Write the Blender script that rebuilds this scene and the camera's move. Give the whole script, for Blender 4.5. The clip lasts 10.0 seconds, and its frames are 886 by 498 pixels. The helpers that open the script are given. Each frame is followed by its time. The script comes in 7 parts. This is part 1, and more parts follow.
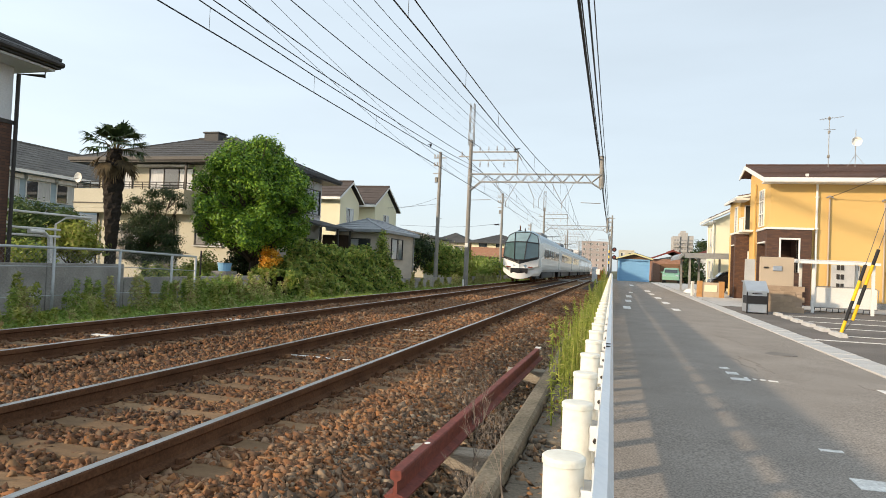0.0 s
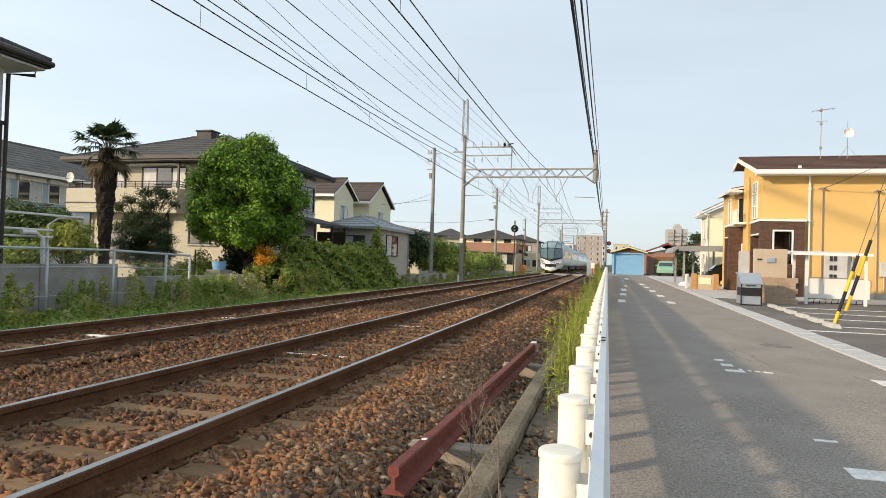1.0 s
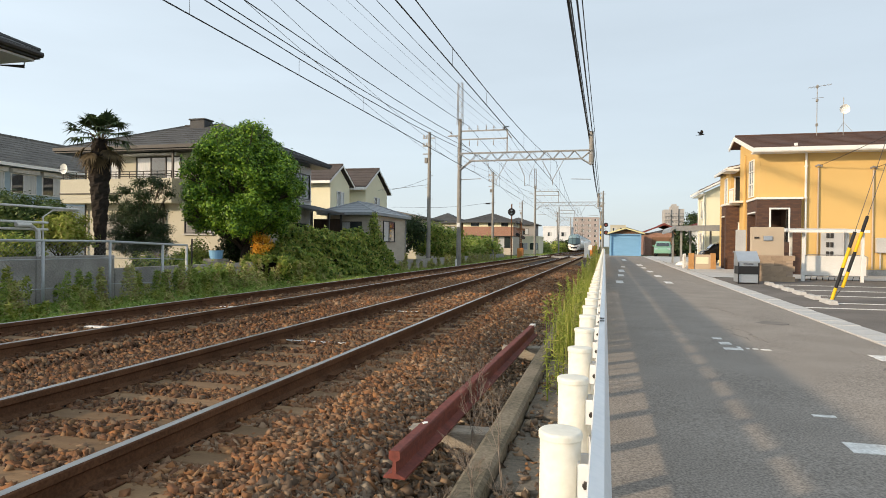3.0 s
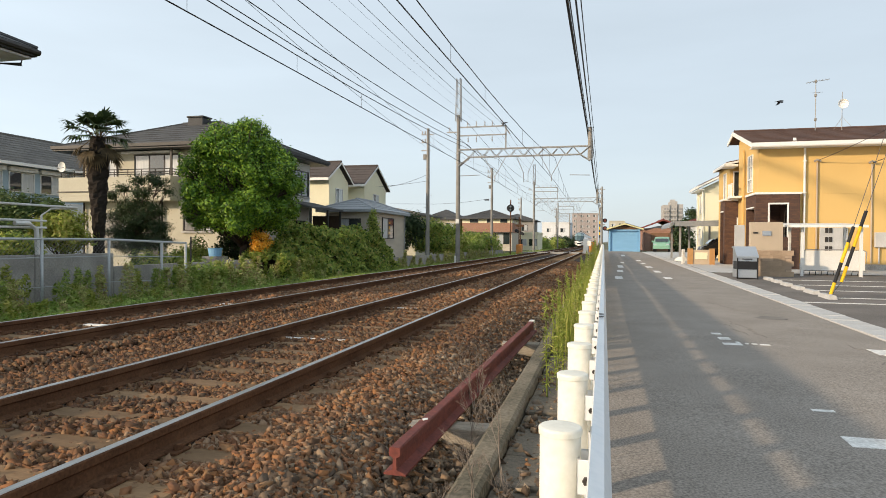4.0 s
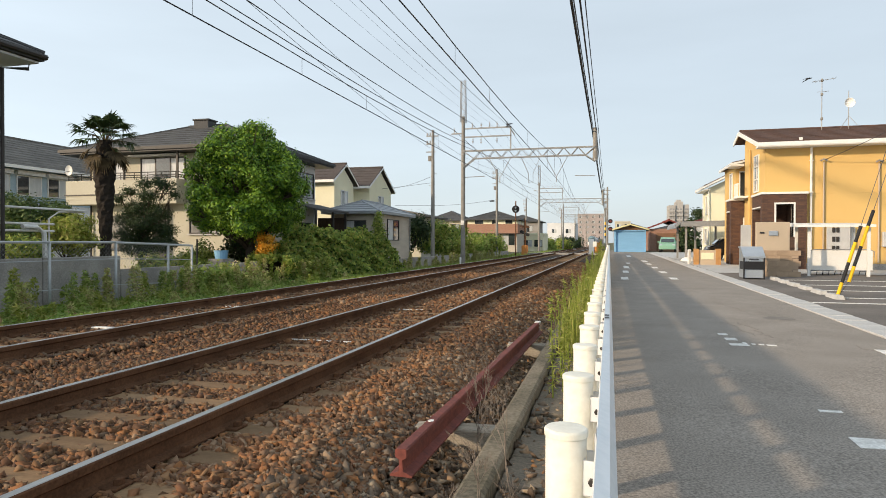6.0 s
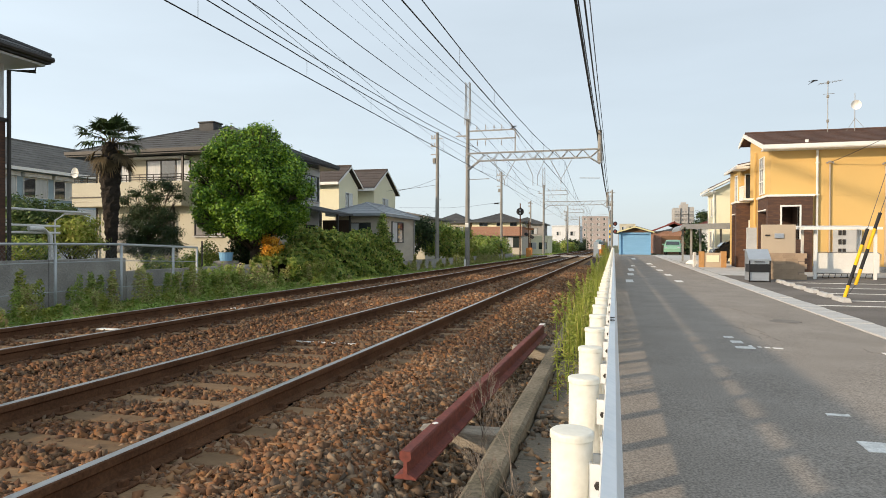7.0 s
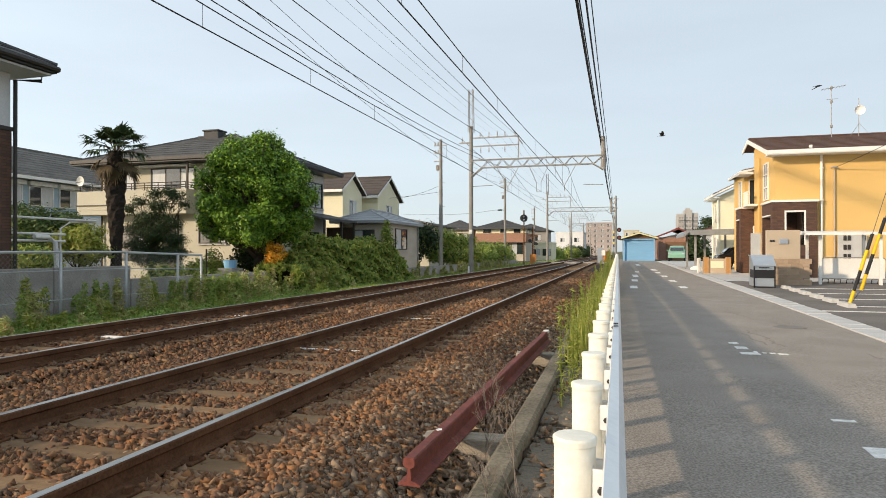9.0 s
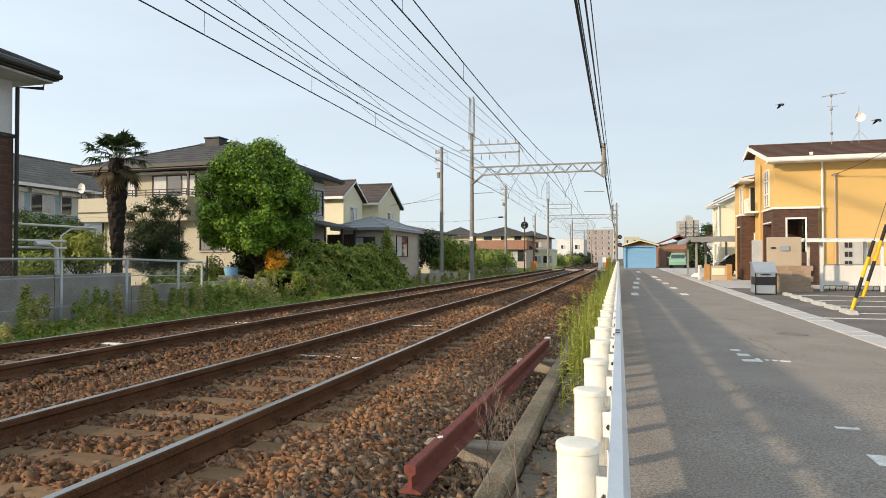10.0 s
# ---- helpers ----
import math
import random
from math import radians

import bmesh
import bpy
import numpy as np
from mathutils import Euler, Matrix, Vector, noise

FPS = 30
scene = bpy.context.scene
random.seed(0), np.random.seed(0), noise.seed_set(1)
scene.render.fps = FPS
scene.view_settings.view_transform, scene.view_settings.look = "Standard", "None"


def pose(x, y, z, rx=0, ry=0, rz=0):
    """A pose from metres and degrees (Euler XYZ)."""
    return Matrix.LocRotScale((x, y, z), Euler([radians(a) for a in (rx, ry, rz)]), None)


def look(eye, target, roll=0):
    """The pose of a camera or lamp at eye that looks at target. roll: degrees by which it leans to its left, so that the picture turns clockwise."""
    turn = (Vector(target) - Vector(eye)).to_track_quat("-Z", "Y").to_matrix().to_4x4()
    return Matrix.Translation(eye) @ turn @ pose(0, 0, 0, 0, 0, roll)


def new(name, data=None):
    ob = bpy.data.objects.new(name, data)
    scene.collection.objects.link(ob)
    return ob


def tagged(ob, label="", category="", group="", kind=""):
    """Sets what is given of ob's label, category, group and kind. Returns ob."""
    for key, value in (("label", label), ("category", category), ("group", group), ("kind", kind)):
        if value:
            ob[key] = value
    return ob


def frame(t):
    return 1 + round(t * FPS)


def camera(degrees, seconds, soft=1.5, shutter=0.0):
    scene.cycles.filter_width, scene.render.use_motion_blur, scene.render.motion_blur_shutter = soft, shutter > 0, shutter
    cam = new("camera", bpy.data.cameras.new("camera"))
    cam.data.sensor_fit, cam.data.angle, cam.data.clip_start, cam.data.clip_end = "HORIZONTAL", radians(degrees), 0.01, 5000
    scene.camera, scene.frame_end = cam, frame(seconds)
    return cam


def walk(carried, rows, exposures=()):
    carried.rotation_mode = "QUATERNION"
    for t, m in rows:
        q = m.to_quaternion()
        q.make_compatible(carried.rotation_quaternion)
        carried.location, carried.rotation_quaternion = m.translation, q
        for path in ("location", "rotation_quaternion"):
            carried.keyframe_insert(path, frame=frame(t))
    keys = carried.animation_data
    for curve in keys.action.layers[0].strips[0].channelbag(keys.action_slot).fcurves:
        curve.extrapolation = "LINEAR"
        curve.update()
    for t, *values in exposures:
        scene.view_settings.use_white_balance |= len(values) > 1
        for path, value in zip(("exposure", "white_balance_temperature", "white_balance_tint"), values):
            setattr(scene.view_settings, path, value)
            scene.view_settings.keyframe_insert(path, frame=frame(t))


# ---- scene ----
cam = camera(71.0, 10.0, soft=0.9)
PATH = [
    (0, (-0.001, -0.024, 1.354), (-0.53, 1.904, 1.401), 2.5),
    (0.5, (-0.002, -0.034, 1.359), (-0.525, 1.896, 1.399), 2.1),
    (1, (0.001, -0.026, 1.357), (-0.512, 1.907, 1.391), 1.8),
    (1.5, (0.001, -0.015, 1.353), (-0.511, 1.918, 1.377), 1.4),
    (2, (0.003, -0.001, 1.347), (-0.509, 1.932, 1.361), 1.2),
    (2.5, (0.001, -0.003, 1.348), (-0.507, 1.931, 1.346), 0.9),
    (4, (-0.001, -0.004, 1.35), (-0.502, 1.932, 1.324), 0.4),
    (4.5, (0.001, -0.001, 1.351), (-0.502, 1.934, 1.324), 0.3),
    (5, (0.001, -0.005, 1.351), (-0.507, 1.929, 1.325), 0.3),
    (5.5, (0.003, -0.014, 1.354), (-0.51, 1.919, 1.33), 0.2),
    (7, (-0.003, -0.003, 1.349), (-0.534, 1.925, 1.335), 0.2),
    (7.5, (-0.001, -0.02, 1.351), (-0.541, 1.906, 1.344), 0.2),
    (8, (0.0, -0.014, 1.346), (-0.542, 1.911, 1.347), 0.1),
    (8.5, (0.001, -0.01, 1.344), (-0.544, 1.915, 1.349), 0.1),
    (9, (0.004, -0.011, 1.346), (-0.539, 1.914, 1.354), -0.0),
    (9.5, (0.0, -0.014, 1.343), (-0.542, 1.911, 1.36), 0.0),
    (10, (-0.002, -0.002, 1.34), (-0.547, 1.922, 1.371), 0.0),
]
walk(cam, [(t, look(eye, target, roll)) for t, eye, target, roll in PATH], exposures=((0, 1.42, 7000, 14), (1, 1.36, 7000, 14), (2.5, 1.30, 7000, 14), (4.5, 1.29, 7000, 14), (7, 1.29, 7000, 14), (10, 1.31, 7000, 14)))

# ---- light: low hazy sun behind and to the west of the line ----
SUN_ELEV = radians(16.7)
SUN_TO = Vector((-0.74, -0.67, 0)).normalized()
world = bpy.data.worlds.new("sky")
scene.world = world
world.use_nodes = True
wn = world.node_tree.nodes
sky = wn.new("ShaderNodeTexSky")
sky.sky_type = "NISHITA"
sky.sun_disc = False
sky.sun_elevation = SUN_ELEV
sky.sun_rotation = math.atan2(SUN_TO.x, SUN_TO.y)
sky.air_density, sky.dust_density, sky.ozone_density = 1.0, 1.2, 2.2
wn["Background"].inputs["Strength"].default_value = 0.15
# thin high haze takes most of the blue out of the sky, in long uneven veils
haze = wn.new("ShaderNodeHueSaturation")
haze.inputs["Saturation"].default_value, haze.inputs["Value"].default_value = 0.74, 0.9
world.node_tree.links.new(sky.outputs[0], haze.inputs["Color"])
veil_at, veil_map, veil, veil_range, veil_mix = (wn.new(k) for k in ("ShaderNodeTexCoord", "ShaderNodeMapping", "ShaderNodeTexNoise", "ShaderNodeMapRange", "ShaderNodeHueSaturation"))
veil_map.inputs["Scale"].default_value = (1.2, 1.6, 7.0)
veil.inputs["Scale"].default_value, veil.inputs["Detail"].default_value = 2.2, 6
veil_range.inputs[1].default_value, veil_range.inputs[2].default_value, veil_range.inputs[3].default_value, veil_range.inputs[4].default_value = 0.35, 0.7, 0.985, 1.045
world.node_tree.links.new(veil_at.outputs["Generated"], veil_map.inputs[0])
world.node_tree.links.new(veil_map.outputs[0], veil.inputs["Vector"])
world.node_tree.links.new(veil.outputs[0], veil_range.inputs[0])
world.node_tree.links.new(veil_range.outputs[0], veil_mix.inputs["Value"])
even = wn.new("ShaderNodeMix")
even.data_type = "RGBA"
even.inputs[0].default_value = 0.84
even.inputs[7].default_value = (1.69, 2.09, 2.395, 1)
world.node_tree.links.new(haze.outputs[0], even.inputs[6])
world.node_tree.links.new(even.outputs[2], veil_mix.inputs["Color"])
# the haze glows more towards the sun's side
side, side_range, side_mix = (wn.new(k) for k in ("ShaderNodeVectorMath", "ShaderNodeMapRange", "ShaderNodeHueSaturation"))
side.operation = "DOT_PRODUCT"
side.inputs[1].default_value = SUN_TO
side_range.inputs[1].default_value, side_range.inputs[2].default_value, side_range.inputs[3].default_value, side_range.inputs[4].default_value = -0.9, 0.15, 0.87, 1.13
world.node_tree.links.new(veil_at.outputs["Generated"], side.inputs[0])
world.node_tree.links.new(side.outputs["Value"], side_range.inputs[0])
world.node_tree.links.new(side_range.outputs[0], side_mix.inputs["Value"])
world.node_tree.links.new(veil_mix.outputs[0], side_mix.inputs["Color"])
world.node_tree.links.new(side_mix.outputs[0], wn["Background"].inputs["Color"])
sun_data = bpy.data.lights.new("sun", "SUN")
sun_data.energy, sun_data.angle, sun_data.color = 1.7, radians(2.2), (1.0, 0.83, 0.61)
sun = new("sun", sun_data)
sun.matrix_world = look(SUN_TO * 50 + Vector((0, 0, 50 * math.tan(SUN_ELEV))), (0, 0, 0))


# ---- materials ----
def mat(name, col, col2=None, rough=0.8, scale=6.0, fine=60.0, bump=0.15, metal=0.0, island=0.0, vary=0.0, dist=0.01, stretch=(1, 1, 1), spec=0.3, mix=0.5):
    """Two-scale noise between two colours, with fine relief."""
    m = bpy.data.materials.new(name)
    m.use_nodes = True
    nt = m.node_tree
    n, l = nt.nodes, nt.links.new
    b = n["Principled BSDF"]
    b.inputs["Roughness"].default_value, b.inputs["Metallic"].default_value = rough, metal
    b.inputs["Specular IOR Level"].default_value = spec
    col2 = col2 or tuple(c * 0.75 for c in col)
    tc, mp = n.new("ShaderNodeTexCoord"), n.new("ShaderNodeMapping")
    mp.inputs["Scale"].default_value = stretch
    l(tc.outputs["Object"], mp.inputs["Vector"])
    big, small = n.new("ShaderNodeTexNoise"), n.new("ShaderNodeTexNoise")
    for node, s in ((big, scale), (small, fine)):
        node.inputs["Scale"].default_value = s
        node.inputs["Detail"].default_value = 5
        l(mp.outputs[0], node.inputs["Vector"])
    add = n.new("ShaderNodeMath")
    add.operation = "MULTIPLY_ADD"
    l(small.outputs[0], add.inputs[0])
    add.inputs[1].default_value = mix
    half = n.new("ShaderNodeMath")
    half.operation = "MULTIPLY"
    l(big.outputs[0], half.inputs[0])
    half.inputs[1].default_value = 1 - mix
    l(half.outputs[0], add.inputs[2])
    ramp = n.new("ShaderNodeValToRGB")
    ramp.color_ramp.elements[0].position, ramp.color_ramp.elements[1].position = 0.36, 0.64
    ramp.color_ramp.elements[0].color, ramp.color_ramp.elements[1].color = (*col2, 1), (*col, 1)
    l(add.outputs[0], ramp.inputs[0])
    out = ramp.outputs[0]
    if island or vary:
        hsv = n.new("ShaderNodeHueSaturation")
        src = n.new("ShaderNodeNewGeometry").outputs["Random Per Island"] if island else n.new("ShaderNodeObjectInfo").outputs["Random"]
        rg = n.new("ShaderNodeMapRange")
        amount = island or vary
        rg.inputs[3].default_value, rg.inputs[4].default_value = 1 - amount, 1 + amount
        l(src, rg.inputs[0])
        l(rg.outputs[0], hsv.inputs["Value"])
        l(out, hsv.inputs["Color"])
        out = hsv.outputs[0]
    l(out, b.inputs["Base Color"])
    if bump:
        bp = n.new("ShaderNodeBump")
        bp.inputs["Strength"].default_value, bp.inputs["Distance"].default_value = bump, dist
        l(add.outputs[0], bp.inputs["Height"])
        l(bp.outputs[0], b.inputs["Normal"])
    return m


def island_palette(name, colours, rough=0.9, fine=40.0, bump=0.4, dist=0.006, trans=0.0):
    """Each loose piece takes one of the colours, with grain on it."""
    m = mat(name, (0.5, 0.5, 0.5), rough=rough, fine=fine, bump=bump, dist=dist)
    nt = m.node_tree
    n, l = nt.nodes, nt.links.new
    b = n["Principled BSDF"]
    ramp = n.new("ShaderNodeValToRGB")
    ramp.color_ramp.interpolation = "CONSTANT"
    while len(ramp.color_ramp.elements) < len(colours):
        ramp.color_ramp.elements.new(0.5)
    for i, c in enumerate(colours):
        ramp.color_ramp.elements[i].position = i / len(colours)
        ramp.color_ramp.elements[i].color = (*c, 1)
    l(n.new("ShaderNodeNewGeometry").outputs["Random Per Island"], ramp.inputs[0])
    old = [k for k in nt.links if k.to_socket == b.inputs["Base Color"]][0]
    mix = n.new("ShaderNodeMix")
    mix.data_type, mix.blend_type = "RGBA", "OVERLAY"
    mix.inputs[0].default_value = 0.35
    l(ramp.outputs[0], mix.inputs[6])
    l(old.from_socket, mix.inputs[7])
    l(mix.outputs[2], b.inputs["Base Color"])
    if trans:
        tr, sh = n.new("ShaderNodeBsdfTranslucent"), n.new("ShaderNodeMixShader")
        l(ramp.outputs[0], tr.inputs[0])
        sh.inputs[0].default_value = trans
        l(b.outputs[0], sh.inputs[1])
        l(tr.outputs[0], sh.inputs[2])
        l(sh.outputs[0], n["Material Output"].inputs[0])
    return m


def glass(name, tint=(0.03, 0.04, 0.045), rough=0.05):
    m = mat(name, tint, rough=rough, bump=0.02, fine=2, scale=0.6, spec=0.8)
    m.node_tree.nodes["Principled BSDF"].inputs["Coat Weight"].default_value = 0.6
    return m


def brick_mat(name, c1, c2, mortar, scale, bump=0.6, axis="x", bw=0.5, bh=0.25, size=0.02):
    m = mat(name, c1, rough=0.85)
    nt = m.node_tree
    n, l = nt.nodes, nt.links.new
    tc, sep, com = n.new("ShaderNodeTexCoord"), n.new("ShaderNodeSeparateXYZ"), n.new("ShaderNodeCombineXYZ")
    br = n.new("ShaderNodeTexBrick")
    l(tc.outputs["Object"], sep.inputs[0])
    sm = n.new("ShaderNodeMath")
    l(sep.outputs[0], sm.inputs[0])
    l(sep.outputs[1], sm.inputs[1])
    l(sm.outputs[0], com.inputs[0])
    l(sep.outputs[2], com.inputs[1])
    l(com.outputs[0], br.inputs["Vector"])
    br.inputs["Scale"].default_value = scale
    br.inputs["Color1"].default_value, br.inputs["Color2"].default_value, br.inputs["Mortar"].default_value = (*c1, 1), (*c2, 1), (*mortar, 1)
    br.inputs["Mortar Size"].default_value = size
    br.inputs["Brick Width"].default_value, br.inputs["Row Height"].default_value = bw, bh
    l(br.outputs[0], n["Principled BSDF"].inputs["Base Color"])
    bp = [k for k in n if k.bl_idname == "ShaderNodeBump"][0]
    inv = n.new("ShaderNodeMath")
    inv.operation = "SUBTRACT"
    inv.inputs[0].default_value = 1
    l(br.outputs["Fac"], inv.inputs[1])
    l(inv.outputs[0], bp.inputs["Height"])
    bp.inputs["Strength"].default_value = bump
    return m


M_GROUND = mat("dry soil with grass", (0.16, 0.15, 0.07), (0.09, 0.09, 0.05), scale=0.7, fine=14, bump=0.5, dist=0.05)
M_ASPHALT = mat("worn asphalt", (0.378, 0.335, 0.292), (0.179, 0.158, 0.138), rough=0.95, scale=1.2, fine=65, bump=0.45, dist=0.003, spec=0.15, mix=0.78)
M_LOT = mat("parking asphalt", (0.22, 0.195, 0.175), (0.12, 0.11, 0.10), rough=0.95, scale=0.7, fine=150, bump=0.5, dist=0.004, spec=0.15)
M_CONC = mat("weathered concrete", (0.44, 0.415, 0.38), (0.22, 0.205, 0.19), rough=0.9, scale=2.2, fine=30, bump=0.3)
M_CONC_D = mat("dark mossy concrete", (0.19, 0.165, 0.13), (0.085, 0.075, 0.06), rough=0.95, scale=3, fine=45, bump=0.5)
M_CONC_L = mat("pale concrete", (0.56, 0.55, 0.53), (0.41, 0.405, 0.39), rough=0.9, scale=2, fine=40, bump=0.2)
M_PAINT = mat("road paint", (0.85, 0.84, 0.80), (0.50, 0.48, 0.45), rough=0.8, scale=9, fine=40, bump=0.3)
# rust brown, made much darker to paint the shade between the stones
M_BALLAST_BED = mat("ballast bed with gap shade", (0.06, 0.036, 0.024), (0.025, 0.017, 0.013), rough=0.95, scale=9, fine=26, bump=1.0, dist=0.04)
M_STONE = island_palette("ballast stone", [(0.185, 0.085, 0.040), (0.140, 0.068, 0.036), (0.165, 0.090, 0.048), (0.205, 0.095, 0.041), (0.105, 0.056, 0.032), (0.165, 0.109, 0.070), (0.230, 0.131, 0.066), (0.120, 0.058, 0.030), (0.170, 0.091, 0.045), (0.090, 0.052, 0.034)], fine=150, bump=0.15, dist=0.003)
M_STONE_N = island_palette("near ballast stone", [(0.272, 0.124, 0.056), (0.211, 0.103, 0.050), (0.250, 0.137, 0.073), (0.295, 0.135, 0.056), (0.161, 0.083, 0.045), (0.250, 0.156, 0.094), (0.322, 0.177, 0.086), (0.184, 0.087, 0.045), (0.228, 0.130, 0.075), (0.128, 0.073, 0.042), (0.300, 0.199, 0.125)], fine=150, bump=0.15, dist=0.003)
M_STONE_G = island_palette("grey ballast stone", [(0.219, 0.146, 0.094), (0.138, 0.096, 0.066), (0.285, 0.194, 0.122), (0.099, 0.071, 0.050), (0.258, 0.138, 0.069), (0.182, 0.138, 0.100), (0.329, 0.257, 0.179)], fine=150, bump=0.15, dist=0.003)
M_SLEEPER = mat("dusty sleeper timber", (0.25, 0.155, 0.082), (0.155, 0.092, 0.048), rough=0.95, scale=2, fine=22, bump=0.6, stretch=(0.6, 5, 3), vary=0.2)
M_RAIL_SIDE = mat("rusty rail", (0.15, 0.075, 0.042), (0.075, 0.038, 0.022), rough=0.95, scale=3, fine=60, bump=0.3, spec=0.05)
M_RAIL_TOP = mat("worn bright rail head", (0.52, 0.50, 0.47), (0.34, 0.315, 0.29), rough=0.32, metal=1.0, scale=2, fine=30, bump=0.05, stretch=(1, 0.05, 1))
M_RED = mat("red oxide rail paint", (0.22, 0.06, 0.045), (0.11, 0.035, 0.03), rough=0.75, scale=6, fine=40, bump=0.3)
M_WHITE_POST = mat("cream fence paint", (0.79, 0.77, 0.68), (0.68, 0.655, 0.565), rough=0.45, scale=7, fine=40, bump=0.08)
M_BEAM = mat("white guard beam paint", (0.74, 0.76, 0.77), (0.64, 0.67, 0.69), rough=0.35, scale=3, fine=30, bump=0.05)
M_STEEL = mat("galvanised steel", (0.36, 0.36, 0.35), (0.25, 0.25, 0.245), rough=0.6, metal=0.25, scale=5, fine=40, bump=0.1)
M_FENCE = mat("pale galvanised tube", (0.50, 0.52, 0.53), (0.38, 0.40, 0.41), rough=0.55, metal=0.2, scale=5, fine=40, bump=0.1)
M_POLE = mat("concrete pole", (0.29, 0.275, 0.25), (0.20, 0.19, 0.172), rough=0.9, scale=1.5, fine=30, bump=0.2)
M_WIRE = mat("dark cable", (0.035, 0.035, 0.04), rough=0.6, bump=0)
M_WIRE_L = mat("weathered copper wire", (0.10, 0.105, 0.11), rough=0.6, bump=0)
M_BLACK = mat("black metal", (0.02, 0.02, 0.022), rough=0.5)
M_GLASS = glass("window glass")
M_CURTAIN = mat("window with pale curtain", (0.55, 0.56, 0.56), (0.40, 0.42, 0.43), rough=0.15, scale=1.5, fine=6, bump=0.0, stretch=(6, 6, 0.3), spec=0.7)
M_FRAME = mat("dark bronze frame", (0.045, 0.04, 0.036), rough=0.5)
M_FRAME_W = mat("white sash", (0.75, 0.74, 0.71), rough=0.5)
M_ROOF_G = mat("grey roof tile", (0.080, 0.080, 0.080), (0.052, 0.052, 0.052), rough=0.75, scale=1.2, fine=14, bump=0.5, stretch=(1, 1, 1))
M_ROOF_B = mat("brown roof tile", (0.115, 0.065, 0.048), (0.07, 0.042, 0.034), rough=0.8, scale=1.2, fine=14, bump=0.5)
M_ROOF_S = mat("weathered slate roof", (0.185, 0.17, 0.15), (0.10, 0.092, 0.082), rough=0.85, scale=1.0, fine=10, bump=0.5)
M_ROOF_BL = mat("blue grey metal roof", (0.28, 0.30, 0.315), (0.21, 0.225, 0.24), rough=0.45, scale=1.0, fine=12, bump=0.2)
M_CREAM = mat("cream render", (0.52, 0.49, 0.39), (0.44, 0.41, 0.325), rough=0.9, scale=0.8, fine=30, bump=0.2)
M_CREAM_L = mat("pale yellow render", (0.80, 0.76, 0.56), (0.72, 0.68, 0.50), rough=0.9, scale=0.8, fine=30, bump=0.2)
M_YELLOW = mat("ochre yellow render", (0.68, 0.45, 0.17), (0.61, 0.40, 0.15), rough=0.9, scale=0.5, fine=36, bump=0.25)
M_GREYWALL = mat("grey rendered wall", (0.33, 0.31, 0.29), (0.26, 0.245, 0.23), rough=0.9, scale=0.9, fine=30, bump=0.2)
M_WHITEWALL = mat("white render", (0.70, 0.71, 0.72), (0.58, 0.59, 0.60), rough=0.9, scale=0.8, fine=30, bump=0.15)
M_BLUEWALL = mat("pale blue siding", (0.36, 0.46, 0.52), (0.28, 0.37, 0.43), rough=0.8, scale=0.8, fine=24, bump=0.2, stretch=(1, 1, 6))
M_WHITE = mat("white painted trim", (0.82, 0.81, 0.77), (0.72, 0.71, 0.67), rough=0.5, scale=2, fine=20, bump=0.05)
M_BEIGE = mat("beige screen wall", (0.52, 0.42, 0.31), (0.44, 0.36, 0.27), rough=0.9, scale=1, fine=40, bump=0.3)
M_BROWN_BRICK = brick_mat("brown brick cladding", (0.13, 0.068, 0.045), (0.085, 0.05, 0.038), (0.06, 0.04, 0.035), 4.0, bw=0.9, bh=0.28)
M_RED_BRICK = brick_mat("terracotta brick", (0.38, 0.20, 0.135), (0.31, 0.16, 0.11), (0.32, 0.22, 0.17), 3.0)
M_BLOCK = brick_mat("buff concrete block", (0.42, 0.31, 0.22), (0.34, 0.25, 0.18), (0.20, 0.15, 0.11), 2.5, bw=1.0, bh=0.5)
M_SILVER = mat("brushed silver sheet", (0.52, 0.55, 0.58), (0.43, 0.46, 0.49), rough=0.35, metal=0.7, scale=2, fine=30, bump=0.05)
M_BLUE_DOOR = mat("sky blue shutter paint", (0.22, 0.45, 0.68), (0.18, 0.39, 0.61), rough=0.6, scale=1, fine=16, bump=0.15, stretch=(1, 1, 6))
M_YEL = mat("warning yellow plastic", (0.85, 0.52, 0.02), (0.75, 0.44, 0.02), rough=0.5, scale=4, fine=30, bump=0.05)
M_BARK = mat("bark", (0.10, 0.075, 0.055), (0.05, 0.038, 0.03), rough=0.95, scale=5, fine=40, bump=0.8, dist=0.02, stretch=(1, 1, 0.3))
M_PALMBARK = mat("fibrous palm trunk", (0.04, 0.03, 0.023), (0.016, 0.013, 0.011), rough=0.95, scale=9, fine=50, bump=1.0, dist=0.04)
M_LEAF = island_palette("broad tree leaf", [(0.078, 0.178, 0.018), (0.125, 0.25, 0.022), (0.19, 0.33, 0.028), (0.048, 0.118, 0.015), (0.245, 0.39, 0.034)], rough=0.5, trans=0.14)
M_LEAF_D = island_palette("dark evergreen leaf", [(0.025, 0.05, 0.018), (0.04, 0.07, 0.022), (0.02, 0.042, 0.016), (0.055, 0.08, 0.026)], rough=0.6, trans=0.15)
M_LEAF_H = island_palette("climbing hedge leaf", [(0.213, 0.312, 0.062), (0.325, 0.413, 0.088), (0.088, 0.150, 0.035), (0.450, 0.500, 0.112), (0.375, 0.362, 0.100), (0.250, 0.338, 0.075)], rough=0.6, trans=0.4)
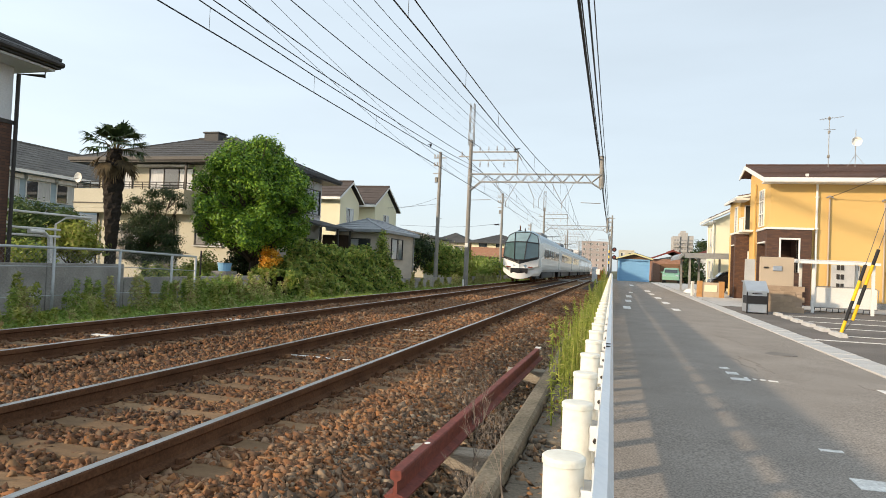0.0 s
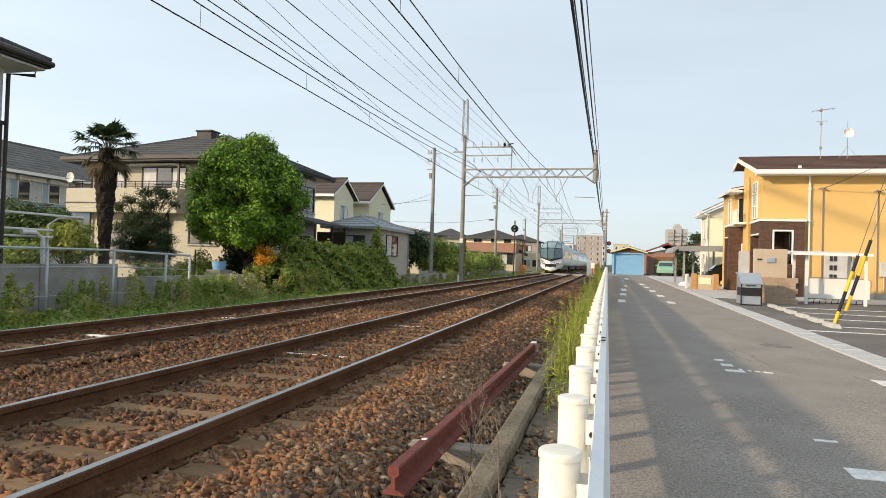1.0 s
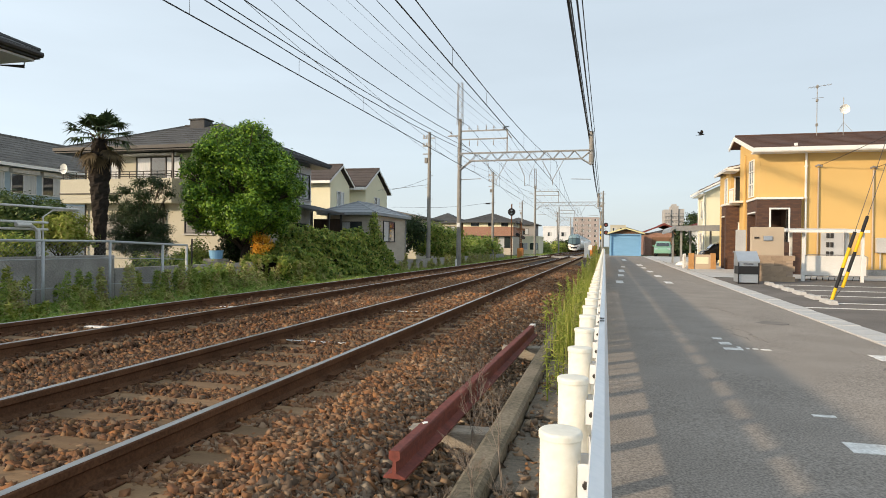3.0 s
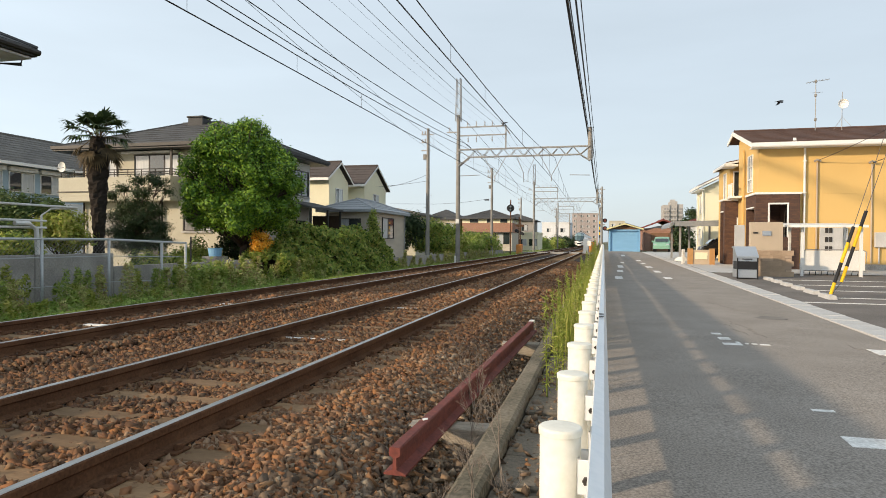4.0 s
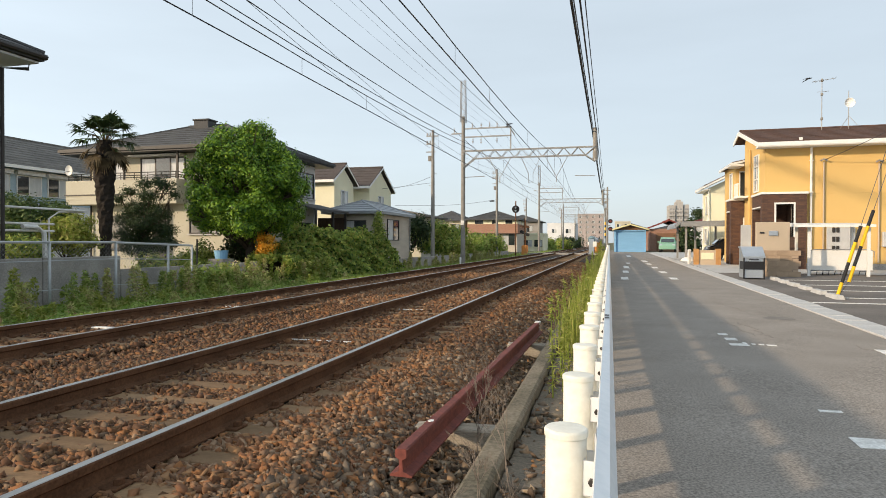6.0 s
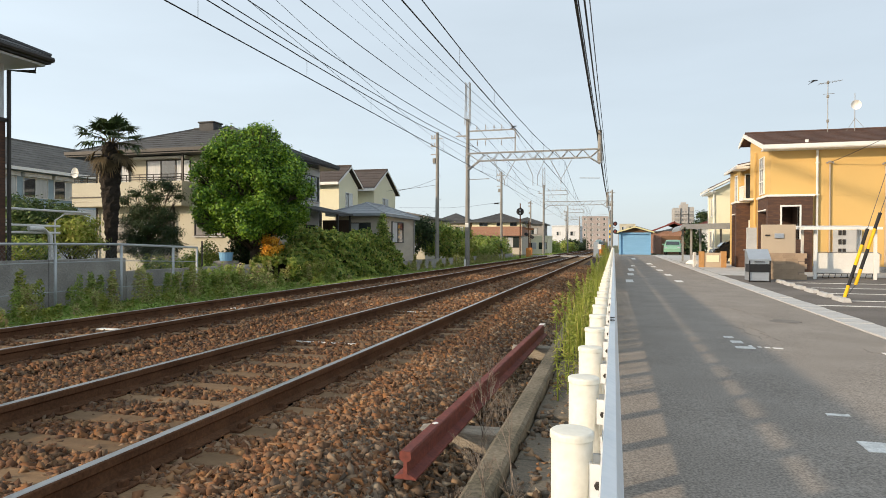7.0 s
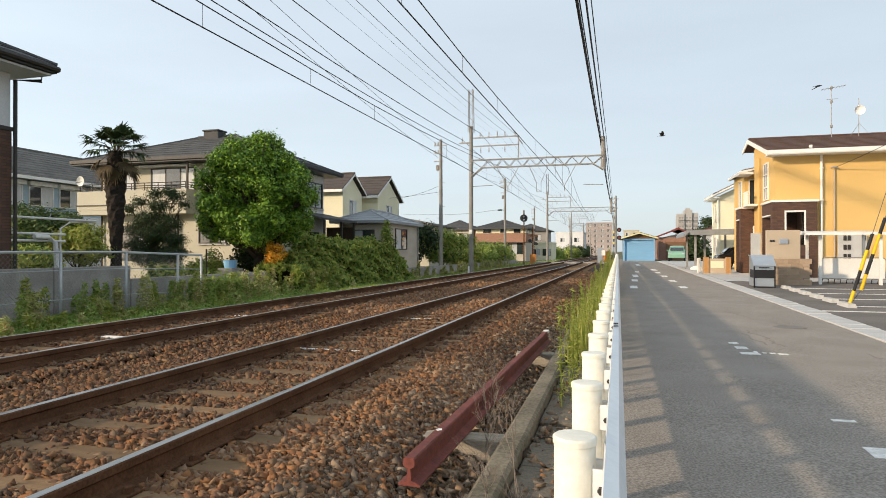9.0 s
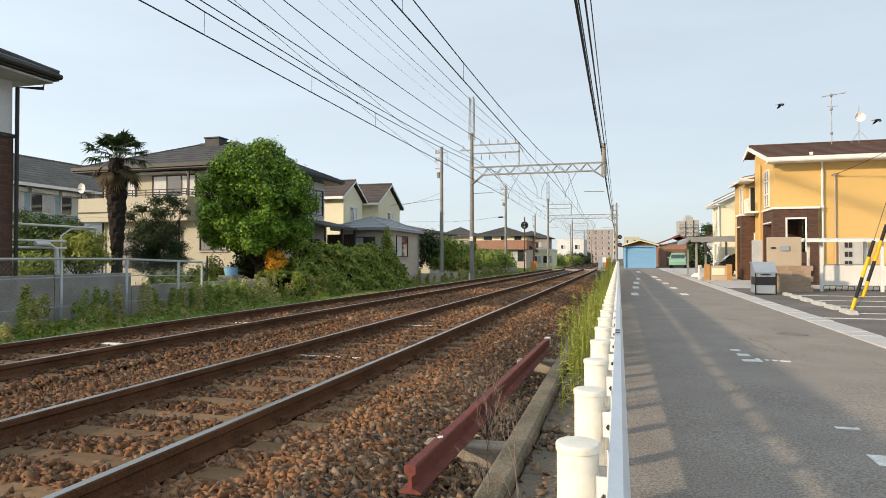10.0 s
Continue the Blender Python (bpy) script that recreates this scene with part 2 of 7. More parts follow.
M_LEAF_M = island_palette("mid green shrub leaf", [(0.07, 0.12, 0.03), (0.11, 0.17, 0.04), (0.05, 0.09, 0.025), (0.15, 0.19, 0.06)], rough=0.6, trans=0.25)
M_LEAF_O = island_palette("orange shrub leaf", [(0.85, 0.44, 0.04), (0.72, 0.32, 0.03), (0.88, 0.54, 0.08)], rough=0.6, trans=0.3)
M_GRASS = island_palette("verge grass", [(0.262, 0.367, 0.078), (0.324, 0.419, 0.096), (0.193, 0.271, 0.062), (0.375, 0.411, 0.140)], rough=0.7, trans=0.45)
M_VERGE = island_palette("verge plant leaf", [(0.218, 0.345, 0.057), (0.287, 0.425, 0.081), (0.149, 0.241, 0.046), (0.345, 0.437, 0.115), (0.241, 0.299, 0.081)], rough=0.6, trans=0.35)
M_WEED = island_palette("yellow green weed", [(0.267, 0.322, 0.055), (0.331, 0.368, 0.074), (0.202, 0.258, 0.046), (0.386, 0.377, 0.110)], rough=0.7, trans=0.35)
M_PALMLEAF = island_palette("palm frond", [(0.05, 0.085, 0.028), (0.035, 0.06, 0.022), (0.07, 0.10, 0.035), (0.025, 0.045, 0.018)], rough=0.5, trans=0.15)
M_DEADLEAF = island_palette("dry palm frond", [(0.11, 0.08, 0.04), (0.075, 0.055, 0.03)], rough=0.8, trans=0.1)
M_TALLWEED = island_palette("olive tall weed", [(0.421, 0.456, 0.151), (0.526, 0.539, 0.200), (0.293, 0.328, 0.105), (0.468, 0.351, 0.188), (0.585, 0.561, 0.234)], rough=0.8, trans=0.45)
M_ROOF_GB = mat("grey brown roof tile", (0.095, 0.076, 0.068), (0.06, 0.05, 0.046), rough=0.8, scale=1.2, fine=14, bump=0.5)
M_OLDWOOD = mat("grey weathered timber", (0.42, 0.37, 0.30), (0.22, 0.19, 0.15), rough=0.95, scale=3, fine=30, bump=0.6, stretch=(1, 5, 5))
M_KERB = mat("stained concrete edging", (0.235, 0.20, 0.15), (0.075, 0.068, 0.046), rough=0.95, scale=2.2, fine=35, bump=0.6)
# far blocks: distance haze is put into these flat, low-contrast colours
M_HAZY = mat("far cream render paled by haze", (0.40, 0.385, 0.37), (0.35, 0.34, 0.325), rough=0.95, scale=0.1, fine=1, bump=0)
M_HAZY_P = mat("far pinkish render paled by haze", (0.42, 0.355, 0.33), (0.36, 0.305, 0.285), rough=0.95, scale=0.1, fine=1, bump=0)
M_HAZY_D = mat("far window greyed by haze", (0.27, 0.27, 0.275), (0.22, 0.22, 0.23), rough=0.6, scale=0.2, fine=2, bump=0)
M_TANWALL = mat("beige boarded wall", (0.54, 0.48, 0.40), (0.44, 0.39, 0.325), rough=0.9, scale=0.9, fine=30, bump=0.2, stretch=(1, 1, 5))
M_TIMBER = mat("dark brown timber boards", (0.085, 0.052, 0.036), (0.05, 0.032, 0.024), rough=0.85, scale=2, fine=20, bump=0.3, stretch=(6, 6, 1))
M_TWIG = mat("dry twig", (0.25, 0.205, 0.17), (0.16, 0.13, 0.105), rough=0.95)


# ---- mesh helpers ----
class Shape:
    """Collects vertices and faces for one mesh."""

    def __init__(self):
        self.v, self.f, self.mi = [], [], []

    def add(self, vs, fs, mi=0):
        o = len(self.v)
        self.v += [tuple(p) for p in vs]
        self.f += [tuple(i + o for i in f) for f in fs]
        self.mi += [mi] * len(fs)
        return self

    def box(self, x0, x1, y0, y1, z0, z1, b=0.0, mi=0):
        """A box; b cuts its edges."""
        if not b:
            vs = [(x, y, z) for z in (z0, z1) for y in (y0, y1) for x in (x0, x1)]
            return self.add(vs, [(0, 2, 3, 1), (4, 5, 7, 6), (0, 1, 5, 4), (2, 6, 7, 3), (0, 4, 6, 2), (1, 3, 7, 5)], mi)
        rings = []
        for z, i in ((z0, b), (z0 + b, 0), (z1 - b, 0), (z1, b)):
            rings.append([(x0 + i + b, y0 + i, z), (x1 - i - b, y0 + i, z), (x1 - i, y0 + i + b, z), (x1 - i, y1 - i - b, z),
                          (x1 - i - b, y1 - i, z), (x0 + i + b, y1 - i, z), (x0 + i, y1 - i - b, z), (x0 + i, y0 + i + b, z)])
        return self.rings(rings, True, mi)

    def rings(self, rings, caps=True, mi=0, closed=True):
        n = len(rings[0])
        vs = [p for r in rings for p in r]
        fs = []
        for a in range(len(rings) - 1):
            for k in range(n if closed else n - 1):
                j = (k + 1) % n
                fs.append((a * n + k, a * n + j, (a + 1) * n + j, (a + 1) * n + k))
        if caps:
            fs += [tuple(reversed(range(n))), tuple(range((len(rings) - 1) * n, len(rings) * n))]
        return self.add(vs, fs, mi)

    def tube(self, pts, radii, n=8, caps=True, mi=0):
        """A round tube through points."""
        pts = [Vector(p) for p in pts]
        if not isinstance(radii, (list, tuple)):
            radii = [radii] * len(pts)
        rings = []
        for i, p in enumerate(pts):
            d = (pts[min(i + 1, len(pts) - 1)] - pts[max(i - 1, 0)]).normalized()
            up = Vector((0, 0, 1)) if abs(d.z) < 0.95 else Vector((1, 0, 0))
            a = d.cross(up).normalized()
            c = a.cross(d)
            rings.append([p + radii[i] * (math.cos(q) * a + math.sin(q) * c) for q in (2 * math.pi * k / n for k in range(n))])
        return self.rings(rings, caps, mi)

    def prism(self, poly, axis, a, b, mi=0):
        """A polygon swept along an axis. poly in the other two axes, in order xyz."""
        def put(p, q):
            r = list(p)
            r.insert(axis, q)
            return tuple(r)
        return self.rings([[put(p, a) for p in poly], [put(p, b) for p in poly]], True, mi)

    def mesh(self, name, mats, smooth=False):
        me = bpy.data.meshes.new(name)
        me.from_pydata(self.v, [], self.f)
        for m in mats if isinstance(mats, (list, tuple)) else [mats]:
            me.materials.append(m)
        if any(self.mi):
            me.polygons.foreach_set("material_index", self.mi)
        bm = bmesh.new()
        bm.from_mesh(me)
        if len(bm.faces) < 60000:
            bmesh.ops.recalc_face_normals(bm, faces=bm.faces)
        bm.to_mesh(me)
        bm.free()
        if smooth:
            me.polygons.foreach_set("use_smooth", [True] * len(me.polygons))
        me.update()
        return me


def part(name, shape, material, parent=None, label="", smooth=False, at=None):
    ob = new(name, shape if isinstance(shape, bpy.types.Mesh) else shape.mesh(name, material, smooth))
    if parent is not None:
        ob.parent = parent
    if at is not None:
        ob.matrix_basis = at
    if label:
        tagged(ob, label)
    return ob


def thing(name, label, category, m=None, group="", kind=""):
    ob = new(name)
    ob.empty_display_size = 0.2
    if m is not None:
        ob.matrix_basis = m
    return tagged(ob, label, category, group, kind)


def big_mesh(name, verts, faces, material, smooth=False):
    """A mesh from arrays of equal-sized faces."""
    me = bpy.data.meshes.new(name)
    n, k = faces.shape
    me.vertices.add(len(verts))
    me.vertices.foreach_set("co", np.ascontiguousarray(verts, dtype=np.float32).ravel())
    me.loops.add(n * k)
    me.loops.foreach_set("vertex_index", np.ascontiguousarray(faces, dtype=np.int32).ravel())
    me.polygons.add(n)
    me.polygons.foreach_set("loop_start", np.arange(0, n * k, k, dtype=np.int32))
    me.polygons.foreach_set("loop_total", np.full(n, k, dtype=np.int32))
    if smooth:
        me.polygons.foreach_set("use_smooth", np.ones(n, dtype=bool))
    me.update(calc_edges=True)
    me.validate()
    me.materials.append(material)
    return me


def leaf_mesh(name, centres, normals, size, material, rng, aspect=0.55, spread=0.5):
    """Small folded leaves, one at each centre, facing roughly along its normal."""
    n = len(centres)
    nrm = normals + rng.normal(0, spread, (n, 3))
    nrm /= np.linalg.norm(nrm, axis=1, keepdims=True) + 1e-9
    ax = np.cross(nrm, rng.normal(0, 1, (n, 3)))
    ax /= np.linalg.norm(ax, axis=1, keepdims=True) + 1e-9
    side = np.cross(nrm, ax)
    s = (size * rng.uniform(0.6, 1.35, n))[:, None]
    verts = np.stack([centres - ax * s, centres + side * s * aspect - nrm * s * 0.15, centres + ax * s, centres - side * s * aspect - nrm * s * 0.15], 1).reshape(-1, 3)
    faces = np.arange(4 * n).reshape(-1, 4)
    return big_mesh(name, verts, faces, material)


def blade_mesh(name, bases, heights, width, material, rng, lean=0.35):
    """Bent grass blades: two quads each."""
    n = len(bases)
    a = rng.uniform(0, 2 * np.pi, n)
    d = np.stack([np.cos(a), np.sin(a), np.zeros(n)], 1)
    p = np.stack([-np.sin(a), np.cos(a), np.zeros(n)], 1)
    h = heights[:, None]
    w = (width * rng.uniform(0.6, 1.4, n))[:, None]
    up = np.array([0, 0, 1.0])
    k = rng.uniform(0.1, 1, n)[:, None] * lean
    mid, tip = bases + up * h * 0.55 + d * h * k * 0.3, bases + up * h * (1 - k * 0.3) + d * h * k
    verts = np.stack([bases - p * w, bases + p * w, mid + p * w * 0.8, mid - p * w * 0.8, tip + p * w * 0.15, tip - p * w * 0.15], 1).reshape(-1, 3)
    i = np.arange(n)[:, None] * 6
    faces = np.concatenate([i + [0, 1, 2, 3], i + [3, 2, 4, 5]])
    return big_mesh(name, verts, faces, material)


RNG = np.random.default_rng(7)


# ---- levels ----
def z_rail(y):
    return 0.25 - 0.0015 * min(max(y, -20), 420)


def z_road(y):
    return 0.006 * min(max(y, -20), 72)


def z_ground(x, y):
    left, right = z_rail(y) - 0.42, z_road(y) - 0.03
    if x < -9:
        # the verge dips to the foot of the boundary wall, the gardens lie higher behind it
        left = z_rail(y) - (0.30 if x < -12.9 else 0.42 + 0.23 * min((-9 - x) / 1.0, 1))
    k = min(max((x + 0.9) / 0.7, 0), 1)
    return left * (1 - k) + right * k


# ---- ground, road, lot ----
def build_ground():
    xs = [-1500, -600, -250, -120, -60, -30, -20, -14, -12.95, -12.85, -12.5, -11, -10.0, -9.4, -9.0, -7, -5, -3, -1.6, -0.9, -0.55, -0.2, 0, 1, 2, 4, 6, 10, 20, 40, 90, 200, 500, 1500]
    ys = [-60, -30, -20, -10, 0, 5, 10, 20, 30, 40, 50, 60, 72, 90, 120, 180, 260, 420, 700, 1200, 2500]
    s = Shape()
    n = len(xs)
    s.add([(x, y, z_ground(x, y)) for y in ys for x in xs],
          [(j * n + i, j * n + i + 1, (j + 1) * n + i + 1, (j + 1) * n + i) for j in range(len(ys) - 1) for i in range(n - 1)])
    tagged(part("ground", s, M_GROUND, smooth=True), "dry soil ground with sparse grass", "ground", kind="structure")


def strip(poly_of_y, ys):
    """A sheet between two edges given for each y: (x0, x1)."""
    s = Shape()
    v = []
    for y in ys:
        for x, z in poly_of_y(y):
            v.append((x, y, z))
    n = len(poly_of_y(ys[0]))
    s.add(v, [(j * n + i, j * n + i + 1, (j + 1) * n + i + 1, (j + 1) * n + i) for j in range(len(ys) - 1) for i in range(n - 1)])
    return s


def build_road():
    ys = [-20, -10, 0, 10, 20, 30, 40, 50, 60, 72]
    tagged(part("road", strip(lambda y: [(-0.02, z_road(y) + 0.0), (1.8, z_road(y) + 0.02), (3.62, z_road(y))], ys), M_ASPHALT, smooth=True),
           "narrow worn asphalt lane beside the railway", "road", kind="structure")
    tagged(part("road", strip(lambda y: [(-0.02, z_road(72)), (40, z_road(72))], [72, 78]), M_ASPHALT),
           "cross lane at the end of the road", "road", kind="structure")
    lot = part("parking_lot", strip(lambda y: [(4.12, z_road(y) + 0.005), (30, z_road(y) + 0.005)], [-20, 0, 10, 20, 26.5]), M_LOT)
    tagged(lot, "dark asphalt parking lot with white bay lines", "parking lot", kind="structure")
    fore = part("pavement", strip(lambda y: [(4.12, z_road(y) + 0.02), (16, z_road(y) + 0.02)], [26.5, 40, 50, 66]), M_CONC_L)
    tagged(fore, "pale concrete forecourt of the houses", "pavement", kind="structure")
    # gutter of concrete blocks, each 0.6 m long
    gutter = thing("kerb_gutter", "pale concrete gutter blocks along the lane", "kerb", kind="structure")
    block = Shape().box(0, 0.47, 0.004, 0.594, -0.12, 0.022, 0.008).mesh("gutter_block", M_CONC_L)
    y = -4.0
    k = 0
    while y < 64:
        part("gutter_block", block, None, gutter, at=pose(3.63 + 0.002 * math.sin(k * 2.3), y, z_road(y) + 0.004 * math.sin(k * 1.7)))
        y += 0.6
        k += 1
    marks = thing("road_marking", "worn white paint marks on the asphalt", "road marking", kind="structure")

    def crown_z(x, y):
        return z_road(y) + 0.02 * (1 - abs(x - 1.8) / 1.82)

    def mark(x0, x1, y0, y1, lean=0.0):
        ring = [(x0, y0), (x1, y0 + lean), (x1, y1 + lean), (x0, y1)]
        s = Shape().rings([[(x, y, crown_z(x, y) + dz) for x, y in ring] for dz in (-0.002, 0.004)])
        part("paint_mark", s, M_PAINT, marks)
    for x0, x1, y0, y1, k in ((1.56, 1.95, 4.50, 4.72, 0.0), (1.58, 1.74, 5.36, 5.42, 0.0), (1.48, 1.6, 9.32, 9.46, 0), (1.50, 1.64, 8.86, 9.06, 0), (1.48, 1.66, 8.44, 8.60, 0),
                              (1.66, 1.70, 8.44, 8.72, 0), (1.75, 1.79, 8.55, 8.63, 0), (1.83, 1.89, 8.54, 8.62, 0), (1.92, 2.03, 8.52, 8.60, 0), (3.12, 3.4, 8.25, 8.64, 0),
                              (0.39, 0.63, 21.4, 22.8, 0), (0.54, 0.77, 25.7, 27.3, 0), (0.66, 0.90, 29.6, 32.0, 0), (0.90, 1.1, 34.9, 36.4, 0), (1.30, 1.58, 48.0, 52.0, 0),
                              (1.98, 2.22, 21.7, 22.7, 0), (1.96, 2.21, 25.7, 27.0, 0), (1.92, 2.18, 29.7, 31.1, 0), (1.90, 2.14, 33.9, 35.3, 0), (1.88, 2.18, 37.8, 40.0, 0)):
        mark(x0, x1, y0, y1, k)
    # old repaired cracks wander over the asphalt
    rc = random.Random(12)
    for x, y, n in ((1.95, 9.3, 7), (2.15, 9.2, 11), (2.45, 12.5, 9), (2.9, 7.6, 9)):
        pts = [(x, y)]
        for k in range(n):
            pts.append((pts[-1][0] + rc.uniform(-0.09, 0.09), pts[-1][1] + rc.uniform(0.06, 0.26)))
        s = Shape()
        for (xa, ya), (xb, yb) in zip(pts, pts[1:]):
            w = rc.uniform(0.002, 0.006)
            za, zb = crown_z(xa, ya), crown_z(xb, yb)
            s.rings([[(xa - w, ya, za - 0.002), (xa + w, ya, za - 0.002), (xa + w, ya, za + 0.0025), (xa - w, ya, za + 0.0025)], [(xb - w, yb, zb - 0.002), (xb + w, yb, zb - 0.002), (xb + w, yb, zb + 0.0025), (xb - w, yb, zb + 0.0025)]])
        part("asphalt_crack", s, M_LOT, marks, "dark sealed crack")
    cover = thing("manhole_cover", "dark round iron manhole cover set in the lane", "manhole cover")
    part("cover", Shape().tube([(2.75, 11.6, z_road(11.6) - 0.02), (2.75, 11.6, z_road(11.6) + 0.012)], 0.27, 24), mat("worn iron cover", (0.24, 0.215, 0.19), (0.15, 0.135, 0.12), rough=0.85, fine=60), cover)
    # bay lines and wheel stops
    for x, y in ((4.15, 14.65), (5.12, 15.95), (5.35, 18.15), (5.56, 20.2), (5.62, 22.5)):
        z = z_road(y) + 0.008
        part("bay_line", Shape().box(x, 17, y, y + 0.15, z, z + 0.005), M_PAINT, marks)
    stop = Shape().prism([(-0.09, 0), (0.09, 0), (0.06, 0.09), (-0.06, 0.09)], 1, -0.42, 0.42).mesh("wheel_stop", M_CONC_L)
    for i in range(6):
        y = 16.0 + i * 1.3
        tagged(part("wheel_stop", stop, None, at=pose(4.98 + 0.055 * i, y, z_road(y) + 0.004, rz=-2)), "pale concrete wheel stop on the asphalt", "wheel stop", "wheel stops of the lot")


build_ground()
build_road()

# ---- railway ----
X_TRACKS = (-3.27, -6.9)
PITCH, FIRST = 0.535, -3.28


def rail_shapes():
    """Half a rail's outline: foot, web, head (x, z down from the top)."""
    half = [(0.0635, -0.152), (0.0635, -0.142), (0.012, -0.122), (0.009, -0.06), (0.032, -0.045), (0.0325, -0.008), (0.026, 0.0)]
    return [(-x, z) for x, z in half] + [(x, z) for x, z in reversed(half)]


def build_track(xc, label):
    tr = thing("railway_track", label, "railway track", kind="structure")
    prof = rail_shapes()
    ys = [-12, 0, 20, 40, 60, 80, 100, 150, 200, 300, 420]
    for sx in (-0.75, 0.75):
        s = Shape().rings([[(xc + sx + x, y, z_rail(y) + z) for x, z in prof] for y in ys])
        rail = part("rail", s, M_RAIL_SIDE, tr, "rusty steel rail")
        t = Shape().rings([[(xc + sx + x, y, z_rail(y) + z) for x, z in ((-0.026, 0.0005), (0.026, 0.0005), (0.02, 0.004), (-0.02, 0.004))] for y in ys])
        part("running_surface", t, M_RAIL_TOP, rail, "bright worn running surface")
    sl = Shape().box(-1.2, 1.2, -0.11, 0.11, -0.14, 0.0, 0.012).mesh("sleeper", M_SLEEPER)
    clip = Shape()
    for sx in (-0.75, 0.75):
        clip.box(sx - 0.12, sx + 0.12, -0.07, 0.07, 0.0, 0.018, 0.004)
        for k in (-1, 1):
            clip.box(sx + k * 0.085 - 0.02, sx + k * 0.085 + 0.02, -0.025, 0.025, 0.0, 0.055, 0.006)
    clip = clip.mesh("rail_fastening", M_RAIL_SIDE)
    rnd = random.Random(int(-xc * 10))
    y, k = FIRST, 0
    far = Shape()
    while y < 240:
        z = z_rail(y) - 0.153
        if k < 150:
            o = part("sleeper", sl, None, tr, at=pose(xc + rnd.uniform(-0.03, 0.03), y, z, 0, rnd.uniform(-0.3, 0.3), rnd.uniform(-0.6, 0.6)))
            part("rail_fastening", clip, None, o)
        else:
            far.box(xc - 1.2, xc + 1.2, y - 0.11, y + 0.11, z - 0.14, z)
        y += PITCH
        k += 1
    tagged(part("far_sleepers", far, M_SLEEPER, tr), kind="stuff")
    return tr


build_track(X_TRACKS[0], "near track with rusty rails on brown timber sleepers")
build_track(X_TRACKS[1], "far track with rusty rails on brown timber sleepers")


def bed_height(x, y):
    """Top of the stones below the rail top."""
    z = z_rail(y) - 0.170
    if x > -1.75:
        z -= 0.28 * min((x + 1.75) / 0.95, 1) ** 1.2
    elif x < -8.3:
        z -= 0.22 * min((-8.3 - x) / 0.8, 1)
    elif -5.55 < x < -4.65:
        z -= 0.03
    return z + 0.018 * noise.noise((x * 2.5, y * 2.5, 0.3))


def build_ballast():
    xs = [-9.2, -8.9, -8.6, -8.3, -8, -7, -6, -5.4, -5.1, -4.7, -4.2, -3.3, -2.5, -1.9, -1.7, -1.5, -1.3, -1.1, -0.95, -0.8]
    ys = [-6 + 0.5 * i for i in range(90)] + [40, 45, 50, 60, 70, 80, 100, 130, 170, 230, 300, 420]
    n = len(xs)
    s = Shape().add([(x, y, bed_height(x, y) - 0.024) for y in ys for x in xs],
                    [(j * n + i, j * n + i + 1, (j + 1) * n + i + 1, (j + 1) * n + i) for j in range(len(ys) - 1) for i in range(n - 1)])
    tagged(part("ballast_bed", s, M_BALLAST_BED, smooth=True), "crushed stone track bed, rust brown darkened with gap shade", "ballast", kind="structure")
    # a stone: a cube of eight knocked corners, split into triangles
    iv = np.array([(x, y, z) for z in (-0.7, 0.7) for y in (-0.7, 0.7) for x in (-0.7, 0.7)])
    fi = np.array([(0, 2, 3), (0, 3, 1), (4, 5, 7), (4, 7, 6), (0, 1, 5), (0, 5, 4), (2, 6, 7), (2, 7, 3), (0, 4, 6), (0, 6, 2), (1, 3, 7), (1, 7, 5)])

    def scatter(name, material, x0, x1, y0, y1, count, size, low):
        rng = np.random.default_rng(int(count + x0 * 7))
        x, y = rng.uniform(x0, x1, count), y0 + (y1 - y0) * rng.uniform(0, 1, count) ** 1.35
        # the rails and the faces of the sleepers stay free
        keep = np.ones(count, bool)
        for xc in X_TRACKS:
            ph = (y - FIRST + PITCH / 2) % PITCH - PITCH / 2
            keep &= ~((abs(ph) < 0.095) & (abs(x - xc) < 1.16) & (rng.uniform(0, 1, count) > 0.07))
            for sx in (-0.75, 0.75):
                keep &= abs(x - xc - sx) > 0.085
        x, y = x[keep], y[keep]
        n = len(x)
        z = np.array([bed_height(a, b) for a, b in zip(x, y)])
        r = size * rng.uniform(0.55, 1.35, n)
        sc = r[:, None] * rng.uniform(0.4, 1.5, (n, 3)) * [1.06, 1.06, 0.72]
        ang = rng.uniform(0, 2 * np.pi, (n, 2))
        base = (iv[None] + rng.uniform(-0.62, 0.62, (n, 8, 3))) * sc[:, None]
        c, s_, c2, s2 = np.cos(ang[:, :1]), np.sin(ang[:, :1]), np.cos(ang[:, 1:]), np.sin(ang[:, 1:])
        a = base[..., 0] * c - base[..., 1] * s_
        b = base[..., 0] * s_ + base[..., 1] * c
        d = base[..., 2] * c2 - b * s2
        b = base[..., 2] * s2 + b * c2
        P = np.stack([a + x[:, None], b + y[:, None], d + (z + r * rng.uniform(-0.6, 0.55, n) + low)[:, None]], -1)
        F = (fi[None] + 8 * np.arange(n)[:, None, None]).reshape(-1, 3)
        ob = new(name, big_mesh(name, P.reshape(-1, 3), F, material))
        tagged(ob, "loose rust brown and grey crushed stones", "ballast", kind="stuff")

    scatter("ballast_stones", M_STONE, -5.2, -2.9, 1.2, 7.0, 38000, 0.0215, 0.0)
    scatter("ballast_stones", M_STONE_N, -3.1, -1.3, 1.2, 7.0, 32000, 0.0215, 0.0)
    scatter("ballast_stones", M_STONE, -8.7, -4.6, 3.0, 13.5, 42000, 0.0255, 0.0)
    scatter("ballast_stones", M_STONE, -4.7, -1.25, 6.8, 13.5, 26000, 0.0255, 0.0)
